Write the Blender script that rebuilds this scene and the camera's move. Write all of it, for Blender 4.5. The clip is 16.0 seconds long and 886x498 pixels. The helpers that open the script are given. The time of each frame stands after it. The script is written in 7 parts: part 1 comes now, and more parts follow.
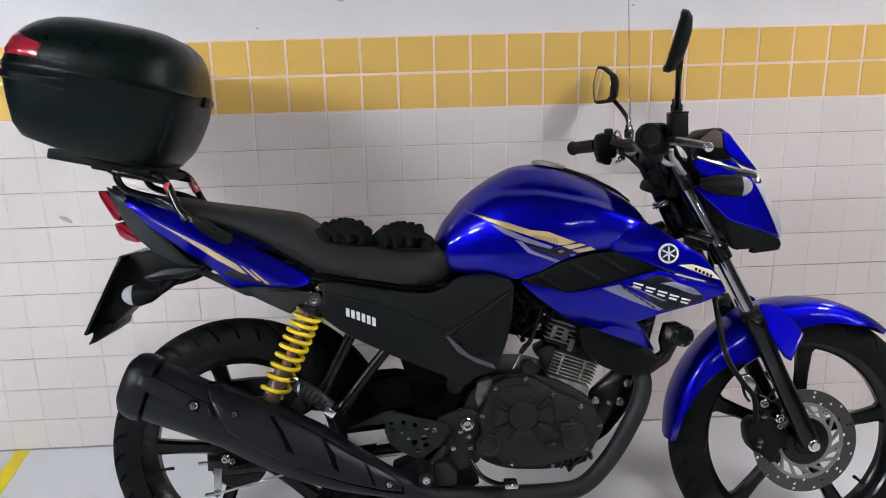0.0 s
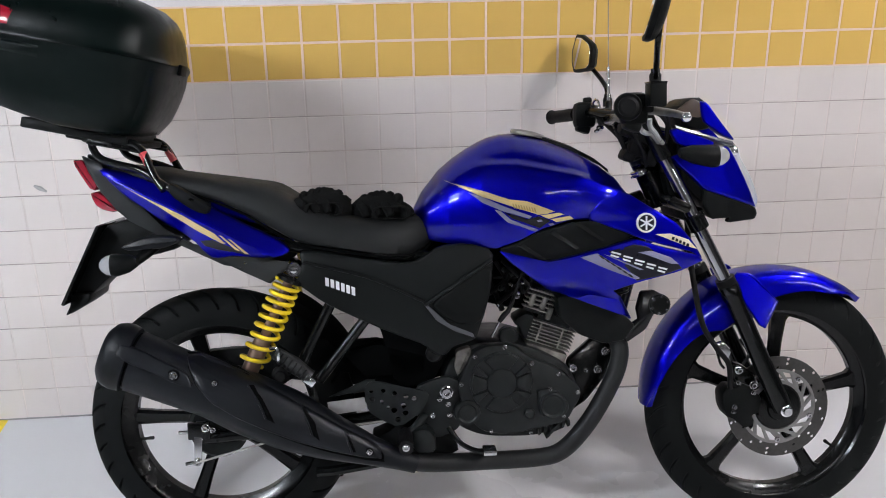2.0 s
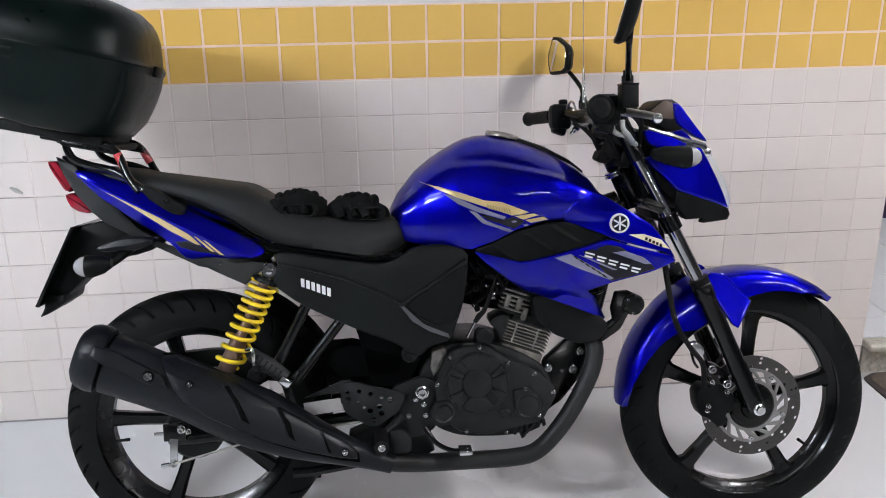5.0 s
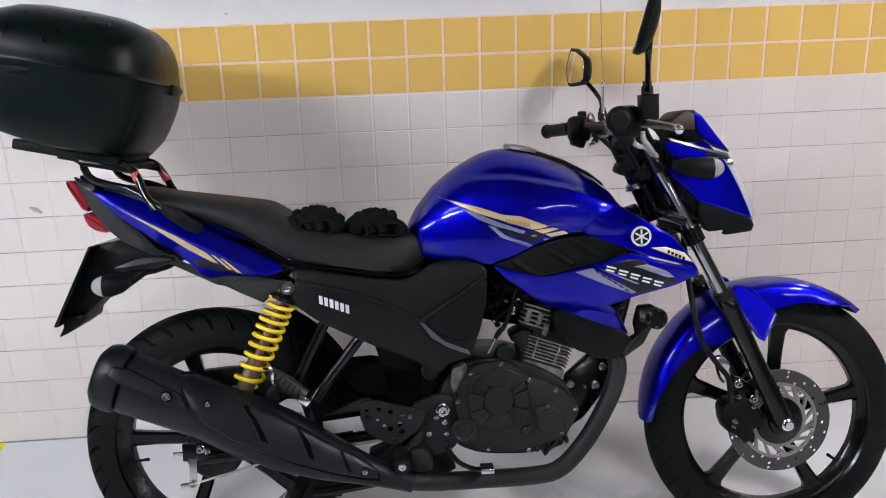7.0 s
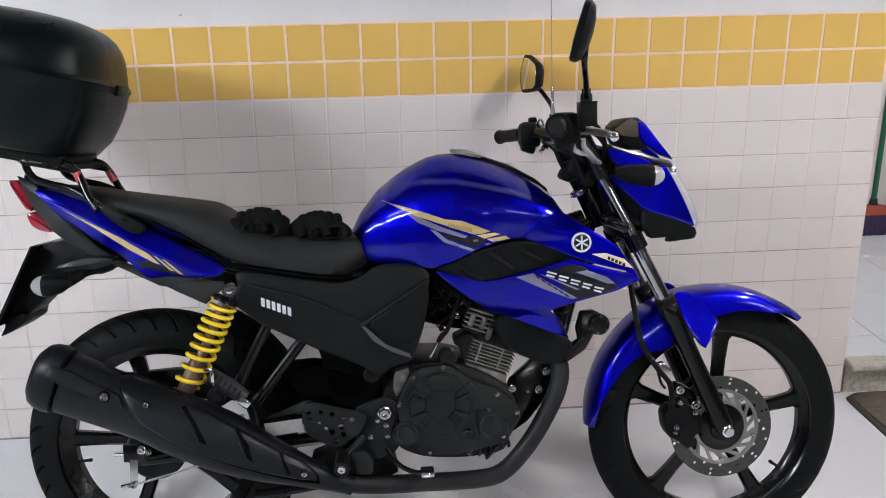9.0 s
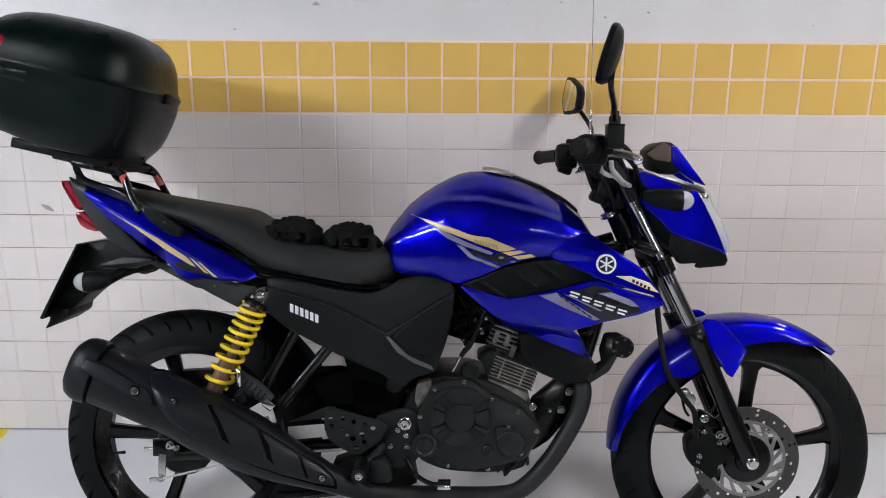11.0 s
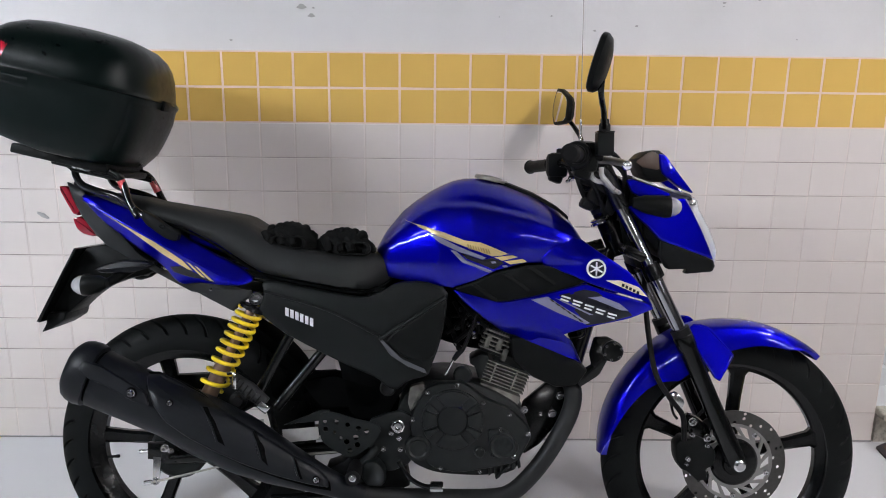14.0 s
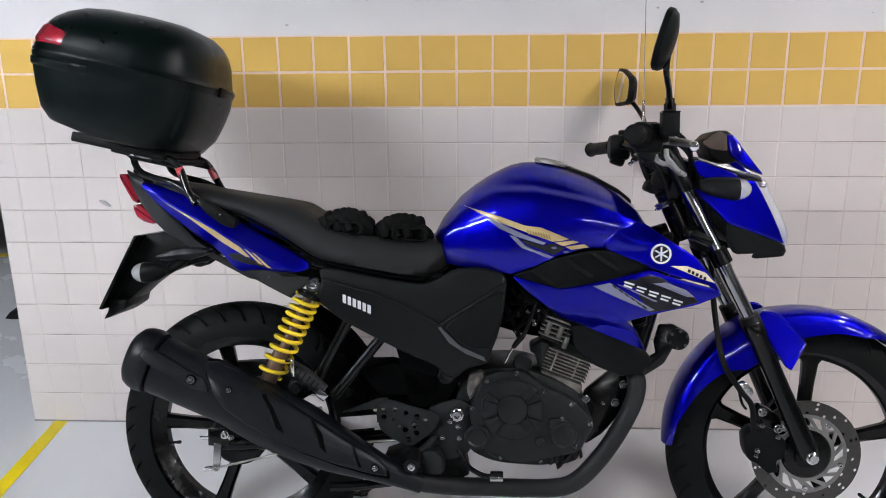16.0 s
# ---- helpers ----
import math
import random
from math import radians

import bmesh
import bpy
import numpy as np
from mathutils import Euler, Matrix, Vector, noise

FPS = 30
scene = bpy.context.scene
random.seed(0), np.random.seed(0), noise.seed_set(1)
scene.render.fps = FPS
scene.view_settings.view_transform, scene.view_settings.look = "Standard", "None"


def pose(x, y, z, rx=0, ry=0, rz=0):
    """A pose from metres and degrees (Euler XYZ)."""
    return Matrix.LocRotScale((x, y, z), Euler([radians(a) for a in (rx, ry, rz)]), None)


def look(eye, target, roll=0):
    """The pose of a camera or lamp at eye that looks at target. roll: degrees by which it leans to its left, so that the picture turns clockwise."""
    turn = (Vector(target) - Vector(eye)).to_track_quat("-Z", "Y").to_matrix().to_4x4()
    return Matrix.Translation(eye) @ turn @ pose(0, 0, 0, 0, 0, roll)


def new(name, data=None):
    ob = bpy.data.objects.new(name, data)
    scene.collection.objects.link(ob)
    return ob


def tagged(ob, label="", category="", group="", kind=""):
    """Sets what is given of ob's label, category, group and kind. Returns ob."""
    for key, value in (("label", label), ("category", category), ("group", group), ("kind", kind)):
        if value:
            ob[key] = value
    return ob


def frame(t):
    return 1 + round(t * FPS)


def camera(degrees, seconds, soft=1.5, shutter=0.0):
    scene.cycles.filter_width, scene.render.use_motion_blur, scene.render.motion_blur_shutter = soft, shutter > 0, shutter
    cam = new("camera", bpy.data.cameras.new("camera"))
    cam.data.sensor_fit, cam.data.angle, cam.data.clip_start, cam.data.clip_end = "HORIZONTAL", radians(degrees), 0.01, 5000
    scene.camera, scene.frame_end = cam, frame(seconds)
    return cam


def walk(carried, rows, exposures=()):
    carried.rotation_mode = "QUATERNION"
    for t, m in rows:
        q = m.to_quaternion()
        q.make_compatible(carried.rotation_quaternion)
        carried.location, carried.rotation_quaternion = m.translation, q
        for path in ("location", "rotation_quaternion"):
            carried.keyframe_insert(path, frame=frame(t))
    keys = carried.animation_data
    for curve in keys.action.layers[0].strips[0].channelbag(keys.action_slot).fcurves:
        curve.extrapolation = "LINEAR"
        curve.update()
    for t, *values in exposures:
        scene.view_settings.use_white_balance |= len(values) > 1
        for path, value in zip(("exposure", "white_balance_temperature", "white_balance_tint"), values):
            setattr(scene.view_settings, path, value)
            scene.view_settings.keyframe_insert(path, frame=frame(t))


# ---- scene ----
cam = camera(53.1, 16.0, soft=1.0)
# seconds, eye, target, roll
PATH = [
    (0, (-0.21, -2.459, 1.377), (-0.115, -0.556, 0.769), -1.3),
    (0.5, (-0.217, -2.462, 1.375), (-0.13, -0.552, 0.789), -1.5),
    (1, (-0.214, -2.47, 1.381), (-0.127, -0.554, 0.813), -1.5),
    (1.5, (-0.213, -2.454, 1.385), (-0.097, -0.554, 0.772), -1.0),
    (2, (-0.213, -2.461, 1.382), (-0.071, -0.585, 0.704), -0.9),
    (2.5, (-0.216, -2.46, 1.377), (-0.092, -0.587, 0.687), -1.0),
    (3, (-0.225, -2.461, 1.38), (-0.102, -0.583, 0.704), -1.1),
    (3.5, (-0.196, -2.472, 1.381), (-0.082, -0.601, 0.684), -1.5),
    (4, (-0.207, -2.467, 1.38), (-0.031, -0.59, 0.713), -0.8),
    (4.5, (-0.194, -2.476, 1.379), (-0.014, -0.601, 0.708), -0.6),
    (7, (-0.185, -2.45, 1.379), (-0.056, -0.561, 0.734), -1.8),
    (7.5, (-0.176, -2.453, 1.379), (-0.016, -0.559, 0.757), -1.6),
    (8, (-0.165, -2.447, 1.378), (0.015, -0.565, 0.723), -0.6),
    (10.5, (0.02, -2.501, 1.383), (0.072, -0.594, 0.783), -0.8),
    (11, (0.006, -2.501, 1.376), (0.005, -0.59, 0.784), 0.3),
    (11.5, (0.003, -2.499, 1.366), (0.066, -0.575, 0.823), -1.2),
    (12, (0.012, -2.501, 1.357), (0.161, -0.61, 0.725), -1.3),
    (12.5, (0.013, -2.504, 1.353), (0.191, -0.612, 0.73), -0.6),
    (13, (0.007, -2.524, 1.358), (0.132, -0.624, 0.746), -1.6),
    (13.5, (-0.001, -2.542, 1.354), (0.085, -0.636, 0.754), -1.1),
    (14, (-0.006, -2.544, 1.357), (0.02, -0.622, 0.806), 0.7),
    (14.5, (-0.022, -2.533, 1.362), (-0.094, -0.618, 0.791), 2.3),
    (15, (-0.05, -2.54, 1.361), (-0.244, -0.626, 0.816), 3.0),
    (15.5, (-0.035, -2.502, 1.341), (-0.171, -0.599, 0.741), 1.3),
    (16, (-0.009, -2.506, 1.347), (-0.112, -0.596, 0.764), -0.7),
]
walk(cam, [(t, look(eye, target, roll)) for t, eye, target, roll in PATH], exposures=[(0, 0.00), (2.5, 0.05), (4, 0.11), (8, 0.08), (11, -0.04), (13.5, -0.03), (14.5, -0.05), (16, 0.01)])

# ---- light: fluorescent battens on the garage ceiling, out of view, some added as fill ----
world = bpy.data.worlds.new("world")
scene.world = world
world.use_nodes = True
world.node_tree.nodes["Background"].inputs[0].default_value = (0.75, 0.85, 1.0, 1)
world.node_tree.nodes["Background"].inputs[1].default_value = 0.005
CEIL = 2.55
COOL, WARM = (0.895, 0.95, 1.03), (0.985, 0.958, 0.975)
# x, y, turn, strength, tube length and tube colour of each batten
LAMPS = [
    (2.0, -1.75, 90, 350, 0.58, WARM),
    (-2.7, -2.7, 0, 310, 1.18, COOL),
    (-2.0, -1.9, 0, 45, 0.58, COOL),
    # the next three are added fill to lift floor, low wall and car side
    (3.5, -5.1, 25, 105, 1.48, WARM),
    (0.9, -7.4, 0, 110, 1.48, WARM),
    (-4.7, -1.9, 90, 140, 1.18, COOL),
    (2.34, 0.42, 90, 85, 0.58, COOL),
]

# ---- materials ----
def nodes_of(name):
    m = bpy.data.materials.new(name)
    m.use_nodes = True
    t = m.node_tree
    return m, t, t.nodes["Principled BSDF"]


def mat(name, col, rough=0.5, metal=0.0, coat=0.0, var=0.12, scale=40.0, bump=0.0, bscale=400.0, rvar=0.1, big=3.0, island=0.0, spec=0.5, trans=0.0, emit=0.0, bdist=0.001, tint=None):
    """A painted, moulded or metal surface: base colour broken up at two scales, uneven gloss and fine relief."""
    m, t, b = nodes_of(name)
    co = t.nodes.new("ShaderNodeTexCoord")
    n1 = t.nodes.new("ShaderNodeTexNoise")
    n1.inputs["Scale"].default_value, n1.inputs["Detail"].default_value = scale, 4
    n2 = t.nodes.new("ShaderNodeTexNoise")
    n2.inputs["Scale"].default_value, n2.inputs["Detail"].default_value = big, 3
    place = co.outputs["Object"]
    if island:
        info = t.nodes.new("ShaderNodeObjectInfo")
        far = t.nodes.new("ShaderNodeVectorMath")
        far.operation = "SCALE"
        far.inputs[0].default_value = (37.0, 61.0, 83.0)
        t.links.new(info.outputs["Random"], far.inputs["Scale"])
        shift = t.nodes.new("ShaderNodeVectorMath")
        shift.operation = "ADD"
        t.links.new(place, shift.inputs[0])
        t.links.new(far.outputs[0], shift.inputs[1])
        place = shift.outputs[0]
    for n in (n1, n2):
        t.links.new(place, n.inputs["Vector"])
    mix = t.nodes.new("ShaderNodeMath")
    mix.operation = "ADD"
    t.links.new(n1.outputs["Fac"], mix.inputs[0])
    t.links.new(n2.outputs["Fac"], mix.inputs[1])
    src = mix.outputs[0]
    if island:
        oi = t.nodes.new("ShaderNodeObjectInfo")
        sc = t.nodes.new("ShaderNodeMath")
        sc.operation, sc.inputs[1].default_value = "MULTIPLY_ADD", island
        t.links.new(oi.outputs["Random"], sc.inputs[0])
        t.links.new(src, sc.inputs[2])
        src = sc.outputs[0]
    mp = t.nodes.new("ShaderNodeMapRange")
    mp.inputs["From Min"].default_value, mp.inputs["From Max"].default_value = 0.6, 1.4 + island
    mp.inputs["To Min"].default_value, mp.inputs["To Max"].default_value = 1 - var, 1 + var
    t.links.new(src, mp.inputs["Value"])
    mul = t.nodes.new("ShaderNodeVectorMath")
    mul.operation = "SCALE"
    mul.inputs[0].default_value = col
    t.links.new(mp.outputs[0], mul.inputs["Scale"])
    t.links.new(mul.outputs[0], b.inputs["Base Color"])
    rr = t.nodes.new("ShaderNodeMapRange")
    rr.inputs["From Min"].default_value, rr.inputs["From Max"].default_value = 0.6, 1.4
    rr.inputs["To Min"].default_value, rr.inputs["To Max"].default_value = max(0.02, rough - rvar), min(1, rough + rvar)
    t.links.new(mix.outputs[0], rr.inputs["Value"])
    t.links.new(rr.outputs[0], b.inputs["Roughness"])
    b.inputs["Metallic"].default_value = metal
    b.inputs["Coat Weight"].default_value = coat
    b.inputs["Coat Roughness"].default_value = 0.03
    b.inputs["Specular IOR Level"].default_value = spec
    b.inputs["Transmission Weight"].default_value = trans
    if tint:
        b.inputs["Specular Tint"].default_value = (*tint, 1)
    if emit:
        b.inputs["Emission Color"].default_value = (*col, 1)
        b.inputs["Emission Strength"].default_value = emit
    if bump:
        n3 = t.nodes.new("ShaderNodeTexNoise")
        n3.inputs["Scale"].default_value, n3.inputs["Detail"].default_value = bscale, 3
        t.links.new(place, n3.inputs["Vector"])
        bp = t.nodes.new("ShaderNodeBump")
        bp.inputs["Strength"].default_value, bp.inputs["Distance"].default_value = bump, bdist
        t.links.new(n3.outputs["Fac"], bp.inputs["Height"])
        t.links.new(bp.outputs[0], b.inputs["Normal"])
    return m


BLUE = mat("metallic_blue_paint", (0.0014, 0.0012, 0.33), 0.39, 0.96, 1.0, var=0.10, scale=900, rvar=0.03, spec=0.0, tint=(0.07, 0.07, 0.42))
BLUE.node_tree.nodes["Principled BSDF"].inputs["Coat IOR"].default_value = 1.33
GOLD = mat("gold_decal", (0.62, 0.47, 0.22), 0.35, 0.3, 0.6, var=0.08)
DARKGOLD = mat("dark_gold_decal", (0.36, 0.25, 0.09), 0.35, 0.3, 0.6, var=0.08)
SILVER = mat("silver_decal", (0.20, 0.20, 0.31), 0.35, 0.3, 0.6, var=0.08)
DECALBLACK = mat("black_decal", (0.004, 0.004, 0.010), 0.3, 0, 0.1, spec=0.25)
CREAM = mat("cream_decal", (0.75, 0.68, 0.48), 0.35, 0, 0.5, var=0.05)
WHITEDECAL = mat("white_decal", (0.75, 0.75, 0.78), 0.35, 0, 0.5, var=0.05)
PLASTIC = mat("black_textured_plastic", (0.0024, 0.0031, 0.0031), 0.50, var=0.3, bump=0.25, bscale=900, spec=0.13)
COVER = mat("charcoal_side_plastic", (0.0032, 0.0042, 0.0042), 0.44, var=0.25, bump=0.2, bscale=1100, spec=0.17)
GLOSSBLACK = mat("gloss_black_paint", (0.0024, 0.0029, 0.0030), 0.22, coat=0.08, var=0.2, spec=0.26)
MATTEPIPE = mat("satin_black_heat_paint", (0.0046, 0.0056, 0.0078), 0.42, 0.1, var=0.25, bump=0.1, bscale=700, spec=0.24)
HEADERPIPE = mat("worn_dark_grey_pipe", (0.015, 0.0158, 0.0165), 0.52, 0.3, var=0.4, scale=25, bump=0.15, spec=0.3)
CASE = mat("black_engine_paint", (0.0068, 0.0088, 0.0090), 0.44, 0.1, var=0.4, bump=0.2, bscale=500, spec=0.26)
RUBBER = mat("tyre_rubber", (0.0026, 0.0033, 0.0034), 0.62, var=0.35, scale=25, bump=0.2, bscale=300, spec=0.11)
GRIP = mat("grip_rubber", (0.0035, 0.0035, 0.004), 0.6, var=0.2, bump=0.4, bscale=350, spec=0.18)
VINYL = mat("seat_vinyl", (0.0105, 0.0115, 0.0118), 0.55, var=0.2, bump=0.35, bscale=600, spec=0.2)
BOXPLASTIC = mat("box_black_plastic", (0.0013, 0.0040, 0.0036), 0.34, var=0.2, bump=0.20, bscale=700, spec=0.15)
CHROME = mat("chrome", (0.75, 0.75, 0.77), 0.14, 1.0, var=0.06, rvar=0.06)
FORKCHROME = mat("dark_chrome", (0.36, 0.36, 0.38), 0.13, 1.0, var=0.08, rvar=0.05)
STEEL = mat("zinc_steel", (0.55, 0.55, 0.56), 0.20, 1.0, var=0.15)
ALLOY = mat("cast_alloy", (0.29, 0.275, 0.25), 0.42, 0.85, var=0.5, bump=0.2, bscale=300)
DISCSTEEL = mat("brushed_disc_steel", (0.085, 0.083, 0.080), 0.36, 0.9, var=0.2, scale=120)
SPRING = mat("yellow_spring_paint", (0.80, 0.58, 0.015), 0.35, coat=0.4, var=0.08)
BRONZE = mat("brown_damper_body", (0.20, 0.13, 0.10), 0.35, 0.7, var=0.2)
REDLENS = mat("red_lens", (0.32, 0.010, 0.026), 0.16, coat=0.8, var=0.2, spec=0.6)
REDSTICKER = mat("red_reflective_sticker", (0.52, 0.05, 0.06), 0.35, var=0.2)
CLEARLENS = mat("clear_indicator_lens", (0.34, 0.34, 0.35), 0.18, coat=0.6, var=0.2)
HEADGLASS = mat("headlamp_lens", (0.90, 0.92, 0.94), 0.05, coat=0.5, trans=0.6, var=0.02, rvar=0.01)
TRIMGREY = mat("grey_tail_plastic", (0.022, 0.0235, 0.0245), 0.42, var=0.15, bump=0.2, bscale=900, spec=0.3)
# near-black for cavities and gaps: their shade is put into the colour
VOID = mat("shade_black", (0.0012, 0.0014, 0.0015), 0.7, var=0.4, spec=0.025)
CASTGREY = mat("stained_cast_metal", (0.17, 0.162, 0.148), 0.5, 0.6, var=0.85, scale=45, bump=0.5, bscale=160, bdist=0.002)
ACCENT = mat("dull_grey_accent", (0.075, 0.077, 0.085), 0.4, 0.2, var=0.1)
CARRIER = mat("pale_carrier_steel", (0.27, 0.265, 0.26), 0.34, 0.9, var=0.15)
CABLEGREY = mat("pale_cable_sheath", (0.42, 0.43, 0.42), 0.3, 0.2, coat=0.4, var=0.08)
SMOKE = mat("grey_smoked_plastic", (0.10, 0.105, 0.115), 0.25, var=0.1, coat=0.3)
PALEGREY = mat("pale_floor_tone", (0.34, 0.33, 0.33), 0.45, 0.3, var=0.15, scale=80)
MIRROR = mat("mirror_glass", (0.86, 0.87, 0.87), 0.03, 1.0, var=0.02, rvar=0.01)
FABRIC = mat("black_knit_fabric", (0.0075, 0.0078, 0.0078), 0.9, var=0.3, bump=0.6, bscale=260, bdist=0.002, spec=0.05)
BROWNDASH = mat("brown_instrument_face", (0.05, 0.03, 0.02), 0.5, var=0.4)

WHITETILE = mat("white_glazed_tile", (0.75, 0.683, 0.655), 0.24, var=0.045, scale=14, big=1.5, island=0.9, rvar=0.03, bump=0.10, bscale=22)
YELLOWTILE = mat("yellow_glazed_tile", (0.77, 0.492, 0.132), 0.24, var=0.05, scale=14, big=1.5, island=0.9, rvar=0.03, bump=0.10, bscale=22)
GROUTLIGHT = mat("pale_grout", (0.82, 0.62, 0.52), 0.85, var=0.1, scale=30, bump=0.3, bscale=200)
JOINTDIRT = mat("dirty_joint", (0.44, 0.38, 0.355), 0.9, var=0.85, scale=9, big=2.5, bump=0.3, bscale=200)
GROUTGREY = mat("grey_grout", (0.745, 0.665, 0.63), 0.9, var=0.16, scale=7, bump=0.4, bscale=200)
PAINTWALL = mat("white_wall_paint", (0.73, 0.715, 0.72), 0.6, var=0.05, scale=6, big=1.2, bump=0.25, bscale=30, bdist=0.003)
CEILPAINT = mat("ceiling_paint", (0.15, 0.148, 0.145), 0.8, var=0.06, scale=5, bump=0.2, bscale=40)
FLOORMAT = mat("pale_epoxy_floor", (0.70, 0.70, 0.72), 0.27, var=0.018, scale=5, big=0.5, rvar=0.008, bump=0.02, bscale=30)
YELLOWLINE = mat("yellow_floor_paint", (0.83, 0.64, 0.01), 0.42, var=0.08, scale=40)
GRANITE = mat("beige_granite", (0.46, 0.43, 0.37), 0.35, var=0.38, scale=150, big=60)
FLOORTILE = mat("white_floor_tile", (0.76, 0.77, 0.80), 0.22, var=0.04, scale=8, island=0.6)
DARKGROUT = mat("dark_floor_grout", (0.28, 0.27, 0.27), 0.9, var=0.2)
MATRUBBER = mat("brown_mat_pile", (0.095, 0.072, 0.055), 0.95, var=0.5, scale=60, bump=0.8, bscale=500, bdist=0.003)
MATGREEN = mat("olive_mat_motif", (0.20, 0.18, 0.055), 0.95, var=0.45, scale=60, bump=0.8, bscale=500, bdist=0.003)
MATEDGE = mat("dark_mat_edge", (0.035, 0.028, 0.03), 0.7, var=0.3)
GREENSTICK = mat("green_broom_handle", (0.01, 0.13, 0.07), 0.35, var=0.15, coat=0.3)
BROOMRED = mat("red_broom_plastic", (0.40, 0.07, 0.03), 0.4, var=0.2)
BRISTLE = mat("purple_bristles", (0.045, 0.025, 0.08), 0.8, var=0.5, scale=200, bump=0.5, bscale=600)
CARPAINT = mat("black_car_paint", (0.008, 0.010, 0.011), 0.22, 0.1, 1.0, var=0.1, rvar=0.04)
CARGLASS = mat("dark_car_glass", (0.01, 0.012, 0.014), 0.06, coat=1.0, var=0.05)
CARTRIM = mat("black_car_trim", (0.010, 0.0115, 0.0125), 0.55, var=0.2)
TUBEGLOW = mat("fluorescent_tube", (0.938, 0.955, 1.0), 0.4, var=0.0, emit=9.0)
FITTING = mat("white_lamp_body", (0.8, 0.8, 0.8), 0.4, var=0.03)
DARKWALL = mat("dark_grey_wall_paint", (0.08, 0.08, 0.083), 0.7, var=0.15, scale=4, bump=0.2, bscale=40)
CONCRETE = mat("grey_concrete", (0.42, 0.41, 0.40), 0.85, var=0.2, scale=7, bump=0.3, bscale=60)


# ---- tools ----
def mesh_of(name, bm, material, angle=38):
    bmesh.ops.recalc_face_normals(bm, faces=bm.faces)
    me = bpy.data.meshes.new(name)
    bm.to_mesh(me)
    bm.free()
    me.materials.append(material)
    me.polygons.foreach_set("use_smooth", [True] * len(me.polygons))
    me.set_sharp_from_angle(angle=radians(angle))
    return me


def part(name, bm, material, parent, label="", angle=38):
    ob = new(name, mesh_of(name, bm, material, angle))
    ob.parent = parent
    if label:
        ob["label"] = label
    return ob


def thing(name, m, label, category, group="", kind=""):
    e = new(name)
    e.empty_display_size = 0.1
    e.matrix_world = m
    return tagged(e, label, category, group, kind)


def solo(name, bm, material, label, category="", kind="", m=None, angle=38, group=""):
    ob = new(name, mesh_of(name, bm, material, angle))
    if m is not None:
        ob.matrix_world = m
    return tagged(ob, label, category, group, kind)


def B():
    return bmesh.new()


def S(x, lat, z):
    """Forward, out to the rider's right, up."""
    return Vector((x, -lat, z))


def catmull(pts, n=6, closed=False):
    pts = [Vector(p) for p in pts]
    k = len(pts)
    out = []
    for i in range(k if closed else k - 1):
        a = pts[(i - 1) % k] if closed or i else pts[0] * 2 - pts[1]
        b, c = pts[i], pts[(i + 1) % k]
        d = pts[(i + 2) % k] if closed or i + 2 < k else c * 2 - b
        for j in range(n):
            t = j / n
            out.append(0.5 * (2 * b + (c - a) * t + (2 * a - 5 * b + 4 * c - d) * t * t + (3 * b - a - 3 * c + d) * t ** 3))
    if not closed:
        out.append(pts[-1])
    return out


def chaikin(pts, times=2, f=0.2):
    pts = [Vector(p) for p in pts]
    for _ in range(times):
        out = []
        for i, p in enumerate(pts):
            q = pts[(i + 1) % len(pts)]
            out += [p.lerp(q, f), p.lerp(q, 1 - f)]
        pts = out
    return pts


def ringskin(bm, rings, closed=True, caps=True):
    rows = [[bm.verts.new(p) for p in r] for r in rings]
    n = len(rows[0])
    for a, b in zip(rows, rows[1:]):
        for i in range(n if closed else n - 1):
            j = (i + 1) % n
            bm.faces.new((a[i], a[j], b[j], b[i]))
    if caps and closed:
        bm.faces.new(rows[0][::-1])
        bm.faces.new(rows[-1])
    return rows


def tube(bm, pts, r, n=10, smooth=6, flat=1.0):
    """A round bar along pts; r is one radius or one for each point."""
    rs = r if isinstance(r, (list, tuple)) else [r] * len(pts)
    line = catmull([(*p,) for p in pts], smooth) if smooth > 1 else [Vector(p) for p in pts]
    step = smooth if smooth > 1 else 1
    rad = [np.interp(i / step, range(len(rs)), rs) for i in range(len(line))]
    side = None
    rings = []
    for i, p in enumerate(line):
        d = (line[min(i + 1, len(line) - 1)] - line[max(i - 1, 0)]).normalized()
        if side is None:
            side = d.orthogonal().normalized()
        side = (side - d * side.dot(d)).normalized()
        up = d.cross(side)
        rings.append([p + (side * math.cos(a) + up * math.sin(a) * flat) * rad[i] for a in (2 * math.pi * k / n for k in range(n))])
    ringskin(bm, rings)
    return bm


def lathe(bm, centre, axis, profile, n=24):
    """Turned piece: profile of (along axis, radius)."""
    axis = Vector(axis).normalized()
    side = axis.orthogonal().normalized()
    up = axis.cross(side)
    c = Vector(centre)
    rings = [[c + axis * a + (side * math.cos(t) + up * math.sin(t)) * max(r, 1e-4) for t in (2 * math.pi * k / n for k in range(n))] for a, r in profile]
    ringskin(bm, rings)
    return bm


def box(bm, c, size, rot=None, bevel=0.0, seg=2):
    vs = bmesh.ops.create_cube(bm, size=1)["verts"]
    m = Matrix.Translation(c) @ (rot or Matrix.Identity(4)) @ Matrix.Diagonal((*size, 1))
    bmesh.ops.transform(bm, matrix=m, verts=vs)
    if bevel:
        bmesh.ops.bevel(bm, geom=list({e for v in vs for e in v.link_edges}), offset=bevel, segments=seg, affect="EDGES", profile=0.5)
    return bm


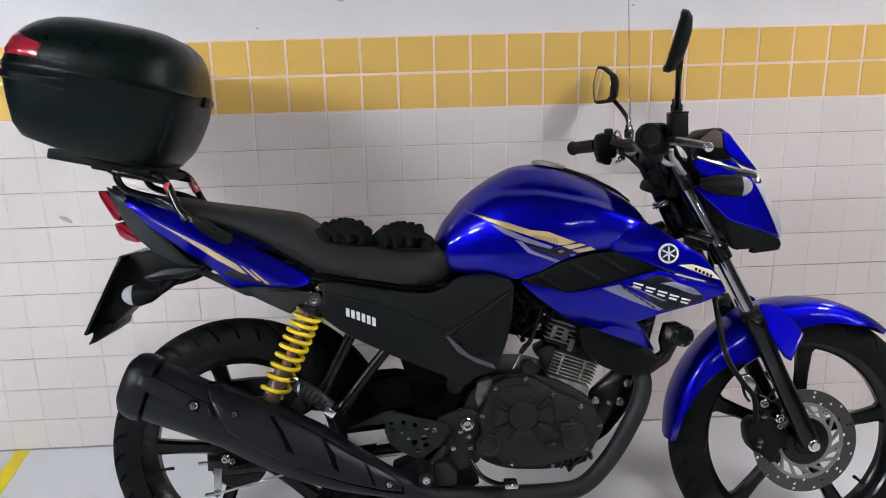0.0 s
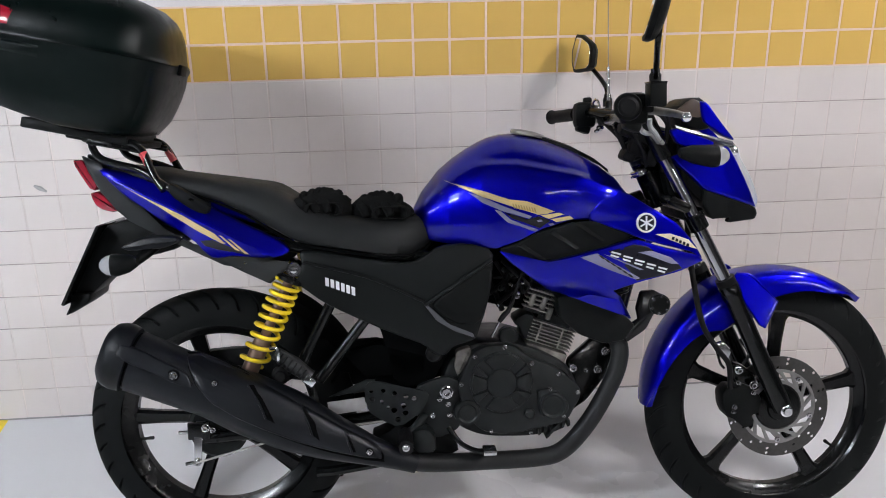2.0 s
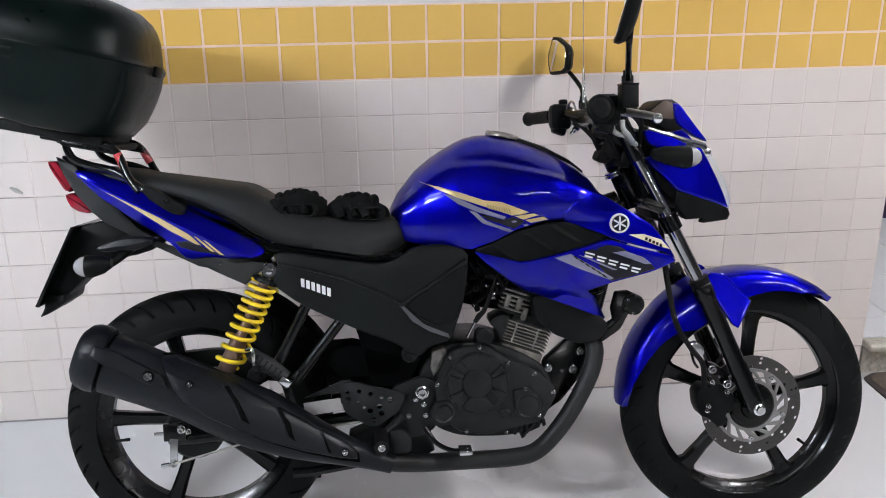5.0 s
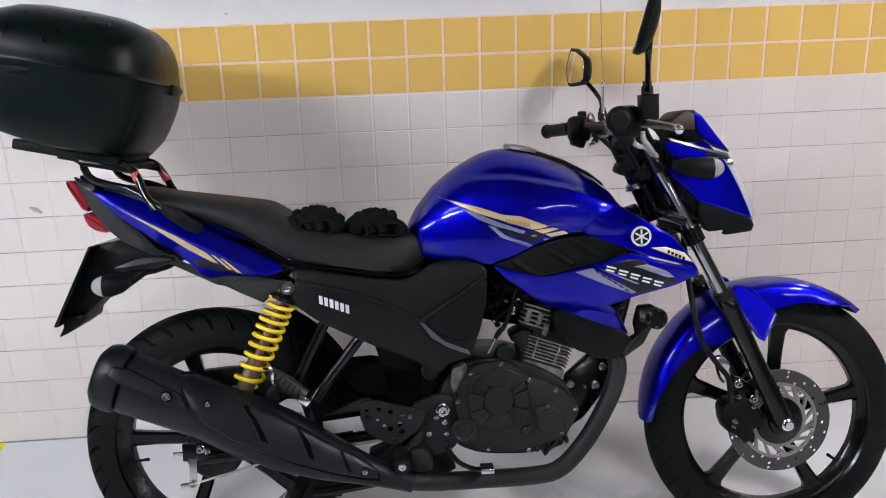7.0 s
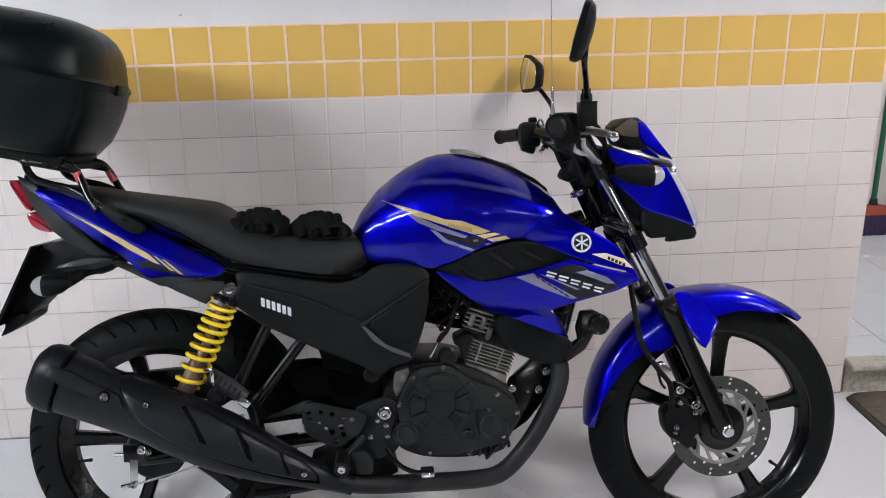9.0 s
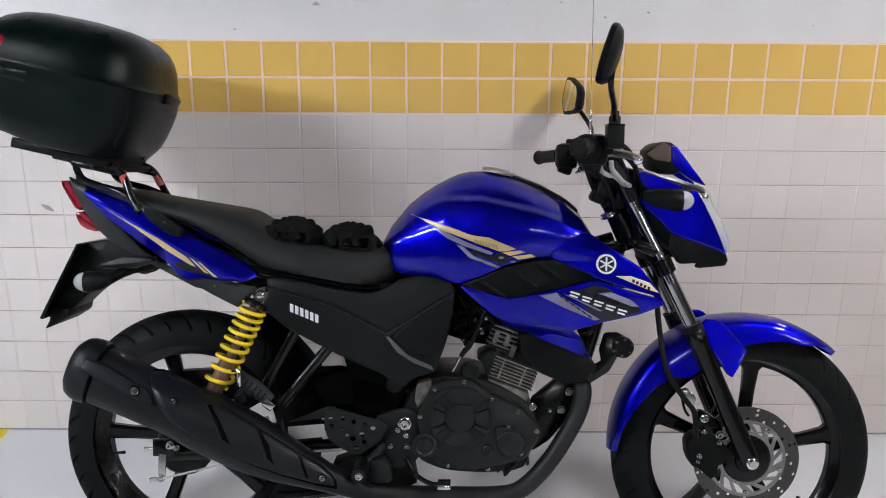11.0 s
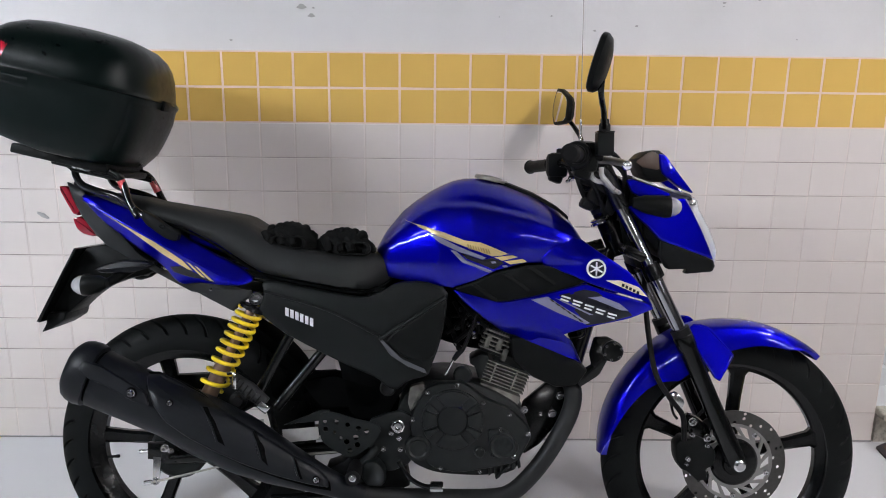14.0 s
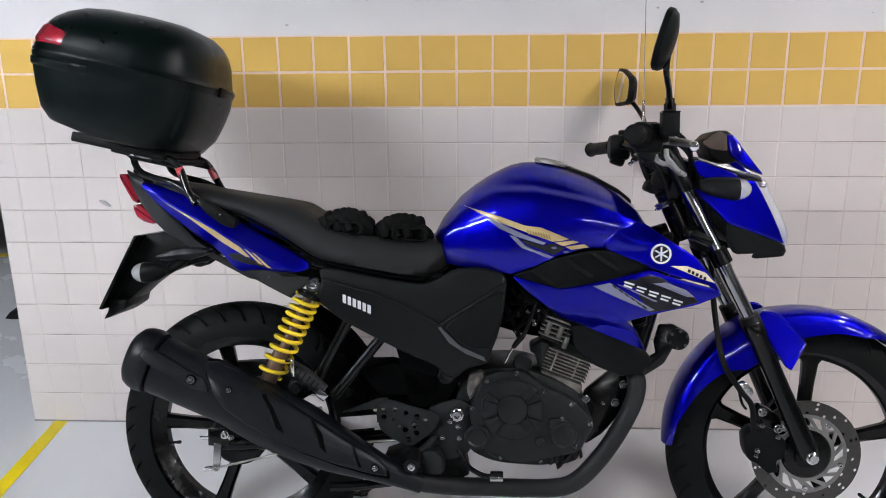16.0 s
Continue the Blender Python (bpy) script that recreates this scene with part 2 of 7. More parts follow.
def prism(bm, outline, l0, l1, bevel=0.003):
    """A plate with the outline (x, z), between the two distances out."""
    lo, hi = [[bm.verts.new(S(p[0], l, p[1])) for p in outline] for l in (l0, l1)]
    f = [bm.faces.new(lo), bm.faces.new(hi[::-1])]
    k = len(lo)
    for i in range(k):
        j = (i + 1) % k
        f.append(bm.faces.new((lo[i], hi[i], hi[j], lo[j])))
    bmesh.ops.recalc_face_normals(bm, faces=f)
    if bevel:
        es = [e for v in f[0].verts for e in v.link_edges if e in f[0].edges[:] or e in f[1].edges[:]]
        es = list(set(list(f[0].edges) + list(f[1].edges)))
        bmesh.ops.bevel(bm, geom=es, offset=bevel, segments=2, affect="EDGES", profile=0.5)
    return bm


def panel(bm, outline, centre, lat, thick=0.004, edge=0.006, rounds=2, side=1, fac=0.2):
    """A curved skin with the outline (x, z), lying lat(x, z) out, its rim rolled inwards."""
    pts = chaikin([(p[0], p[1], 0) for p in outline], rounds, fac) if rounds else [Vector((p[0], p[1], 0)) for p in outline]
    c = Vector((centre[0], centre[1], 0))
    size = sum((p - c).length for p in pts) / len(pts)
    e = min(edge / size, 0.5)
    rings = []
    for s, drop in ((1 - e * 0.2, edge + thick), (1.0, edge * 0.7), (1 - e * 0.35, edge * 0.2), (1 - e, 0.0)):
        rings.append([(c + (p - c) * s, drop) for p in pts])
    for s in (0.86, 0.72, 0.58, 0.44, 0.30, 0.16, 0.05):
        if s < 1 - e:
            rings.append([(c + (p - c) * s, 0.0) for p in pts])
    ringskin(bm, [[S(q.x, side * (lat(q.x, q.y) - d), q.y) for q, d in r] for r in rings])
    return bm


def decal(bm, outline, centre, lat, rounds=0):
    return panel(bm, outline, centre, lambda x, z: lat(x, z) + 0.0016, thick=0.0, edge=0.0012, rounds=rounds)


def curve1(*pts):
    xs, ys = [p[0] for p in pts], [p[1] for p in pts]
    return lambda x: float(np.interp(x, xs, ys))


def bolt(bm, c, r=0.006, h=0.006, axis=(0, -1, 0)):
    lathe(bm, c, axis, [(0, r * 1.08), (h * 0.2, r * 1.08), (h * 0.25, r * 0.86), (h * 0.85, r * 0.82), (h, r * 0.72), (h, r * 0.46), (h * 0.35, r * 0.40)], 8)


# ---- the garage shell ----
TP = 0.1  # tile pitch
WL, WR, WT = -1.468, 1.403, 0.16  # the tiled wall: left end, right end, thickness
bm = B()
box(bm, ((WL + WR) / 2, WT / 2 + 0.006, (1.2 + CEIL) / 2), (WR - WL, WT - 0.012, CEIL - 1.2))
wall = solo("wall_north", bm, PAINTWALL, "white painted upper part of a tiled garage wall", "wall", "structure")
bm = B()
box(bm, ((WL + WR) / 2, WT / 2 - 0.0017, 0.5), (WR - WL, WT - 0.0006, 1.0))
part("grout_bed", bm, GROUTGREY, wall, "grey grout between white tiles")
for k in range(1, 10):
    bm = B()
    box(bm, ((WL + WR) / 2, -0.0012, k * TP - 0.0002), (WR - WL - 0.002, 0.0016, 0.0019))
    part("joint", bm, JOINTDIRT, wall, "dirty line of grout between rows of tiles")
bm = B()
box(bm, ((WL + WR) / 2, WT / 2 - 0.0014, 1.1), (WR - WL - 0.001, WT - 0.0006, 0.2))
part("yellow_band_grout", bm, GROUTLIGHT, wall, "pale grout between yellow tiles")

bm = B()
box(bm, (0, 0, -0.05), (26, 22, 0.1))
solo("floor", bm, FLOORMAT, "pale grey polished epoxy garage floor", "floor", "structure")
# ceiling stays out of view; its dark colour limits bounced light
bm = B()
box(bm, (0, 0, CEIL + 0.1), (26, 22, 0.2))
solo("ceiling", bm, CEILPAINT, "unseen ceiling, set dark to limit bounced light", "ceiling", "structure")
# enclosing walls added out of view, dark to cut fill and reflections
for nm, c, sz in (("wall_south", (0, -9, CEIL / 2), (26, 0.2, CEIL)), ("wall_west", (-9, 0, CEIL / 2), (0.2, 22, CEIL)), ("wall_east", (7, -4.6, CEIL / 2), (0.2, 9.2, CEIL)), ("wall_far", (-4, 9, CEIL / 2), (16, 0.2, CEIL))):
    bm = B()
    box(bm, c, sz)
    solo(nm, bm, DARKWALL, "unseen enclosing wall, kept dark to cut fill light", "wall", "structure")

# yellow bay lines on the floor
bm = B()
q = [(-1.402, -0.004), (-1.358, -0.004), (-1.20, -4.6), (-1.245, -4.6)]
lo = [bm.verts.new((x, y, 0.0)) for x, y in q]
hi = [bm.verts.new((x, y, 0.0012)) for x, y in q]
bm.faces.new(hi)
for i in range(4):
    bm.faces.new((lo[i], lo[(i + 1) % 4], hi[(i + 1) % 4], hi[i]))
solo("bay_line", bm, YELLOWLINE, "yellow painted parking bay line on the floor", "floor line", "structure")
bm = B()
box(bm, (-3.6, 1.60, 0.0004), (5.0, 0.055, 0.0016), Matrix.Rotation(radians(9), 4, "Z"))
solo("bay_line", bm, YELLOWLINE, "yellow painted line across the floor by the car", "floor line", "structure")

# raised lobby to the side, one step up
SH = 0.115
bm = B()
box(bm, (3.0, 0.94, (SH - 0.012) / 2), (3.18, 1.82, SH - 0.012))
lobby = solo("lobby_floor", bm, DARKGROUT, "raised lobby floor of white tiles with thin joints", "floor", "structure")
bm = B()
box(bm, (3.0, -0.008, SH - 0.0125), (3.18, 0.066, 0.025), bevel=0.009, seg=4)
solo("door_sill", bm, GRANITE, "grey speckled granite door sill", "sill", "structure")
bm = B()
box(bm, (3.0, 0.012, 0.045), (3.18, 0.03, 0.09))
solo("step_riser", bm, GRANITE, "grey speckled granite step riser", "step", "structure")
bm = B()
box(bm, (3.0, 1.54, CEIL / 2), (3.2, 0.16, CEIL))
lobwall = solo("wall_lobby_back", bm, GROUTGREY, "tiled back wall of the lobby with a yellow band", "wall", "structure")
bm = B()
box(bm, (2.56, 0.95, CEIL / 2), (0.16, 1.02, CEIL))
lobside = solo("wall_lobby_side", bm, GROUTGREY, "tiled side wall of the lobby", "wall", "structure")
bm = B()
box(bm, (4.9, 0.08, CEIL / 2), (4.2, 0.16, CEIL))
solo("wall_lobby_front", bm, PAINTWALL, "plain white wall beside the lobby opening", "wall", "structure")

# ---- the motorcycle, leaning on its side stand ----
BIKE = pose(0.09, -0.68, 0.0, -12.0, 0, -1.0)
bike = thing("motorcycle", BIKE, "blue metallic commuter motorcycle parked leaning on its stand", "motorcycle")
FX, FZ, RX, RZ = 0.619, 0.304, -0.668, 0.318


def wheel(name, cx, cz, od, wid, spokes0, tread, lat0=0.0):
    """Cast wheel with five flat spokes; tyre with slanted shoulder grooves."""
    R = od / 2
    grow = 0.002 if name == "front_wheel" else 0.004
    bead = 0.226 + grow
    w = part(name, B(), RUBBER, bike, "black cast wheel with five spokes")
    # tyre: cross-section from bead to bead
    prof = []
    for i in range(25):
        a = math.pi * i / 24
        prof.append((math.cos(a), math.sin(a) ** 0.8))
    bm = B()
    rings = []
    N = tread * 18
    for k in range(N):
        th = 2 * math.pi * k / N
        ring = []
        for c, s in prof:
            th = 2 * math.pi * (k / N - abs(c) * 1.3 / tread)
            lat = c * wid / 2
            r = bead + (R - bead) * s
            u = abs(c)
            if 0.15 < u < 0.88 and k % 18 < 2:
                cut = 0.45 if name == "front_wheel" else 1.0
                r -= 0.006 * cut * math.sqrt(1 - u * u)
                lat -= 0.007 * cut * c
            ring.append(S(cx + math.cos(th) * r, lat0 + lat, cz + math.sin(th) * r))
        rings.append(ring)
    rows = ringskin(bm, rings, closed=False, caps=False)
    n = len(prof)
    for i in range(n - 1):
        bm.faces.new((rows[-1][i], rows[-1][i + 1], rows[0][i + 1], rows[0][i]))
    part("tyre", bm, RUBBER, w, "black grooved road tyre", 28)
    # rim: channel ring
    bm = B()
    h = wid * 0.40
    ri = 0.2075 if name == "front_wheel" else 0.199
    sec = [(r + grow, l) for r, l in ((0.238, h), (0.240, h * 0.8), (0.228, h * 0.72), (0.217, h * 0.62), (ri, h * 0.3), (ri, -h * 0.3), (0.217, -h * 0.62), (0.228, -h * 0.72), (0.240, -h * 0.8), (0.238, -h), (0.222, -h * 0.5), (0.222, h * 0.5))]
    rings = [[S(cx + math.cos(t) * r, lat0 + l, cz + math.sin(t) * r) for r, l in sec] for t in (2 * math.pi * k / 96 for k in range(97))]
    ringskin(bm, rings, caps=False)
    bmesh.ops.remove_doubles(bm, verts=bm.verts, dist=1e-5)
    part("rim", bm, GLOSSBLACK, w)
    for k in range(5):
        a = radians(spokes0 + 72 * k)
        d, t = Vector((math.cos(a), math.sin(a))), Vector((-math.sin(a), math.cos(a)))
        bm = B()
        rings = []
        for r, hw, ht in ((0.035, 0.020, 0.020), (0.09, 0.0145, 0.015), (0.15, 0.015, 0.013), (0.196 + grow, 0.018, 0.014), (0.215 + grow, 0.031, 0.015)):
            ring = []
            for u, v in ((-1, -0.5), (-0.6, -1), (0.6, -1), (1, -0.5), (1, 0.5), (0.6, 1), (-0.6, 1), (-1, 0.5)):
                p = d * r + t * hw * u
                ring.append(S(cx + p.x, lat0 + ht * v, cz + p.y))
            rings.append(ring)
        ringskin(bm, rings)
        part("spoke", bm, GLOSSBLACK, w)
    bm = B()
    lathe(bm, S(cx, lat0 + 0.055, cz), (0, 1, 0), [(0, 0.026), (0.004, 0.034), (0.03, 0.040), (0.08, 0.040), (0.106, 0.034), (0.11, 0.026)], 28)
    part("hub", bm, GLOSSBLACK, w)
    bm = B()
    a = radians(-37.5 if name == "front_wheel" else 193)
    tube(bm, [S(cx + math.cos(a) * 0.215, lat0, cz + math.sin(a) * 0.215), S(cx + math.cos(a) * 0.188, lat0 + 0.012, cz + math.sin(a) * 0.188), S(cx + math.cos(a) * 0.172, lat0 + 0.02, cz + math.sin(a) * 0.172)], [0.0035, 0.0035, 0.0045], 8)
    part("valve", bm, GRIP, w, "black tyre valve")
    return w


fw = wheel("front_wheel", FX, FZ, 0.606, 0.078, 84.3, 36)
RWX, RWZ = -0.684, 0.3165  # rear axle
rw = wheel("rear_wheel", RWX, RWZ, 0.616, 0.104, 105.4, 36, -0.022)


def brake_disc(cx, cz, lat, parent):
    """Drilled ring carried by five arms."""
    bm = B()
    r0, r1, secs = 0.088, 0.1215, 30
    for row in range(3):
        ra, rb = r0 + (r1 - r0) * row / 3, r0 + (r1 - r0) * (row + 1) / 3
        for k in range(secs):
            t0, t1 = 2 * math.pi * k / secs, 2 * math.pi * (k + 1) / secs
            tm, rm = (t0 + t1) / 2, (ra + rb) / 2
            rim = [(ra, t0), (ra, tm), (ra, t1), (rm, t1), (rb, t1), (rb, tm), (rb, t0), (rm, t0)]
            pl = [(r * math.cos(t), r * math.sin(t)) for r, t in rim]
            holed = (k + row * 2) % 5 in (0, 2) if row != 1 else k % 5 in (1, 4)
            if holed:
                c = (rm * math.cos(tm), rm * math.sin(tm))
                hole = []
                for (x, y) in pl:
                    d = math.hypot(x - c[0], y - c[1])
                    hole.append((c[0] + (x - c[0]) / d * 0.0042, c[1] + (y - c[1]) / d * 0.0042))
                for s in (0.002, -0.002):
                    a = [bm.verts.new(S(cx + x, lat + s, cz + y)) for x, y in pl]
                    b = [bm.verts.new(S(cx + x, lat + s, cz + y)) for x, y in hole]
                    for i in range(8):
                        j = (i + 1) % 8
                        bm.faces.new((a[i], a[j], b[j], b[i]))
            else:
                for s in (0.002, -0.002):
                    bm.faces.new([bm.verts.new(S(cx + x, lat + s, cz + y)) for x, y in pl])
    for r in (r0, r1):
        ring = [(cx + r * math.cos(2 * math.pi * k / 60), cz + r * math.sin(2 * math.pi * k / 60)) for k in range(61)]
        a = [bm.verts.new(S(x, lat + 0.002, z)) for x, z in ring]
        b = [bm.verts.new(S(x, lat - 0.002, z)) for x, z in ring]
        for i in range(60):
            bm.faces.new((a[i], a[i + 1], b[i + 1], b[i]))
    bmesh.ops.remove_doubles(bm, verts=bm.verts, dist=1e-5)
    d = part("brake_disc", bm, DISCSTEEL, parent, "drilled steel brake disc")
    bm = B()
    for ra, rb in ((0.056, 0.064), (0.0835, 0.0905)):
        ring = [[S(cx + r * math.cos(t), lat + s, cz + r * math.sin(t)) for r, s in ((ra, 0.003), (rb, 0.003), (rb, -0.003), (ra, -0.003))] for t in (2 * math.pi * k / 60 for k in range(61))]
        ringskin(bm, ring, caps=False)
    bmesh.ops.remove_doubles(bm, verts=bm.verts, dist=1e-5)
    part("carrier_ring", bm, CARRIER, d, "pale steel inner carrier")
    for k in range(15):
        a = radians(54 + 24 * k)
        w = 0.085 if k % 3 else 0.15
        bm = B()
        o = [(cx + r * math.cos(a + da), cz + r * math.sin(a + da)) for r, da in ((0.0625, -0.16 - w), (0.085, 0.16 - w * 0.8), (0.085, 0.16 + w * 0.8), (0.0625, -0.16 + w))]
        prism(bm, o, lat - 0.0028, lat + 0.0028, 0.001)
        part("carrier_arm", bm, CARRIER, d)
    for k in range(5):
        a = radians(54 + 72 * k)
        bm = B()
        bolt(bm, S(cx + 0.080 * math.cos(a), lat + 0.003, cz + 0.080 * math.sin(a)), 0.0062, 0.006)
        part("bolt", bm, CHROME, d)
    bm = B()
    lathe(bm, S(cx, lat - 0.012, cz), (0, -1, 0), [(0, 0.058), (0.010, 0.058), (0.016, 0.056), (0.022, 0.050), (0.024, 0.03), (0.03, 0.028)], 30)
    part("hub_cap", bm, GLOSSBLACK, d, "black hub centre")
    return d


brake_disc(FX, FZ, 0.055, fw)

# fork
for side in (1, -1):
    l = 0.092 * side
    top, mid, low = (0.288, 0.99), (0.478, 0.611), (0.612, 0.318)
    fk = B()
    tube(fk, [S(0.330, l, 0.902), S(mid[0] + 0.004, l, mid[1] - 0.008)], 0.0155, 16, 1)
    fork = part("fork_leg", fk, FORKCHROME, bike, "chrome fork tube in a black slider")
    bm = B()
    rr = [0.0205, 0.0235, 0.0235, 0.021, 0.021, 0.0225, 0.023, 0.021]
    ts = [0, 0.015, 0.10, 0.13, 0.5, 0.85, 0.97, 1.03]
    tube(bm, [S(mid[0] + (low[0] - mid[0]) * t, l, mid[1] + (low[1] - mid[1]) * t) for t in ts], rr, 16, 1)
    part("slider", bm, GLOSSBLACK, fork, "black lower fork slider")
    bm = B()
    tube(bm, [S(mid[0] - 0.006, l, mid[1] + 0.012), S(mid[0] + 0.003, l, mid[1] - 0.006)], 0.0225, 16, 1)
    part("dust_seal", bm, GRIP, fork)
    bm = B()
    tube(bm, [S(top[0], l, top[1]), S(0.332, l, 0.898)], 0.0195, 16, 1)
    part("upper_tube", bm, GLOSSBLACK, fork, "black upper fork cover")
    bm = B()
    tube(bm, [S(0.398, l, 0.770), S(0.414, l, 0.738)], 0.0225, 16, 1)
    box(bm, S(0.412, l * 0.9, 0.750), (0.03, 0.03, 0.018), bevel=0.004)
    part("clamp", bm, GLOSSBLACK, fork, "black clamp with a bolt")
    bm = B()
    lathe(bm, S(0.615, l + 0.016 * side, 0.311), (0, -side, 0), [(0, 0.014), (0.006, 0.014), (0.007, 0.0105), (0.016, 0.0095), (0.016, 0.004)], 12)
    part("axle_nut", bm, CHROME, fork, "bright axle nut")
# triple clamps, steering stem
for (x, z, hx) in ((0.385, 0.795, 0.034), (0.292, 0.978, 0.04)):
    bm = B()
    box(bm, S(x - 0.02, 0, z), (hx * 1.6, 0.22, 0.024), Matrix.Rotation(radians(26), 4, "Y"), 0.008)
    part("triple_clamp", bm, GLOSSBLACK, bike)
bm = B()
tube(bm, [S(0.262, 0, 0.985), S(0.355, 0, 0.79)], [0.026, 0.03], 16, 1)
part("steering_head", bm, GLOSSBLACK, bike)
bm = B()
lathe(bm, S(0.272, 0.03, 0.938), (0.40, 0, -0.91), [(0, 0.020), (0.012, 0.024), (0.016, 0.019), (0.026, 0.019), (0.030, 0.025), (0.042, 0.025), (0.046, 0.020), (0.056, 0.020)], 20)
part("stem_cover", bm, CASE, bike, "ribbed black steering stem")
bm = B()
lathe(bm, S(0.290, 0.03, 0.872), (0.40, 0, -0.91), [(0, 0.016), (0.002, 0.020), (0.005, 0.020), (0.007, 0.016), (0.009, 0.022), (0.013, 0.022), (0.015, 0.017)], 20)
part("steering_bearing", bm, STEEL, bike, "bright steering bearing ring")
for x, l, z, sx, sz in ((0.268, 0.045, 0.962, 0.052, 0.034), (0.280, 0.05, 0.925, 0.036, 0.040), (0.300, 0.06, 0.955, 0.040, 0.05), (0.262, 0.04, 0.905, 0.030, 0.026), (0.312, 0.055, 0.905, 0.030, 0.05)):
    bm = B()
    box(bm, S(x, l, z), (sx, 0.05, sz), Matrix.Rotation(radians(24), 4, "Y"), 0.007)
    part("wiring_block", bm, GRIP, bike)
bm = B()
prism(bm, [(0.335, 0.90), (0.352, 0.905), (0.405, 0.79), (0.40, 0.75), (0.375, 0.76), (0.35, 0.82)], -0.06, 0.06, 0.006)
part("headstock_cover", bm, PLASTIC, bike)

# caliper, hose
cal = part("brake_caliper", prism(B(), chaikin([(0.475, 0.348), (0.492, 0.366), (0.512, 0.362), (0.520, 0.374), (0.545, 0.362), (0.570, 0.335), (0.566, 0.30), (0.548, 0.292), (0.552, 0.268), (0.530, 0.262), (0.505, 0.285), (0.488, 0.292), (0.478, 0.315)], 1, 0.15), 0.03, 0.082, 0.005), PLASTIC, bike, "black brake caliper")
for x, z, r in ((0.512, 0.405, 0.009), (0.547, 0.368, 0.009), (0.547, 0.350, 0.005), (0.503, 0.318, 0.0055), (0.512, 0.375, 0.005), (0.500, 0.306, 0.004)):
    bm = B()
    bolt(bm, S(x, 0.085, z), r, 0.010)
    part("bolt", bm, STEEL, cal)
bm = B()
prism(bm, chaikin([(0.50, 0.42), (0.525, 0.415), (0.56, 0.385), (0.555, 0.35), (0.52, 0.36), (0.498, 0.39)], 2), 0.045, 0.075, 0.006)
part("caliper_bracket", bm, GLOSSBLACK, cal)
bm = B()
tube(bm, [S(0.36, 0.10, 0.94), S(0.392, 0.06, 0.80), S(0.395, 0.075, 0.70), S(0.402, 0.10, 0.60), S(0.418, 0.11, 0.52), S(0.455, 0.10, 0.462), S(0.487, 0.09, 0.42), S(0.495, 0.08, 0.36)], 0.0065, 10)
part("brake_hose", bm, GRIP, bike, "black rubber brake hose")
bm = B()
prism(bm, chaikin([(0.452, 0.472), (0.470, 0.478), (0.490, 0.455), (0.482, 0.435), (0.465, 0.445)], 1), 0.085, 0.098, 0.002)
part("hose_bracket", bm, STEEL, bike)
bm = B()
tube(bm, [S(0.455, 0.095, 0.462), S(0.462, 0.10, 0.43), S(0.472, 0.10, 0.415)], 0.003, 6)
part("cable_clip", bm, GLOSSBLACK, bike)
bm = B()
tube(bm, [S(0.52, 0.07, 0.475), S(0.54, 0.075, 0.44), S(0.525, 0.075, 0.415)], 0.004, 8)
part("speed_cable", bm, GRIP, bike)

# front mudguard
bm = B()
fr = curve1((51, 0.3265), (66, 0.327), (76, 0.330), (98, 0.331), (110, 0.334), (124, 0.329), (142, 0.3225), (156, 0.3185), (170, 0.3145), (179, 0.3135))
dp = curve1((51, 0.005), (57, 0.012), (67, 0.036), (81, 0.050), (89, 0.060), (98, 0.070), (106, 0.090), (125, 0.094), (134, 0.064), (141, 0.052), (153, 0.038), (163, 0.026), (173, 0.010), (179, 0.005))
rings = []
for k in range(49):
    deg = 51 + 128 * k / 48
    a, R, D = radians(deg), fr(deg), dp(deg)
    wv = 0.064 - 0.03 * (1 - min(1.0, min(deg - 51, 179 - deg) / 9))
    half = [(R - D, wv * 1.05), (R - D * 0.55 - 0.004, wv * 1.035), (R - 0.019, wv * 0.99), (R - 0.011, wv * 0.90), (R - 0.0048, wv * 0.70), (R - 0.0012, wv * 0.38)]
    sec = half + [(R, 0)] + [(r, -l) for r, l in half[::-1]] + [(R - D, -wv * 1.06 + 0.004), (R - 0.016, -wv * 0.94), (R - 0.007, 0), (R - 0.016, wv * 0.94), (R - D, wv * 1.06 - 0.004)]
    rings.append([S(FX + math.cos(a) * r, l, FZ + math.sin(a) * r) for r, l in sec])
ringskin(bm, rings)
guard = part("front_mudguard", bm, BLUE, bike, "blue front mudguard")
for side in (1, -1):
    bm = B()
    panel(bm, [(0.497, 0.619), (0.511, 0.632), (0.540, 0.6255), (0.572, 0.594), (0.603, 0.561), (0.585, 0.530), (0.568, 0.503), (0.556, 0.510), (0.528, 0.556), (0.510, 0.592)], (0.552, 0.575), lambda x, z: 0.093 - 0.22 * (z - 0.53), side=side, thick=0.010, rounds=1, fac=0.05, edge=0.0035)
    part("side_wing", bm, BLUE, guard, "blue wing of the mudguard round the fork")
    bm = B()
    tube(bm, [S(x, side * (0.0925 - 0.22 * (z - 0.53)), z) for x, z in ((0.508, 0.630), (0.540, 0.6245), (0.572, 0.5935), (0.601, 0.562))], [0.0016, 0.003, 0.0024, 0.0012], 10)
    part("wing_crease", bm, BLUE, guard)

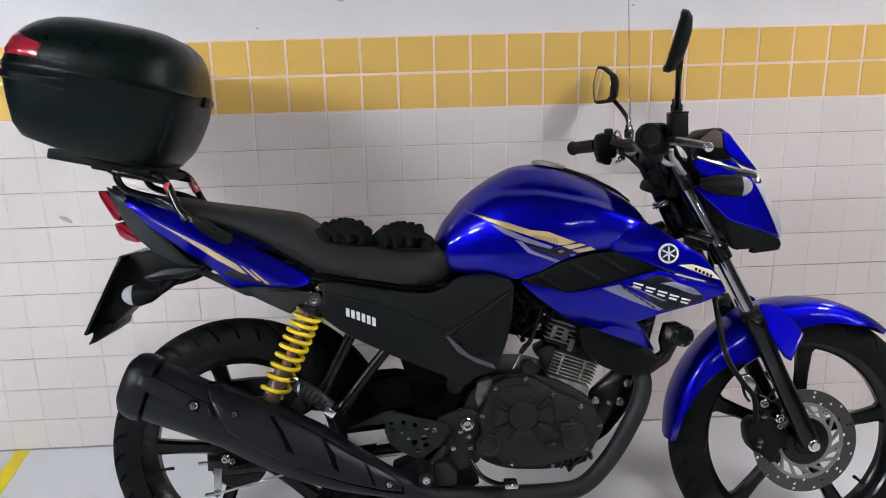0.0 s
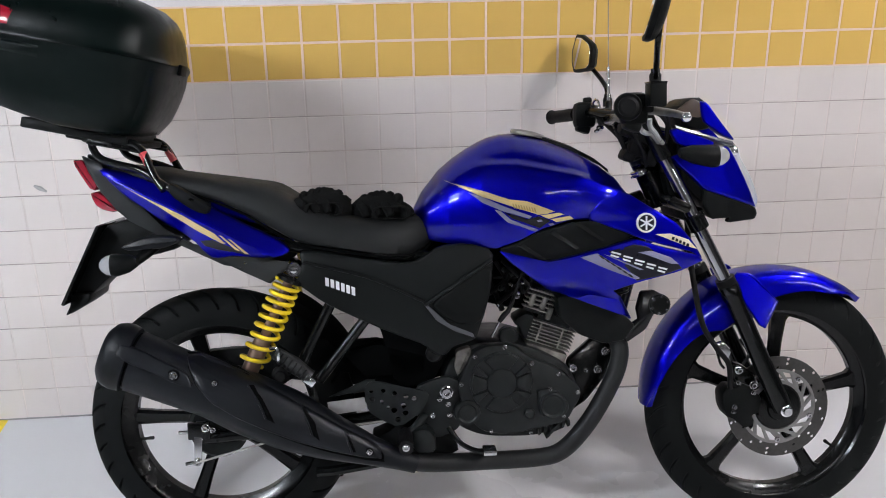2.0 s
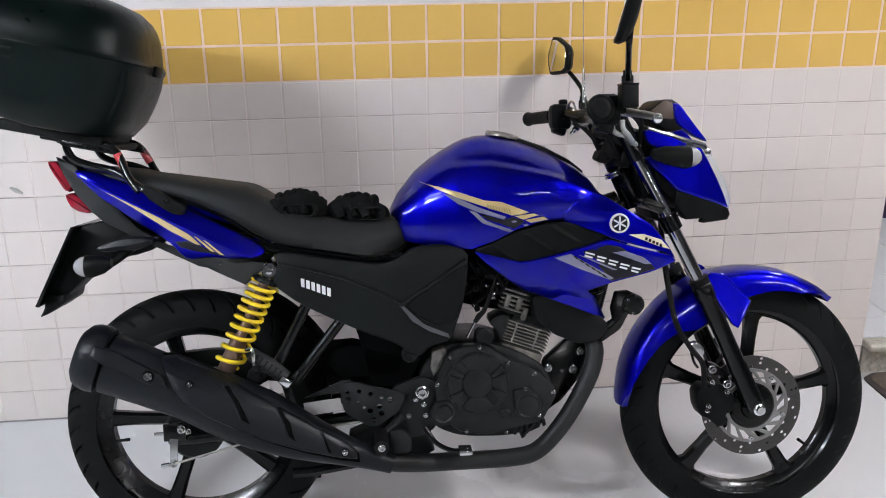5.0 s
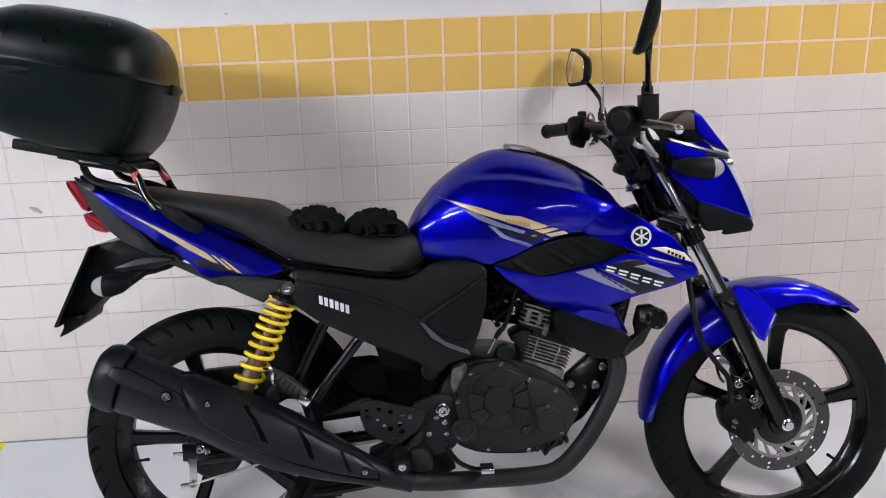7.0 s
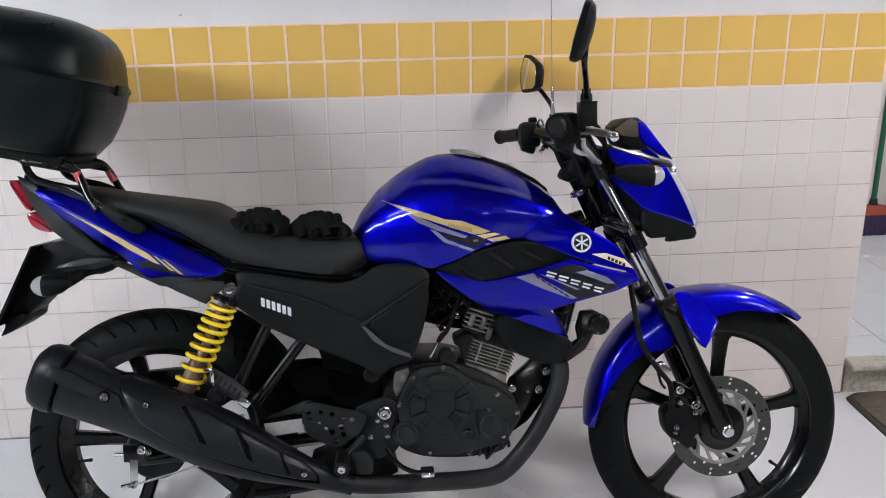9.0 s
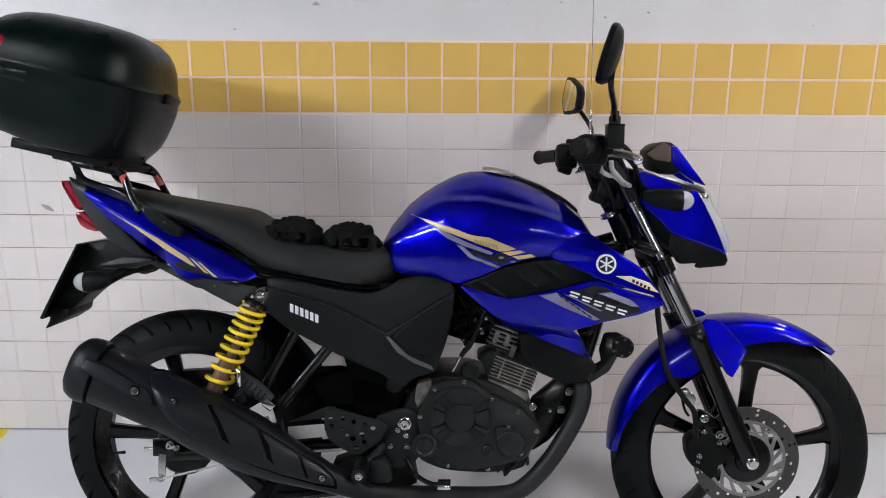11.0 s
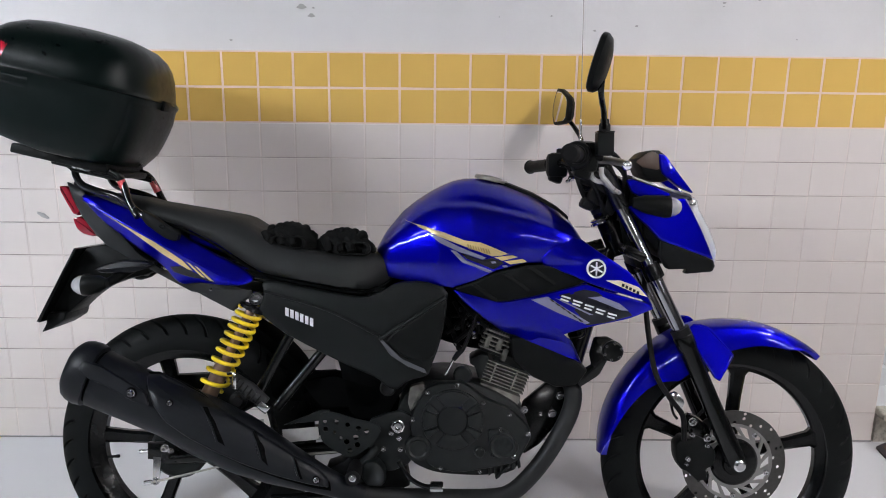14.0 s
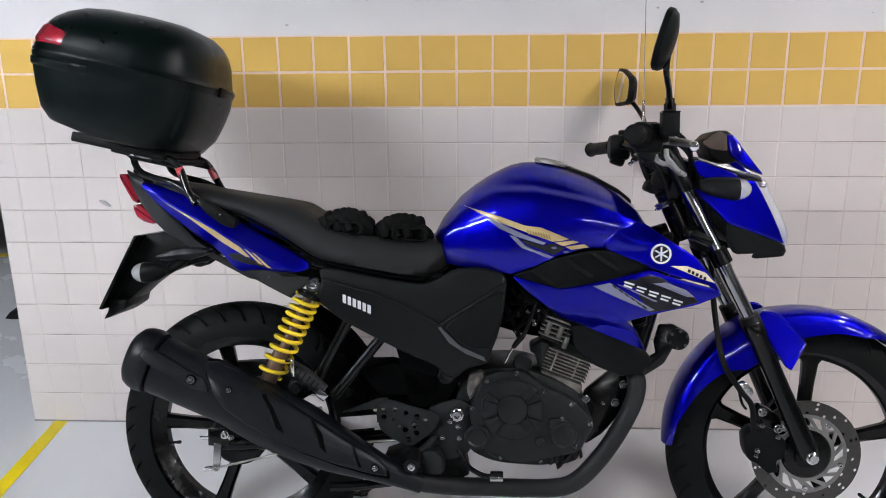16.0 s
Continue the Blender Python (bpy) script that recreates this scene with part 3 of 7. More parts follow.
# fuel tank
zt = curve1((-0.235, 0.770), (-0.227, 0.796), (-0.207, 0.834), (-0.167, 0.883), (-0.135, 0.909), (-0.103, 0.930), (-0.075, 0.945), (-0.052, 0.955), (-0.025, 0.961), (0, 0.962), (0.035, 0.957), (0.068, 0.948), (0.137, 0.922), (0.194, 0.891), (0.222, 0.868), (0.243, 0.838), (0.25, 0.80))
zb = curve1((-0.235, 0.745), (-0.18, 0.728), (-0.05, 0.712), (0.0, 0.730), (0.05, 0.755), (0.11, 0.772), (0.25, 0.772))
tw = curve1((-0.235, 0.035), (-0.225, 0.065), (-0.20, 0.095), (-0.15, 0.122), (-0.08, 0.145), (0.0, 0.160), (0.10, 0.168), (0.18, 0.168), (0.23, 0.160), (0.25, 0.140))


zr = curve1((-0.235, 0.80), (-0.16, 0.862), (-0.09, 0.893), (0.0, 0.893), (0.12, 0.868), (0.25, 0.822))  # crease along the shoulder


def tank_f(u):
    if u > 0.36:
        return max(0.0, 1 - ((u - 0.36) / 0.64) ** 2.5) ** 0.55
    return 1 - 0.10 * ((0.36 - u) / 0.36) ** 2


def tank_lat(x, z):
    a, b = zb(x), zt(x)
    s = min(1.0, max(0.0, (z - zr(x)) / 0.017))
    s = s * s * (3 - 2 * s)
    d = (x - 0.0205) * 0.81 + (z - 0.872) * 0.586
    along = (x - 0.0205) * 0.586 - (z - 0.872) * 0.81
    ridge = 0.0010 * math.exp(-(d / 0.016) ** 2) * min(1.0, max(0.0, along / 0.02)) * min(1.0, max(0.0, (0.115 - along) / 0.02))
    fade = min(1.0, max(0.0, (x + 0.14) / 0.10))
    return tw(x) * tank_f(min(1, max(0, (z - a) / max(b - a, 1e-3)))) - 0.013 * s * fade * min(1.0, (b - z) / 0.02) + ridge


bm = B()
rings = []
us = [k / 68 for k in range(57)] + [0.84, 0.85, 0.88, 0.91, 0.935, 0.955, 0.97, 0.982, 0.992, 1.0]
for k in range(121):
    x = -0.235 + 0.485 * k / 120
    a, b, w = zb(x), zt(x), tw(x)
    half = [(max(0.0, tank_lat(x, a + (b - a) * u)), a + (b - a) * u) for u in us]
    rings.append([S(x, l, z) for l, z in half] + [S(x, -l, z) for l, z in half[-2::-1]])
ringskin(bm, rings)
bmesh.ops.smooth_vert(bm, verts=bm.verts, factor=0.4, use_axis_x=True, use_axis_y=True, use_axis_z=True)
tank = part("fuel_tank", bm, BLUE, bike, "glossy blue metallic fuel tank with gold stripes", 60)
bm = B()
lathe(bm, S(0.040, 0.0, 0.955), (0.22, 0, 0.97), [(0, 0.040), (0.006, 0.040), (0.009, 0.037), (0.0095, 0.026), (0.011, 0.024), (0.012, 0.010)], 32)
part("fuel_cap", bm, ALLOY, tank, "brushed metal fuel filler cap")
bm = B()
rings = []
for k in range(21):
    x = 0.055 + 0.165 * k / 20
    z = zt(x)
    w = 0.032 + 0.012 * k / 20
    rings.append([S(x, w, z - 0.010), S(x, w * 0.7, z + 0.005), S(x, 0, z + 0.009), S(x, -w * 0.7, z + 0.005), S(x, -w, z - 0.010)])
ringskin(bm, rings)
part("tank_top_trim", bm, PLASTIC, tank, "black trim along the tank ridge")
stripe_sets = [
    (GOLD, [(-0.159, 0.864), (-0.113, 0.852), (-0.071, 0.840), (-0.023, 0.823), (0.013, 0.819), (0.073, 0.795), (0.055, 0.790), (0.037, 0.789), (-0.018, 0.808), (-0.078, 0.829), (-0.125, 0.849)], (-0.02, 0.815)),
    (GOLD, [(0.042, 0.787), (0.082, 0.792), (0.094, 0.788), (0.060, 0.779)], (0.07, 0.786)),
    (GOLD, [(0.064, 0.778), (0.105, 0.784), (0.116, 0.777), (0.078, 0.771)], (0.09, 0.7775)),
    (SILVER, [(-0.110, 0.839), (-0.087, 0.833), (-0.036, 0.809), (0.024, 0.786), (0.018, 0.781), (-0.040, 0.799), (-0.078, 0.816)], (-0.040, 0.805)),
    (SILVER, [(-0.056, 0.802), (-0.042, 0.799), (-0.021, 0.780), (0.040, 0.755), (0.032, 0.751), (-0.028, 0.774)], (-0.02, 0.7765)),
    (DECALBLACK, [(-0.036, 0.797), (0.016, 0.780), (0.038, 0.785), (0.058, 0.778), (0.064, 0.774), (0.042, 0.759), (-0.018, 0.782)], (0.015, 0.777)),
]
for k in range(9):
    x, z = -0.018 + 0.0057 * k, 0.8135 - 0.0013 * k
    stripe_sets.append((DARKGOLD, [(x, z + 0.001), (x + 0.0026, z + 0.001), (x + 0.0062, z - 0.0095), (x + 0.0036, z - 0.0095)], (x + 0.0031, z - 0.0043)))
for x, z in ((0.034, 0.777), (0.060, 0.768)):
    stripe_sets.append((SILVER, [(x, z), (x + 0.010, z + 0.0015), (x + 0.014, z - 0.003), (x + 0.004, z - 0.0045)], (x + 0.007, z - 0.0015)))
for m, o, c in stripe_sets:
    bm = B()
    lift = 0.0024 if len(o) == 4 and m is not GOLD else 0.001
    decal(bm, o, c, lambda x, z: tank_lat(x, z) + lift)
    part("stripe", bm, m, tank)

# shrouds beside the tank


def shroud_lat(x, z):
    k = min(1.0, max(0.0, (x - 0.14) / 0.12))
    k = k * k * (3 - 2 * k)
    return (1 - k) * (tank_lat(x, z) + 0.0035) + k * shroud_base(x, z)


def shroud_base(x, z):
    return 0.168 + 0.03 * min(1, max(0, (x - 0.02) / 0.25)) - 0.20 * max(0, x - 0.30) - 0.85 * max(0, z - 0.79) + 0.10 * min(0, z - 0.69)


def low_lat(x, z):
    return 0.160 + 0.035 * min(1, max(0, (x + 0.04) / 0.25)) - 0.16 * max(0, x - 0.30) + 0.22 * min(0, z - 0.69) + 0.8 * min(0, z - 0.648 + 0.13 * (x - 0.03)) * (x < 0.235)


for side in (1, -1):
    bm = B()
    panel(bm, [(0.145, 0.785), (0.170, 0.815), (0.205, 0.836), (0.235, 0.828), (0.262, 0.808), (0.315, 0.774), (0.336, 0.760), (0.371, 0.719), (0.393, 0.682), (0.379, 0.696), (0.291, 0.721), (0.242, 0.737), (0.218, 0.748), (0.182, 0.760), (0.152, 0.769)], (0.24, 0.775), shroud_lat, side=side, thick=0.012, edge=0.006, rounds=1, fac=0.15)
    up = part("upper_shroud", bm, BLUE, bike, "blue upper tank shroud with a round badge")
    bm = B()
    panel(bm, [(-0.049, 0.714), (-0.005, 0.698), (0.044, 0.688), (0.074, 0.691), (0.122, 0.702), (0.183, 0.718), (0.241, 0.734), (0.293, 0.716), (0.381, 0.692), (0.394, 0.679), (0.341, 0.658), (0.256, 0.639), (0.213, 0.626), (0.197, 0.618), (0.219, 0.601), (0.241, 0.551), (0.194, 0.575), (0.121, 0.599), (0.061, 0.620), (0.031, 0.644), (-0.023, 0.686)], (0.145, 0.665), low_lat, side=side, thick=0.012, edge=0.005, rounds=1, fac=0.1)
    lowp = part("lower_shroud", bm, BLUE, bike, "blue lower shroud with grey graphics")
    bm = B()
    panel(bm, [(-0.046, 0.714), (-0.008, 0.727), (0.047, 0.753), (0.114, 0.770), (0.150, 0.772), (0.190, 0.762), (0.250, 0.738), (0.187, 0.712), (0.126, 0.696), (0.077, 0.686), (0.046, 0.684), (-0.002, 0.692)], (0.10, 0.728), lambda x, z: 0.146 + 0.02 * x / 0.2, side=side, rounds=1, fac=0.1)
    vent = part("air_vent", bm, PLASTIC, bike, "black louvred vent between the shrouds")
    for x, z in ((-0.006, 0.722), (0.062, 0.748), (0.118, 0.764)):
        bm = B()
        a, c = Vector((x, z)), Vector((x + 0.055, z - 0.036))
        o = [a, a + Vector((0.012, 0.003)), c + Vector((0.010, 0.002)), c]
        rings = [[S(p.x, side * (0.149 + 0.1 * p.x + h), p.y) for p, h in zip(o, hs)] for hs in ((0, 0, 0, 0), (0.0030, 0.0006, 0.0006, 0.0026))]
        ringskin(bm, rings)
        part("louvre", bm, PLASTIC, vent)
    if side == 1:
        bl_ = shroud_lat(0.261, 0.768)
        bm = B()
        lathe(bm, S(0.261, bl_ - 0.002, 0.768), (0.0, -1, 0.02), [(0, 0.0212), (0.005, 0.0212), (0.0062, 0.0203), (0.0062, 0.0178), (0.0048, 0.0170), (0.0048, 0.004)], 36)
        badge = part("badge", bm, WHITEDECAL, up, "round white and black badge")
        bm = B()
        lathe(bm, S(0.261, bl_ + 0.0026, 0.768), (0.0, -1, 0.02), [(0, 0.0170), (0.0009, 0.0166)], 28)
        part("badge_face", bm, DECALBLACK, badge)
        for k in range(3):
            a = radians(90 + 60 * k)
            bm = B()
            d = Vector((math.cos(a), math.sin(a)))
            tube(bm, [S(0.261 + d.x * 0.0148, bl_ + 0.0042, 0.768 + d.y * 0.0148), S(0.261 - d.x * 0.0148, bl_ + 0.0042, 0.768 - d.y * 0.0148)], 0.0019, 6, 1)
            part("badge_bar", bm, WHITEDECAL, badge)
        bm = B()
        decal(bm, [(0.281, 0.743), (0.314, 0.743), (0.356, 0.728), (0.377, 0.706), (0.350, 0.714)], (0.335, 0.729), shroud_lat)
        part("cream_decal", bm, CREAM, up, "cream flash with a small dark mark")
        for k in range(5):
            bm = B()
            x = 0.318 + 0.0085 * k
            z = 0.7345 - 0.0040 * k
            decal(bm, [(x, z + 0.002), (x + 0.0058, z), (x + 0.0045, z - 0.0065), (x - 0.0015, z - 0.0045)], (x + 0.0025, z - 0.002), lambda a, b: shroud_lat(a, b) + 0.001)
            part("mark_bar", bm, DECALBLACK, up)
        bm = B()
        decal(bm, [(0.182, 0.709), (0.236, 0.722), (0.262, 0.718), (0.334, 0.676), (0.345, 0.665), (0.291, 0.650), (0.245, 0.642), (0.225, 0.668)], (0.26, 0.684), low_lat)
        part("dark_flash", bm, DECALBLACK, lowp, "black graphic panel")
        for o, c in (([(0.122, 0.697), (0.158, 0.705), (0.196, 0.681), (0.252, 0.648), (0.242, 0.645), (0.180, 0.670)], (0.17, 0.684)), ([(0.172, 0.703), (0.188, 0.698), (0.258, 0.667), (0.250, 0.666)], (0.214, 0.6835)), ([(0.245, 0.705), (0.273, 0.708), (0.315, 0.692), (0.335, 0.676), (0.318, 0.677), (0.261, 0.700)], (0.29, 0.695))):
            bm = B()
            decal(bm, o, c, lambda x, z: low_lat(x, z) + 0.0012)
            part("grey_flash", bm, SILVER, lowp)
        for k in range(6):
            bm = B()
            x, z = 0.160 + 0.0125 * k, 0.7015 - 0.0085 * k
            decal(bm, [(x, z), (x + 0.007, z - 0.0015), (x + 0.0155, z - 0.0095), (x + 0.0085, z - 0.008)], (x + 0.0078, z - 0.0048), lambda a, b: low_lat(a, b) + 0.002)
            part("thin_flash", bm, DECALBLACK, lowp)
        for k in range(5):
            x, z = 0.188 + 0.0255 * k, 0.7095 - 0.0092 * k
            for dz, dx, ln in ((0.0, 0.0, 0.020), (-0.0066, -0.0015, 0.017)):
                bm = B()
                decal(bm, [(x + dx, z + dz), (x + dx + ln, z + dz - 0.0055), (x + dx + ln - 0.0012, z + dz - 0.0092), (x + dx - 0.0012, z + dz - 0.0037)], (x + dx + ln / 2 - 0.0006, z + dz - 0.0046), lambda a, b: low_lat(a, b) + 0.002)
                part("name_bar", bm, WHITEDECAL, lowp)

# seat
st = curve1((-0.90, 0.903), (-0.875, 0.918), (-0.785, 0.908), (-0.749, 0.899), (-0.639, 0.882), (-0.550, 0.868), (-0.528, 0.862), (-0.505, 0.848), (-0.478, 0.829), (-0.44, 0.811), (-0.38, 0.797), (-0.30, 0.788), (-0.24, 0.792), (-0.20, 0.79), (-0.172, 0.765))
sb = curve1((-0.90, 0.895), (-0.80, 0.880), (-0.653, 0.833), (-0.595, 0.806), (-0.537, 0.769), (-0.496, 0.744), (-0.466, 0.732), (-0.394, 0.720), (-0.298, 0.702), (-0.238, 0.695), (-0.205, 0.712), (-0.182, 0.730), (-0.172, 0.745))
sw = curve1((-0.90, 0.045), (-0.86, 0.075), (-0.75, 0.095), (-0.60, 0.118), (-0.50, 0.128), (-0.40, 0.140), (-0.30, 0.138), (-0.24, 0.120), (-0.20, 0.095), (-0.172, 0.06))
bm = B()
rings = []
for k in range(81):
    x = -0.90 + 0.728 * k / 80
    a, b, w = sb(x), st(x), sw(x)
    half = [(w * 0.9, a), (w, a + (b - a) * 0.12), (w * 1.01, a + (b - a) * 0.35), (w * 0.97, a + (b - a) * 0.62), (w * 0.88, a + (b - a) * 0.82), (w * 0.74, a + (b - a) * 0.94), (w * 0.5, b - 0.001), (w * 0.2, b)]
    rings.append([S(x, l, z) for l, z in half] + [S(x, -l, z) for l, z in half[::-1]])
ringskin(bm, rings)
bmesh.ops.smooth_vert(bm, verts=bm.verts, factor=0.5, use_axis_x=True, use_axis_y=True, use_axis_z=True)
seat = part("seat", bm, VINYL, bike, "black vinyl stepped dual seat", 70)
for side in (1, -1):
    bm = B()
    tube(bm, [S(x, side * sw(x) * 0.97, sb(x) + 0.003) for x in (-0.80, -0.70, -0.60, -0.54, -0.49, -0.44, -0.38, -0.30, -0.25, -0.21, -0.185)], 0.0032, 8)
    part("seat_piping", bm, VOID, seat)

# tail cowl


def tail_crease(x):
    return 0.8196 - 0.50 * (x + 0.7364)


def tail_lat(x, z):
    return float(np.interp(x, (-0.96, -0.90, -0.75, -0.60, -0.48), (0.052, 0.082, 0.116, 0.142, 0.144))) - 0.6 * max(0, z - tail_crease(x)) + 0.34 * min(0, z - tail_crease(x))


for side in (1, -1):
    bm = B()
    panel(bm, [(-0.908, 0.915), (-0.845, 0.903), (-0.775, 0.878), (-0.70, 0.842), (-0.60, 0.790), (-0.54, 0.760), (-0.505, 0.738), (-0.496, 0.724), (-0.518, 0.714), (-0.567, 0.713), (-0.615, 0.718), (-0.664, 0.710), (-0.684, 0.726), (-0.696, 0.744), (-0.727, 0.769), (-0.768, 0.793), (-0.814, 0.827), (-0.848, 0.850), (-0.877, 0.878)], (-0.70, 0.795), tail_lat, side=side, thick=0.012, rounds=1)
    tail = part("tail_panel", bm, BLUE, bike, "blue tail side panel with a gold stripe")
    bm = B()
    tube(bm, [S(x, side * (tail_lat(x, tail_crease(x)) - 0.0014), tail_crease(x)) for x in (-0.895, -0.85, -0.80, -0.74, -0.68, -0.62, -0.57)], [0.0012, 0.0034, 0.0036, 0.0034, 0.003, 0.0022, 0.001], 10)
    part("tail_crease", bm, BLUE, tail)
    bm = B()
    panel(bm, [(-0.950, 0.940), (-0.905, 0.922), (-0.878, 0.866), (-0.80, 0.796), (-0.70, 0.735), (-0.63, 0.706), (-0.56, 0.700), (-0.50, 0.702), (-0.502, 0.688), (-0.545, 0.652), (-0.599, 0.688), (-0.642, 0.694), (-0.748, 0.744), (-0.783, 0.760), (-0.853, 0.795), (-0.880, 0.820), (-0.912, 0.862), (-0.934, 0.905)], (-0.745, 0.752), lambda x, z: tail_lat(x, z) - 0.008, side=side, thick=0.01, rounds=0)
    part("tail_lower_trim", bm, TRIMGREY, bike, "charcoal plastic trim under the tail")
    if side == 1:
        bm = B()
        decal(bm, [(-0.848, 0.872), (-0.776, 0.838), (-0.718, 0.807), (-0.654, 0.768), (-0.631, 0.745), (-0.642, 0.747), (-0.696, 0.7765), (-0.776, 0.830)], (-0.71, 0.794), tail_lat)
        part("stripe", bm, GOLD, tail)
        for k in range(2):
            x, z = -0.646 + 0.019 * k, 0.766 - 0.008 * k
            bm = B()
            decal(bm, [(x, z), (x + 0.008, z - 0.003), (x + 0.045, z - 0.036), (x + 0.035, z - 0.0345)], (x + 0.022, z - 0.0185), tail_lat)
            part("stripe", bm, GOLD, tail)
        bm = B()
        decal(bm, [(-0.689, 0.752), (-0.660, 0.754), (-0.613, 0.735), (-0.578, 0.719), (-0.650, 0.732), (-0.679, 0.740)], (-0.64, 0.741), lambda x, z: tail_lat(x, z) - 0.0004)
        part("dark_flash", bm, DECALBLACK, tail)
        for x, l, z in ((-0.594, 0.115, 0.703), (-0.735, 0.09, 0.757)):
            bm = B()
            bolt(bm, S(x, l, z), 0.004, 0.004)
            part("bolt", bm, STEEL, tail)
bm = B()
rings = []
for x, z, w, h in ((-0.70, 0.842, 0.10, 0.05), (-0.80, 0.875, 0.085, 0.05), (-0.88, 0.905, 0.065, 0.042), (-0.93, 0.930, 0.035, 0.018), (-0.945, 0.94, 0.012, 0.006)):
    rings.append([S(x, w, z - h), S(x, w, z - h * 0.1), S(x, w * 0.6, z + h * 0.25), S(x, -w * 0.6, z + h * 0.25), S(x, -w, z - h * 0.1), S(x, -w, z - h)])
ringskin(bm, rings)
part("tail_top", bm, PLASTIC, bike)
bm = B()
prism(bm, chaikin([(-0.9695, 0.931), (-0.950, 0.930), (-0.934, 0.905), (-0.919, 0.876), (-0.927, 0.862), (-0.938, 0.866), (-0.957, 0.899), (-0.967, 0.918)], 1, 0.12), -0.034, 0.04, 0.006)
part("tail_light", bm, REDLENS, bike, "red tail lamp lens")
bm = B()
prism(bm, chaikin([(-0.936, 0.858), (-0.920, 0.860), (-0.896, 0.845), (-0.875, 0.816), (-0.893, 0.814), (-0.912, 0.819), (-0.926, 0.829), (-0.934, 0.846)], 1, 0.14), -0.045, 0.045, 0.006)
part("rear_reflector", bm, REDLENS, bike, "red rear reflector")
# number plate carrier and mudguard tail
bm = B()
prism(bm, chaikin([(-0.915, 0.785), (-0.865, 0.797), (-0.809, 0.772), (-0.74, 0.745), (-0.763, 0.728), (-0.82, 0.715), (-0.885, 0.690), (-0.92, 0.664), (-0.954, 0.632), (-0.996, 0.632)], 1, 0.12), -0.055, 0.055, 0.005)
carrier = part("plate_carrier", bm, PLASTIC, bike, "black number plate carrier")
carrier.location.x = 0.008
bm = B()
prism(bm, [(-0.919, 0.790), (-0.913, 0.788), (-1.000, 0.618), (-1.007, 0.620)], -0.10, 0.10, 0.0015)
part("number_plate", bm, GLOSSBLACK, carrier, "number plate seen edge on")
bm = B()
prism(bm, chaikin([(-0.998, 0.636), (-0.951, 0.640), (-0.956, 0.619), (-0.989, 0.598), (-1.010, 0.590), (-0.998, 0.612)], 1, 0.12), -0.07, 0.07, 0.004)
part("mud_flap", bm, PLASTIC, carrier)


def indicator(x, z, lat, side, back, root):
    """Stalked turn signal with a clear nose."""
    d = -1 if back else 1
    bm = B()
    rings = []
    for u, w, h in ((0.045 * d, 0.008, 0.008), (0.035 * d, 0.016, 0.018), (0.0, 0.022, 0.024), (-0.025 * d, 0.019, 0.019), (-0.04 * d, 0.010, 0.010)):
        if u * d > 0.012:
            continue
        if not back:
            u, w, h = u * 1.75, w * 1.06, h * 1.02
        rings.append([S(x + u, side * lat + w * math.cos(t), z + h * math.sin(t) - u * d * 0.12) for t in (2 * math.pi * k / 16 for k in range(16))])
    rings.insert(0, [S(x + 0.012 * d, side * lat + 0.0215 * math.cos(t), z + 0.0235 * math.sin(t)) for t in (2 * math.pi * k / 16 for k in range(16))])
    ringskin(bm, rings)
    ind = part("turn_signal", bm, PLASTIC, bike, "black turn signal with a clear lens")
    bm = B()
    rings = [[S(x + u * d, side * lat + w * math.cos(t), z + w * 1.08 * math.sin(t)) for t in (2 * math.pi * k / 16 for k in range(16))] for u, w in ((0.012, 0.021), (0.022, 0.019), (0.031, 0.014), (0.036, 0.008), (0.038, 0.002))]
    ringskin(bm, rings)
    part("lens", bm, CLEARLENS, ind, "clear lens")
    bm = B()
    tube(bm, [S(x - 0.02 * d, side * (lat - 0.015), z), S(x - 0.03 * d, side * (lat - 0.05), z + 0.004), S(*root)], [0.010, 0.011, 0.014], 10)
    part("stalk", bm, PLASTIC, ind)


for side in (1, -1):
    indicator(-0.849, 0.714, 0.17, side, True, (-0.775, side * 0.06, 0.757))
    indicator(0.411, 0.903, 0.17, side, False, (0.375, side * 0.07, 0.905))
bm = B()
prism(bm, chaikin([(-0.86, 0.745), (-0.80, 0.765), (-0.735, 0.762), (-0.728, 0.752), (-0.77, 0.738), (-0.80, 0.738), (-0.84, 0.735)], 1), 0.06, 0.12, 0.006)
part("tail_bracket", bm, MATTEPIPE, bike, "dark grey light bracket")


# side covers


def cover_lat(x, z):
    return 0.128 + 0.02 * min(1, max(0, (x + 0.40) / 0.25)) - 0.10 * max(0, 0.58 - z) - 0.25 * max(0, z - 0.69)


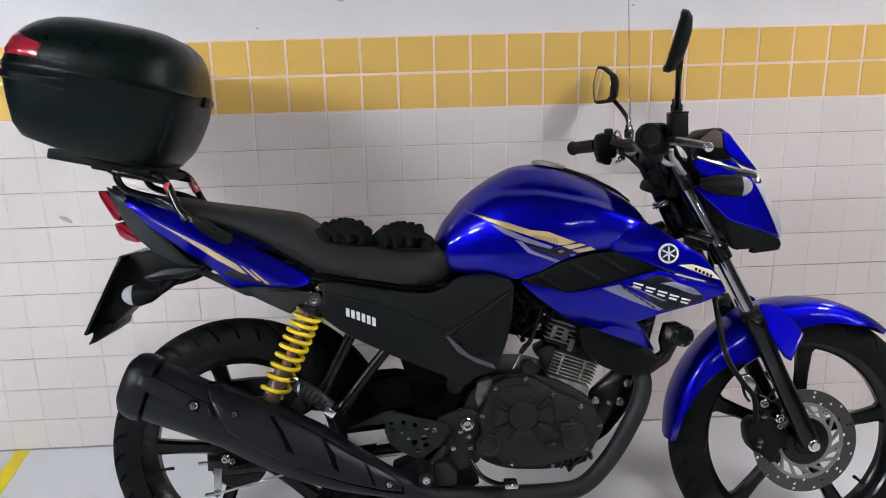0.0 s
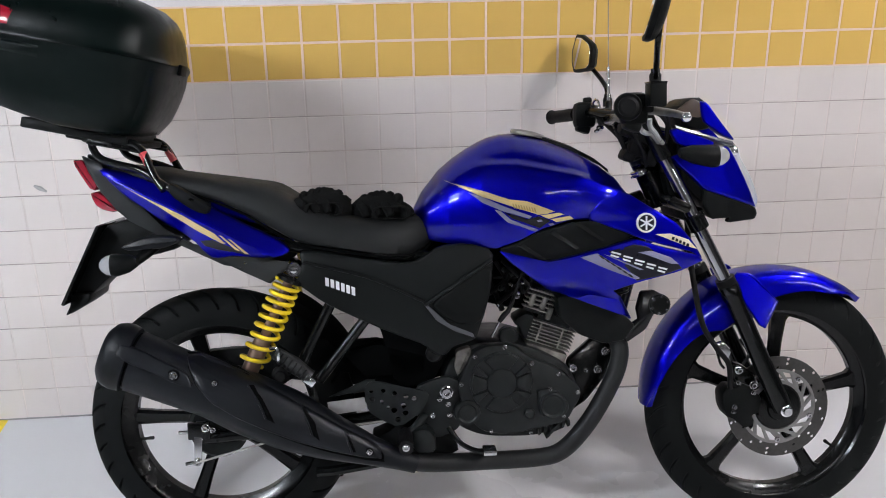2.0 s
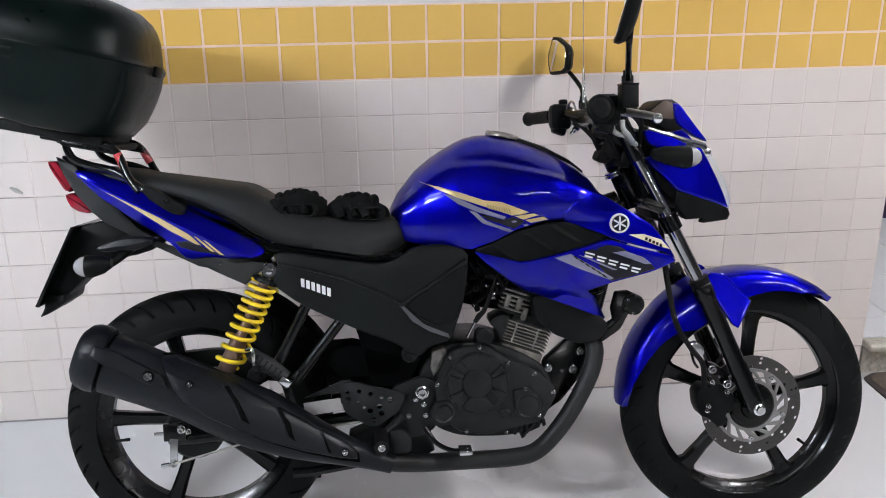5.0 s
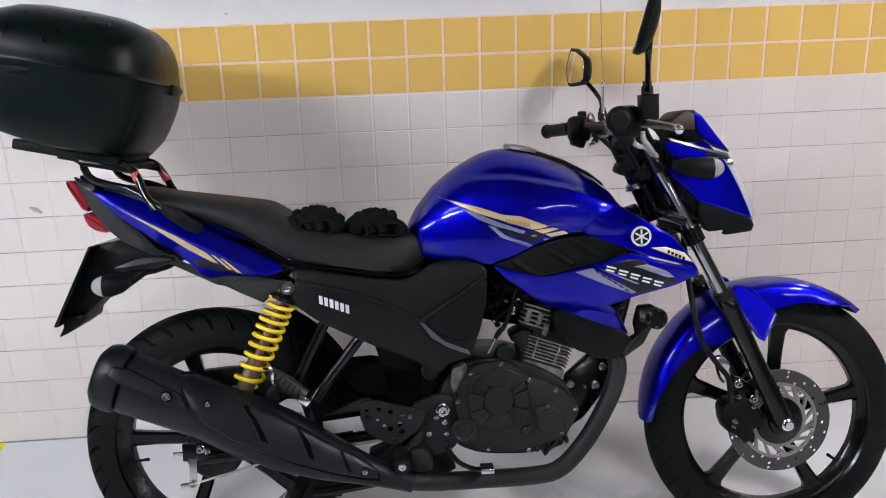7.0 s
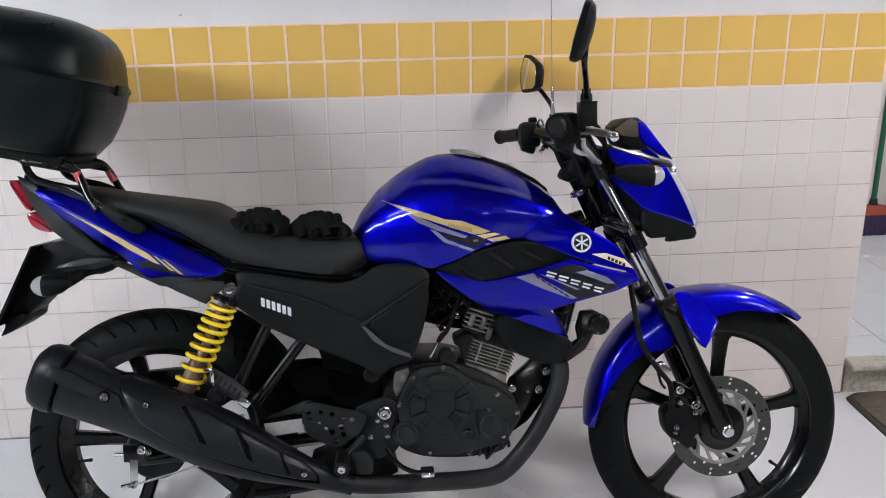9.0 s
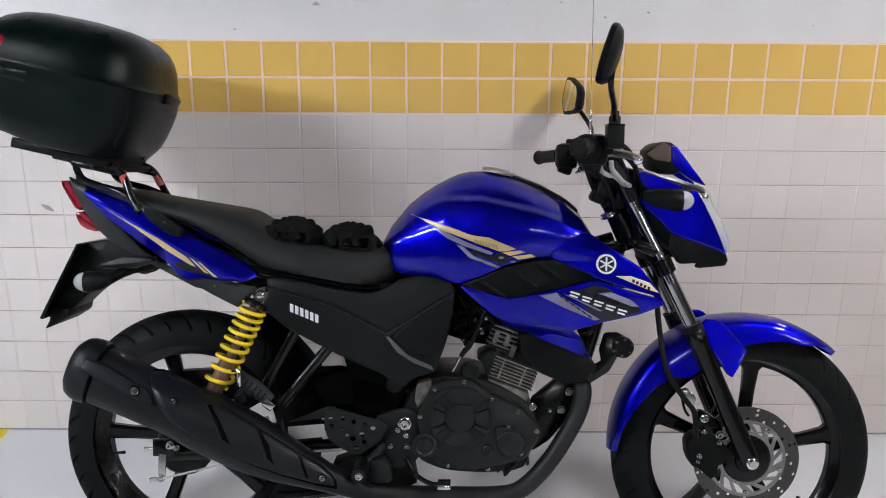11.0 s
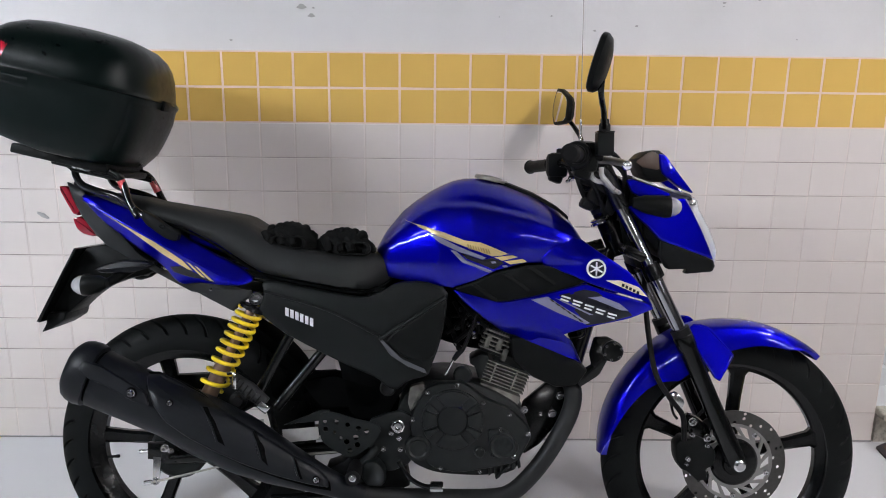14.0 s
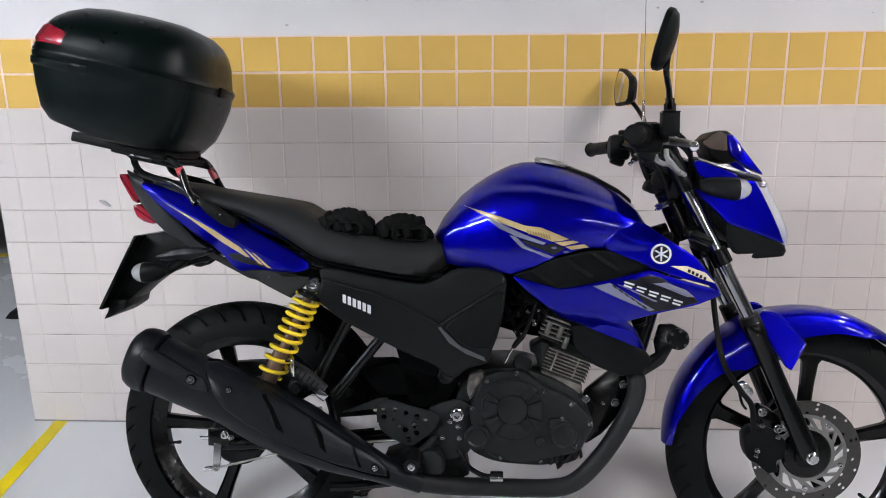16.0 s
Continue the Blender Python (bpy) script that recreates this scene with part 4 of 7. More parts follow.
for side in (1, -1):
    bm = B()
    panel(bm, [(-0.480, 0.722), (-0.44, 0.722), (-0.394, 0.714), (-0.298, 0.697), (-0.245, 0.691), (-0.21, 0.703), (-0.176, 0.726), (-0.115, 0.730), (-0.058, 0.714), (-0.062, 0.66), (-0.068, 0.618), (-0.080, 0.575), (-0.092, 0.543), (-0.100, 0.516), (-0.15, 0.502), (-0.166, 0.484), (-0.182, 0.482), (-0.197, 0.490), (-0.215, 0.508), (-0.27, 0.530), (-0.315, 0.550), (-0.38, 0.582), (-0.43, 0.608), (-0.488, 0.655), (-0.472, 0.69)], (-0.25, 0.615), cover_lat, side=side, thick=0.012, rounds=1)
    cov = part("side_cover", bm, COVER, bike, "charcoal plastic side cover with a silver accent")
    bm = B()
    panel(bm, [(-0.200, 0.600), (-0.135, 0.645), (-0.063, 0.690), (-0.068, 0.62), (-0.092, 0.55), (-0.135, 0.548), (-0.170, 0.570)], (-0.115, 0.607), lambda x, z: cover_lat(x, z) + 0.006 - 0.3 * max(0, 0.57 - z), side=side, thick=0.008, rounds=1)
    part("cover_insert", bm, PLASTIC, cov)
    bm = B()
    tube(bm, [S(-0.210, side * (cover_lat(-0.21, 0.60) + 0.004), 0.600), S(-0.135, side * (cover_lat(-0.135, 0.65) + 0.004), 0.648), S(-0.064, side * (cover_lat(-0.064, 0.69) + 0.003), 0.694)], 0.005, 8)
    tube(bm, [S(-0.470, side * (cover_lat(-0.47, 0.70) + 0.001), 0.700), S(-0.33, side * (cover_lat(-0.33, 0.665) + 0.002), 0.662), S(-0.210, side * (cover_lat(-0.21, 0.60) + 0.004), 0.606)], 0.0035, 8)
    part("cover_ridge", bm, COVER, cov)
    bm = B()
    lathe(bm, S(-0.192, side * 0.108, 0.482), (0, -side, 0), [(0, 0.019), (0.012, 0.019), (0.014, 0.015), (0.011, 0.009)], 18)
    part("cover_grommet", bm, GRIP, cov)
    if side == 1:
        bm = B()
        decal(bm, [(-0.212, 0.600), (-0.206, 0.601), (-0.180, 0.570), (-0.146, 0.547), (-0.108, 0.533), (-0.103, 0.522), (-0.147, 0.539), (-0.185, 0.563)], (-0.160, 0.556), lambda x, z: cover_lat(x, z) + 0.004)
        part("silver_accent", bm, ACCENT, cov, "dull grey accent line")
        for k in range(6):
            bm = B()
            x, z = -0.424 + 0.0112 * k, 0.6655 - 0.0044 * k
            decal(bm, [(x, z), (x + 0.0078, z - 0.003), (x + 0.0078, z - 0.0215), (x, z - 0.0185)], (x + 0.0039, z - 0.011), cover_lat)
            part("name_bar", bm, WHITEDECAL, cov)

# frame: spine, down tubes, rear loop
bm = B()
tube(bm, [S(0.31, 0, 0.80), S(0.10, 0, 0.74), S(-0.18, 0, 0.70), S(-0.22, 0, 0.60), S(-0.19, 0, 0.40)], 0.024, 12)
frame_part = part("frame", bm, GLOSSBLACK, bike, "black tubular frame")
bm = B()
tube(bm, [S(0.32, 0, 0.80), S(0.26, 0, 0.58), S(0.22, 0, 0.44)], 0.022, 12)
part("down_tube", bm, GLOSSBLACK, frame_part)
for side in (1, -1):
    bm = B()
    tube(bm, [S(-0.20, side * 0.10, 0.70), S(-0.40, side * 0.10, 0.715), S(-0.62, side * 0.09, 0.76), S(-0.82, side * 0.07, 0.84)], 0.012, 10)
    if side == 1:
        tube(bm, [S(-0.395, 0.10, 0.642), S(-0.4298, 0.10, 0.5767), S(-0.4909, 0.10, 0.4603), S(-0.500, 0.10, 0.443)], 0.0125, 12, 1)
        tube(bm, [S(-0.315, 0.10, 0.596), S(-0.3589, 0.10, 0.5417), S(-0.439, 0.10, 0.4418), S(-0.450, 0.10, 0.428)], 0.0125, 12, 1)
    part("rear_stay", bm, GLOSSBLACK, frame_part)
bm = B()
prism(bm, chaikin([(0.121, 0.434), (0.177, 0.482), (0.204, 0.477), (0.228, 0.452), (0.209, 0.391), (0.164, 0.336), (0.125, 0.310), (0.118, 0.366)], 1, 0.08), 0.02, 0.045, 0.003)
eb = part("engine_bracket", bm, GLOSSBLACK, frame_part)
for x, z in ((0.210, 0.453), (0.192, 0.410), (0.164, 0.409)):
    bm = B()
    bolt(bm, S(x, 0.045, z), 0.0095 if x > 0.18 else 0.004, 0.010)
    part("bolt", bm, STEEL, eb)
# rear inner mudguard, airbox and fillers; the middle's shade is in their near-black
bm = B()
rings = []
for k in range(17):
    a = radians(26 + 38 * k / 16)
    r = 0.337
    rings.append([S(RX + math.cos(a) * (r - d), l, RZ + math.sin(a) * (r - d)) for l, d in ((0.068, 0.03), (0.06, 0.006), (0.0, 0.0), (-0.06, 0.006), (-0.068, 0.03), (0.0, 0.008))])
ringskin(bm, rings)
part("rear_mudguard", bm, VOID, bike, "inner rear mudguard, near-black with its shade")
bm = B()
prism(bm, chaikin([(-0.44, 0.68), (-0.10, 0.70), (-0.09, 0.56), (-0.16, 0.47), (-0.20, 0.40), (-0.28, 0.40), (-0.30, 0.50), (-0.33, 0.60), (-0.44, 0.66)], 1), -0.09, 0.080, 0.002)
part("airbox", bm, VOID, bike, "airbox and battery tray, near-black with its shade")
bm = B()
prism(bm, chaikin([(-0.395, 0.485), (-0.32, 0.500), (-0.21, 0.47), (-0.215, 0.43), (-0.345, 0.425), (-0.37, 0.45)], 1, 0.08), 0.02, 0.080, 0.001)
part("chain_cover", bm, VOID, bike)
# filler plate behind the stays, its near-black painting the shade there
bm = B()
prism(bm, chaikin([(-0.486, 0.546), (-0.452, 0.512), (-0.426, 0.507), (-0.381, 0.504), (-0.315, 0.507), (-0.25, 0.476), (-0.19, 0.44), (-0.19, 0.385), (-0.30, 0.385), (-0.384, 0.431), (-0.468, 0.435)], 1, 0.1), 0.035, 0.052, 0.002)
part("stay_shade_filler", bm, VOID, bike, "near-black filler for the shade behind the stays")

# engine
eng = part("engine", prism(B(), chaikin([(-0.155, 0.47), (-0.10, 0.50), (-0.02, 0.50), (0.05, 0.475), (0.11, 0.44), (0.135, 0.39), (0.125, 0.33), (0.09, 0.285), (0.03, 0.27), (-0.08, 0.275), (-0.14, 0.30), (-0.17, 0.36), (-0.175, 0.42)], 2), -0.11, 0.095, 0.012), CASE, bike, "black finned air-cooled single engine")
bm = B()
prism(bm, chaikin([(-0.108, 0.482), (-0.075, 0.496), (-0.02, 0.498), (0.030, 0.460), (0.090, 0.436), (0.132, 0.395), (0.136, 0.372), (0.105, 0.315), (0.04, 0.300), (-0.03, 0.288), (-0.09, 0.300), (-0.132, 0.345), (-0.142, 0.41)], 1, 0.15), 0.09, 0.124, 0.006)
cl = part("clutch_cover", bm, CASE, eng, "black clutch cover")
bm = B()
lathe(bm, S(-0.044, 0.123, 0.412), (0, -1, 0), [(0, 0.071), (0.006, 0.070), (0.008, 0.066), (0.007, 0.058), (0.007, 0.036), (0.012, 0.032), (0.013, 0.027), (0.013, 0.005)], 44)
part("cover_disc", bm, CASE, cl)
for a0, half in ((90, 0.60), (0, 0.34), (180, 0.34), (270, 0.60)):
    a = radians(a0)
    bm = B()
    o = [(-0.044 + math.cos(a + half * f) * r, 0.412 + math.sin(a + half * f) * r) for r, f in ((0.035, -0.85), (0.066, -1), (0.0675, -0.5), (0.068, 0), (0.0675, 0.5), (0.066, 1), (0.035, 0.85))]
    prism(bm, o, 0.126, 0.134, 0.003)
    part("cover_pad", bm, CASE, cl)
for a0 in (29, 151, 209, 331):
    a = radians(a0)
    bm = B()
    o = [(-0.044 + math.cos(a + da) * r, 0.412 + math.sin(a + da) * r) for r, da in ((0.036, -0.07), (0.071, -0.14), (0.071, 0.14), (0.036, 0.07))]
    prism(bm, o, 0.126, 0.1365, 0.003)
    part("cover_rib", bm, CASE, cl)
bm = B()
prism(bm, chaikin([(0.034, 0.391), (0.058, 0.395), (0.082, 0.391), (0.106, 0.360), (0.107, 0.345), (0.095, 0.328), (0.043, 0.327)], 1, 0.12), 0.09, 0.131, 0.006)
ofc = part("oil_filter_cover", bm, CASE, eng, "black oil filter cover")
bm = B()
lathe(bm, S(0.070, 0.130, 0.356), (0, -1, 0), [(0, 0.031), (0.005, 0.030), (0.0065, 0.027), (0.004, 0.022), (0.007, 0.012), (0.0075, 0.003)], 28)
part("dome", bm, CASE, ofc)
bm = B()
lathe(bm, S(0.018, 0.122, 0.338), (0, -1, 0), [(0, 0.013), (0.009, 0.012), (0.011, 0.009), (0.010, 0.003)], 16)
part("plug", bm, CASE, eng)
bm = B()
lathe(bm, S(-0.122, 0.115, 0.345), (0, -1, 0), [(0, 0.031), (0.012, 0.029), (0.014, 0.022), (0.011, 0.018), (0.013, 0.010), (0.013, 0.003)], 22)
part("oil_sight", bm, CASE, eng)
for x, z, r in ((-0.102, 0.474, 0.005), (-0.035, 0.492, 0.005), (0.025, 0.453, 0.005), (0.085, 0.426, 0.005), (0.128, 0.382, 0.005), (0.065, 0.392, 0.005), (0.096, 0.329, 0.004), (-0.134, 0.412, 0.005), (-0.07, 0.300, 0.004), (0.02, 0.293, 0.004), (0.118, 0.438, 0.008), (0.070, 0.345, 0.003)):
    bm = B()
    bolt(bm, S(x, 0.124, z), r, 0.007)
    part("bolt", bm, STEEL, eng)
# finned sump below the covers
bm = B()
prism(bm, chaikin([(-0.06, 0.30), (0.06, 0.31), (0.112, 0.350), (0.122, 0.330), (0.104, 0.286), (0.080, 0.276), (-0.04, 0.272)], 1, 0.1), -0.09, 0.085, 0.004)
sump = part("sump", bm, CASE, eng, "black finned sump")
for k in range(6):
    bm = B()
    x = 0.040 + 0.0135 * k
    prism(bm, [(x, 0.31), (x + 0.006, 0.31), (x + 0.007, 0.281 + 0.0035 * k), (x + 0.001, 0.277 + 0.0035 * k)], -0.08, 0.105, 0.001)
    part("fin", bm, CASE, sump)
# intake boot and starter fill the space behind the cylinder; boot's colour holds shade
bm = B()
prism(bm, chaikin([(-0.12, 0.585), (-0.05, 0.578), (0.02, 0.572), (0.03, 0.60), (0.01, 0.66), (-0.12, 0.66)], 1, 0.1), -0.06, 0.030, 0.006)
part("intake_boot", bm, VOID, eng, "intake boot block, near-black with its shade")
# hoses and clamps behind the cylinder
for (x0, z0), (x1, z1), r in (((-0.075, 0.655), (-0.030, 0.560), 0.0065), ((-0.020, 0.640), (0.015, 0.575), 0.005)):
    bm = B()
    tube(bm, [S(x0, 0.040, z0), S((x0 + x1) / 2 + 0.006, 0.052, (z0 + z1) / 2 - 0.004), S(x1, 0.044, z1)], r, 8)
    part("hose", bm, GRIP, eng)
    for f in (0.12, 0.85):
        x, z = x0 + (x1 - x0) * f, z0 + (z1 - z0) * f
        bm = B()
        tube(bm, [S(x - (x1 - x0) * 0.03, 0.046, z - (z1 - z0) * 0.03), S(x + (x1 - x0) * 0.03, 0.046, z + (z1 - z0) * 0.03)], r * 1.2, 10)
        part("clamp", bm, STEEL, eng)
for x, z in ((-0.011, 0.620), (0.010, 0.624), (0.004, 0.592), (0.029, 0.577), (-0.059, 0.487), (-0.018, 0.478)):
    bm = B()
    bolt(bm, S(x, 0.055, z), 0.005, 0.006)
    part("bolt", bm, STEEL, eng)
# cylinder, leaning forward
ax = Vector((math.sin(radians(20)), math.cos(radians(20))))
px_ = Vector((ax.y, -ax.x))
base = Vector((0.067, 0.473))


def cyl_ring(bm, h0, h1, hx, hl, off=0.0, bev=0.0):
    c = base + ax * ((h0 + h1) / 2) + px_ * off
    box(bm, S(c.x, 0, c.y), (hx * 2, hl * 2, h1 - h0), Matrix.Rotation(radians(20), 4, "Y"), bev)


bm = B()
cyl_ring(bm, -0.02, 0.075, 0.040, 0.055)
cylinder = part("cylinder", bm, CASE, eng, "alloy cylinder with bright cooling fins")
bm = B()
cyl_ring(bm, -0.048, 0.002, 0.050, 0.084, bev=0.006)
part("cylinder_base", bm, CASTGREY, cylinder)
for k in range(7):
    bm = B()
    cyl_ring(bm, 0.006 + 0.0078 * k, 0.0086 + 0.0078 * k, 0.052, 0.078, bev=0.0006)
    part("fin", bm, ALLOY, cylinder)
for off in (-0.030, 0.022):
    bm = B()
    c = base + ax * 0.031 + px_ * off
    box(bm, S(c.x, 0.0765, c.y), (0.004, 0.004, 0.05), Matrix.Rotation(radians(20), 4, "Y"))
    part("fin_bridge", bm, ALLOY, cylinder)
bm = B()
cyl_ring(bm, 0.066, 0.125, 0.026, 0.058, -0.050, 0.004)
head = part("cylinder_head", bm, CASE, eng, "alloy cylinder head with fins")
for k in range(5):
    bm = B()
    cyl_ring(bm, 0.076 + 0.0105 * k, 0.079 + 0.0105 * k, 0.034 - 0.002 * (k == 4), 0.072, -0.050, 0.0006)
    part("fin", bm, ALLOY, head)
for x, z in ((0.036, 0.585), (0.063, 0.577), (0.075, 0.553)):
    bm = B()
    box(bm, S(x, 0.068, z), (0.012, 0.012, 0.030), Matrix.Rotation(radians(20), 4, "Y"), 0.003)
    part("head_boss", bm, CASTGREY, head)
bm = B()
cyl_ring(bm, 0.058, 0.110, 0.030, 0.05, 0.018, 0.010)
part("cam_cover", bm, CASE, eng)
bm = B()
cyl_ring(bm, 0.126, 0.150, 0.030, 0.05, -0.05, 0.010)
part("rocker_cover", bm, CASE, eng)
bm = B()
tube(bm, [S(0.022, 0.03, 0.578), S(-0.02, 0.035, 0.588), S(-0.08, 0.02, 0.605)], [0.020, 0.022, 0.024], 14)
part("throttle_body", bm, VOID, eng)
bm = B()
prism(bm, chaikin([(-0.004, 0.545), (0.020, 0.556), (0.040, 0.55), (0.034, 0.50), (0.014, 0.495), (0.006, 0.524), (-0.006, 0.532)], 1, 0.15), 0.0, 0.074, 0.006)
part("cylinder_boss", bm, CASE, eng, "dark casting beside the cylinder")
bm = B()
lathe(bm, S(-0.022, 0.07, 0.508), (0, -1, 0), [(0, 0.022), (0.02, 0.022), (0.024, 0.017), (0.022, 0.008)], 20)
part("starter_cap", bm, CASE, eng)
bm = B()
tube(bm, [S(-0.062, 0.105, 0.512), S(-0.044, 0.105, 0.546)], 0.0028, 8, 1)
part("clutch_cable", bm, CHROME, eng, "bright cable end")
bm = B()
tube(bm, [S(-0.044, 0.105, 0.546), S(-0.034, 0.105, 0.560), S(-0.019, 0.105, 0.579), S(0.01, 0.09, 0.65)], [0.005, 0.0065, 0.005, 0.003], 8)
part("cable_boot", bm, GRIP, eng)
for i, (a, b, c) in enumerate((((-0.04, 0.06, 0.58), (0.0, 0.08, 0.62), (0.03, 0.07, 0.67)), ((-0.06, 0.05, 0.60), (-0.02, 0.07, 0.64), (-0.01, 0.06, 0.69)), ((0.03, 0.075, 0.62), (0.0, 0.085, 0.65), (-0.03, 0.07, 0.68)))):
    bm = B()
    tube(bm, [S(*a), S(*b), S(*c)], 0.006, 8)
    part("hose", bm, GRIP, eng)
# filler block for the dense dark area; its shade is in the colour
bm = B()
prism(bm, chaikin([(-0.060, 0.590), (-0.030, 0.585), (-0.005, 0.600), (0.020, 0.615), (0.040, 0.64), (0.045, 0.70), (-0.065, 0.71), (-0.066, 0.63)], 1, 0.15), 0.0, 0.05, 0.004)
part("throttle_assembly", bm, VOID, eng, "throttle filler block, shade put in its near-black")
for x, z, l, r in ((-0.010, 0.648, 0.07, 0.007), (0.008, 0.628, 0.08, 0.006), (-0.030, 0.655, 0.06, 0.008), (0.022, 0.655, 0.075, 0.006), (-0.002, 0.605, 0.08, 0.006), (-0.036, 0.615, 0.07, 0.007)):
    bm = B()
    lathe(bm, S(x, l, z), (0.3, -1, 0.2), [(0, r), (0.006, r), (0.008, r * 0.75), (0.014, r * 0.7), (0.015, r * 0.3)], 10)
    part("hose_clamp", bm, STEEL if r < 0.0065 else CASE, eng)
for x0, z0, x1, z1 in ((-0.045, 0.675, -0.02, 0.60), (-0.015, 0.685, 0.015, 0.60), (0.02, 0.68, -0.005, 0.63), (0.035, 0.67, 0.02, 0.60), (-0.05, 0.64, 0.03, 0.645)):
    bm = B()
    tube(bm, [S(x0, 0.055, z0), S((x0 + x1) / 2 + 0.008, 0.07, (z0 + z1) / 2), S(x1, 0.06, z1)], 0.0048, 8)
    part("wire", bm, GRIP, eng)
bm = B()
prism(bm, chaikin([(-0.143, 0.483), (-0.111, 0.492), (-0.107, 0.469), (-0.128, 0.440), (-0.140, 0.425), (-0.147, 0.445)], 1, 0.12), 0.08, 0.108, 0.003)
part("engine_mount", bm, CASTGREY, eng, "bare alloy engine mount")
# chin under the shroud with a small horn
bm = B()
prism(bm, chaikin([(0.085, 0.600), (0.14, 0.605), (0.242, 0.548), (0.262, 0.527), (0.240, 0.494), (0.194, 0.486), (0.135, 0.510), (0.092, 0.550)], 1, 0.1), -0.06, 0.112, 0.006)
part("chin_cover", bm, PLASTIC, bike, "black plastic cover above the exhaust")
bm = B()
prism(bm, chaikin([(0.2305, 0.510), (0.2455, 0.4845), (0.290, 0.514), (0.3095, 0.5505), (0.337, 0.566), (0.332, 0.590), (0.307, 0.604), (0.2775, 0.602), (0.267, 0.5635), (0.272, 0.538), (0.2645, 0.5335)], 1, 0.1), 0.085, 0.105, 0.006)
slider = part("crash_slider", bm, GLOSSBLACK, bike, "black bracket with a round bolted puck")
bm = B()
lathe(bm, S(0.318, 0.103, 0.572), (0, -1, 0), [(0, 0.024), (0.010, 0.024), (0.013, 0.020), (0.010, 0.012)], 24)
part("puck", bm, PLASTIC, slider)
for k in range(6):
    a = radians(60 * k + 20)
    bm = B()
    bolt(bm, S(0.318 + 0.019 * math.cos(a), 0.113, 0.572 + 0.019 * math.sin(a)), 0.0042, 0.004)
    part("bolt", bm, STEEL, slider)
bm = B()
tube(bm, [S(0.225, 0.08, 0.60), S(0.245, 0.09, 0.612), S(0.25, 0.09, 0.63)], [0.012, 0.014, 0.008], 10)
bolt(bm, S(0.243, 0.10, 0.612), 0.007, 0.008)
part("shroud_mount", bm, GLOSSBLACK, bike)

# exhaust
bm = B()
tube(bm, [S(0.15, 0.0, 0.545), S(0.195, 0.035, 0.525), S(0.232, 0.075, 0.482), S(0.228, 0.085, 0.425), S(0.190, 0.09, 0.348), S(0.145, 0.095, 0.284), S(0.095, 0.10, 0.238), S(0.04, 0.105, 0.226), S(-0.08, 0.115, 0.228), S(-0.22, 0.135, 0.238), S(-0.32, 0.165, 0.272)], 0.0205, 16)
part("exhaust_pipe", bm, HEADERPIPE, bike, "satin grey exhaust header pipe")
# muffler: oval body rising to the back; stations run along its axis
MU = [(-0.24, 0.252, 0.019, 0.019), (-0.275, 0.265, 0.022, 0.022), (-0.339, 0.289, 0.031, 0.030), (-0.429, 0.326, 0.050, 0.044), (-0.505, 0.363, 0.064, 0.052), (-0.599, 0.408, 0.066, 0.056), (-0.665, 0.439, 0.058, 0.057), (-0.742, 0.472, 0.059, 0.058), (-0.845, 0.518, 0.064, 0.058)]
mnor = Vector((0.37, 0.93)).normalized()


def muffler_ring(x, z, h, w, grow=0.0, lat=0.178, n=28):
    out = []
    for k in range(n):
        t = 2 * math.pi * k / n
        c, s = math.cos(t), math.sin(t)
        c, s = math.copysign(abs(c) ** 0.8, c), math.copysign(abs(s) ** 0.8, s)
        p = Vector((x, z)) + mnor * (h + grow) * s
        out.append(S(p.x, lat + (w + grow) * c, p.y))
    return out


bm = B()
cols = [curve1(*sorted((m[0], m[i]) for m in MU)) for i in (1, 2, 3)]
xs = [-0.24 - 0.587 * k / 30 for k in range(31)]
ringskin(bm, [muffler_ring(x, cols[0](x), cols[1](x), cols[2](x)) for x in xs])
muf = part("muffler", bm, MATTEPIPE, bike, "large satin black exhaust muffler", 60)
bm = B()
ringskin(bm, [muffler_ring(x, cols[0](x), cols[1](x), cols[2](x), -0.005) for x in (-0.822, -0.842)])
part("cap_groove", bm, VOID, muf, "groove before the end cap, near-black with its shade")
bm = B()
ringskin(bm, [muffler_ring(x, z, h, w, g) for x, z, h, w, g in ((-0.833, 0.5128, 0.0635, 0.058, 0.001), (-0.835, 0.5136, 0.064, 0.058, 0.004), (-0.850, 0.5200, 0.065, 0.058, 0.0055), (-0.866, 0.5265, 0.063, 0.056, 0.005), (-0.878, 0.5315, 0.058, 0.051, 0.004), (-0.887, 0.535, 0.048, 0.042, 0.0), (-0.884, 0.533, 0.03, 0.025, 0.0))])
part("end_cap", bm, MATTEPIPE, muf, "black muffler end cap")
# heat shield: a skin over the outer side


def muffler_lat(x, z):
    """How far out the muffler's side lies."""
    # foot of the point on the axis, found along the section's direction
    c = x
    for _ in range(4):
        c = x - (z - cols[0](c)) * mnor.x / mnor.y
    h, w = cols[1](c), cols[2](c)
    d = min(1.0, abs((z - cols[0](c)) / mnor.y) / h)
    return 0.178 + w * (1 - d ** 2.5) ** 0.4


outer = [(-0.7125, 0.5221), (-0.7014, 0.500), (-0.6865, 0.4663), (-0.6598, 0.4317), (-0.6157, 0.4004), (-0.5597, 0.369), (-0.4916, 0.3362), (-0.4225, 0.3093), (-0.3523, 0.2872), (-0.3141, 0.2799), (-0.3159, 0.2981), (-0.3394, 0.3207), (-0.399, 0.3561), (-0.4693, 0.4031), (-0.5391, 0.446), (-0.5968, 0.4793), (-0.6543, 0.510), (-0.6866, 0.5223)]
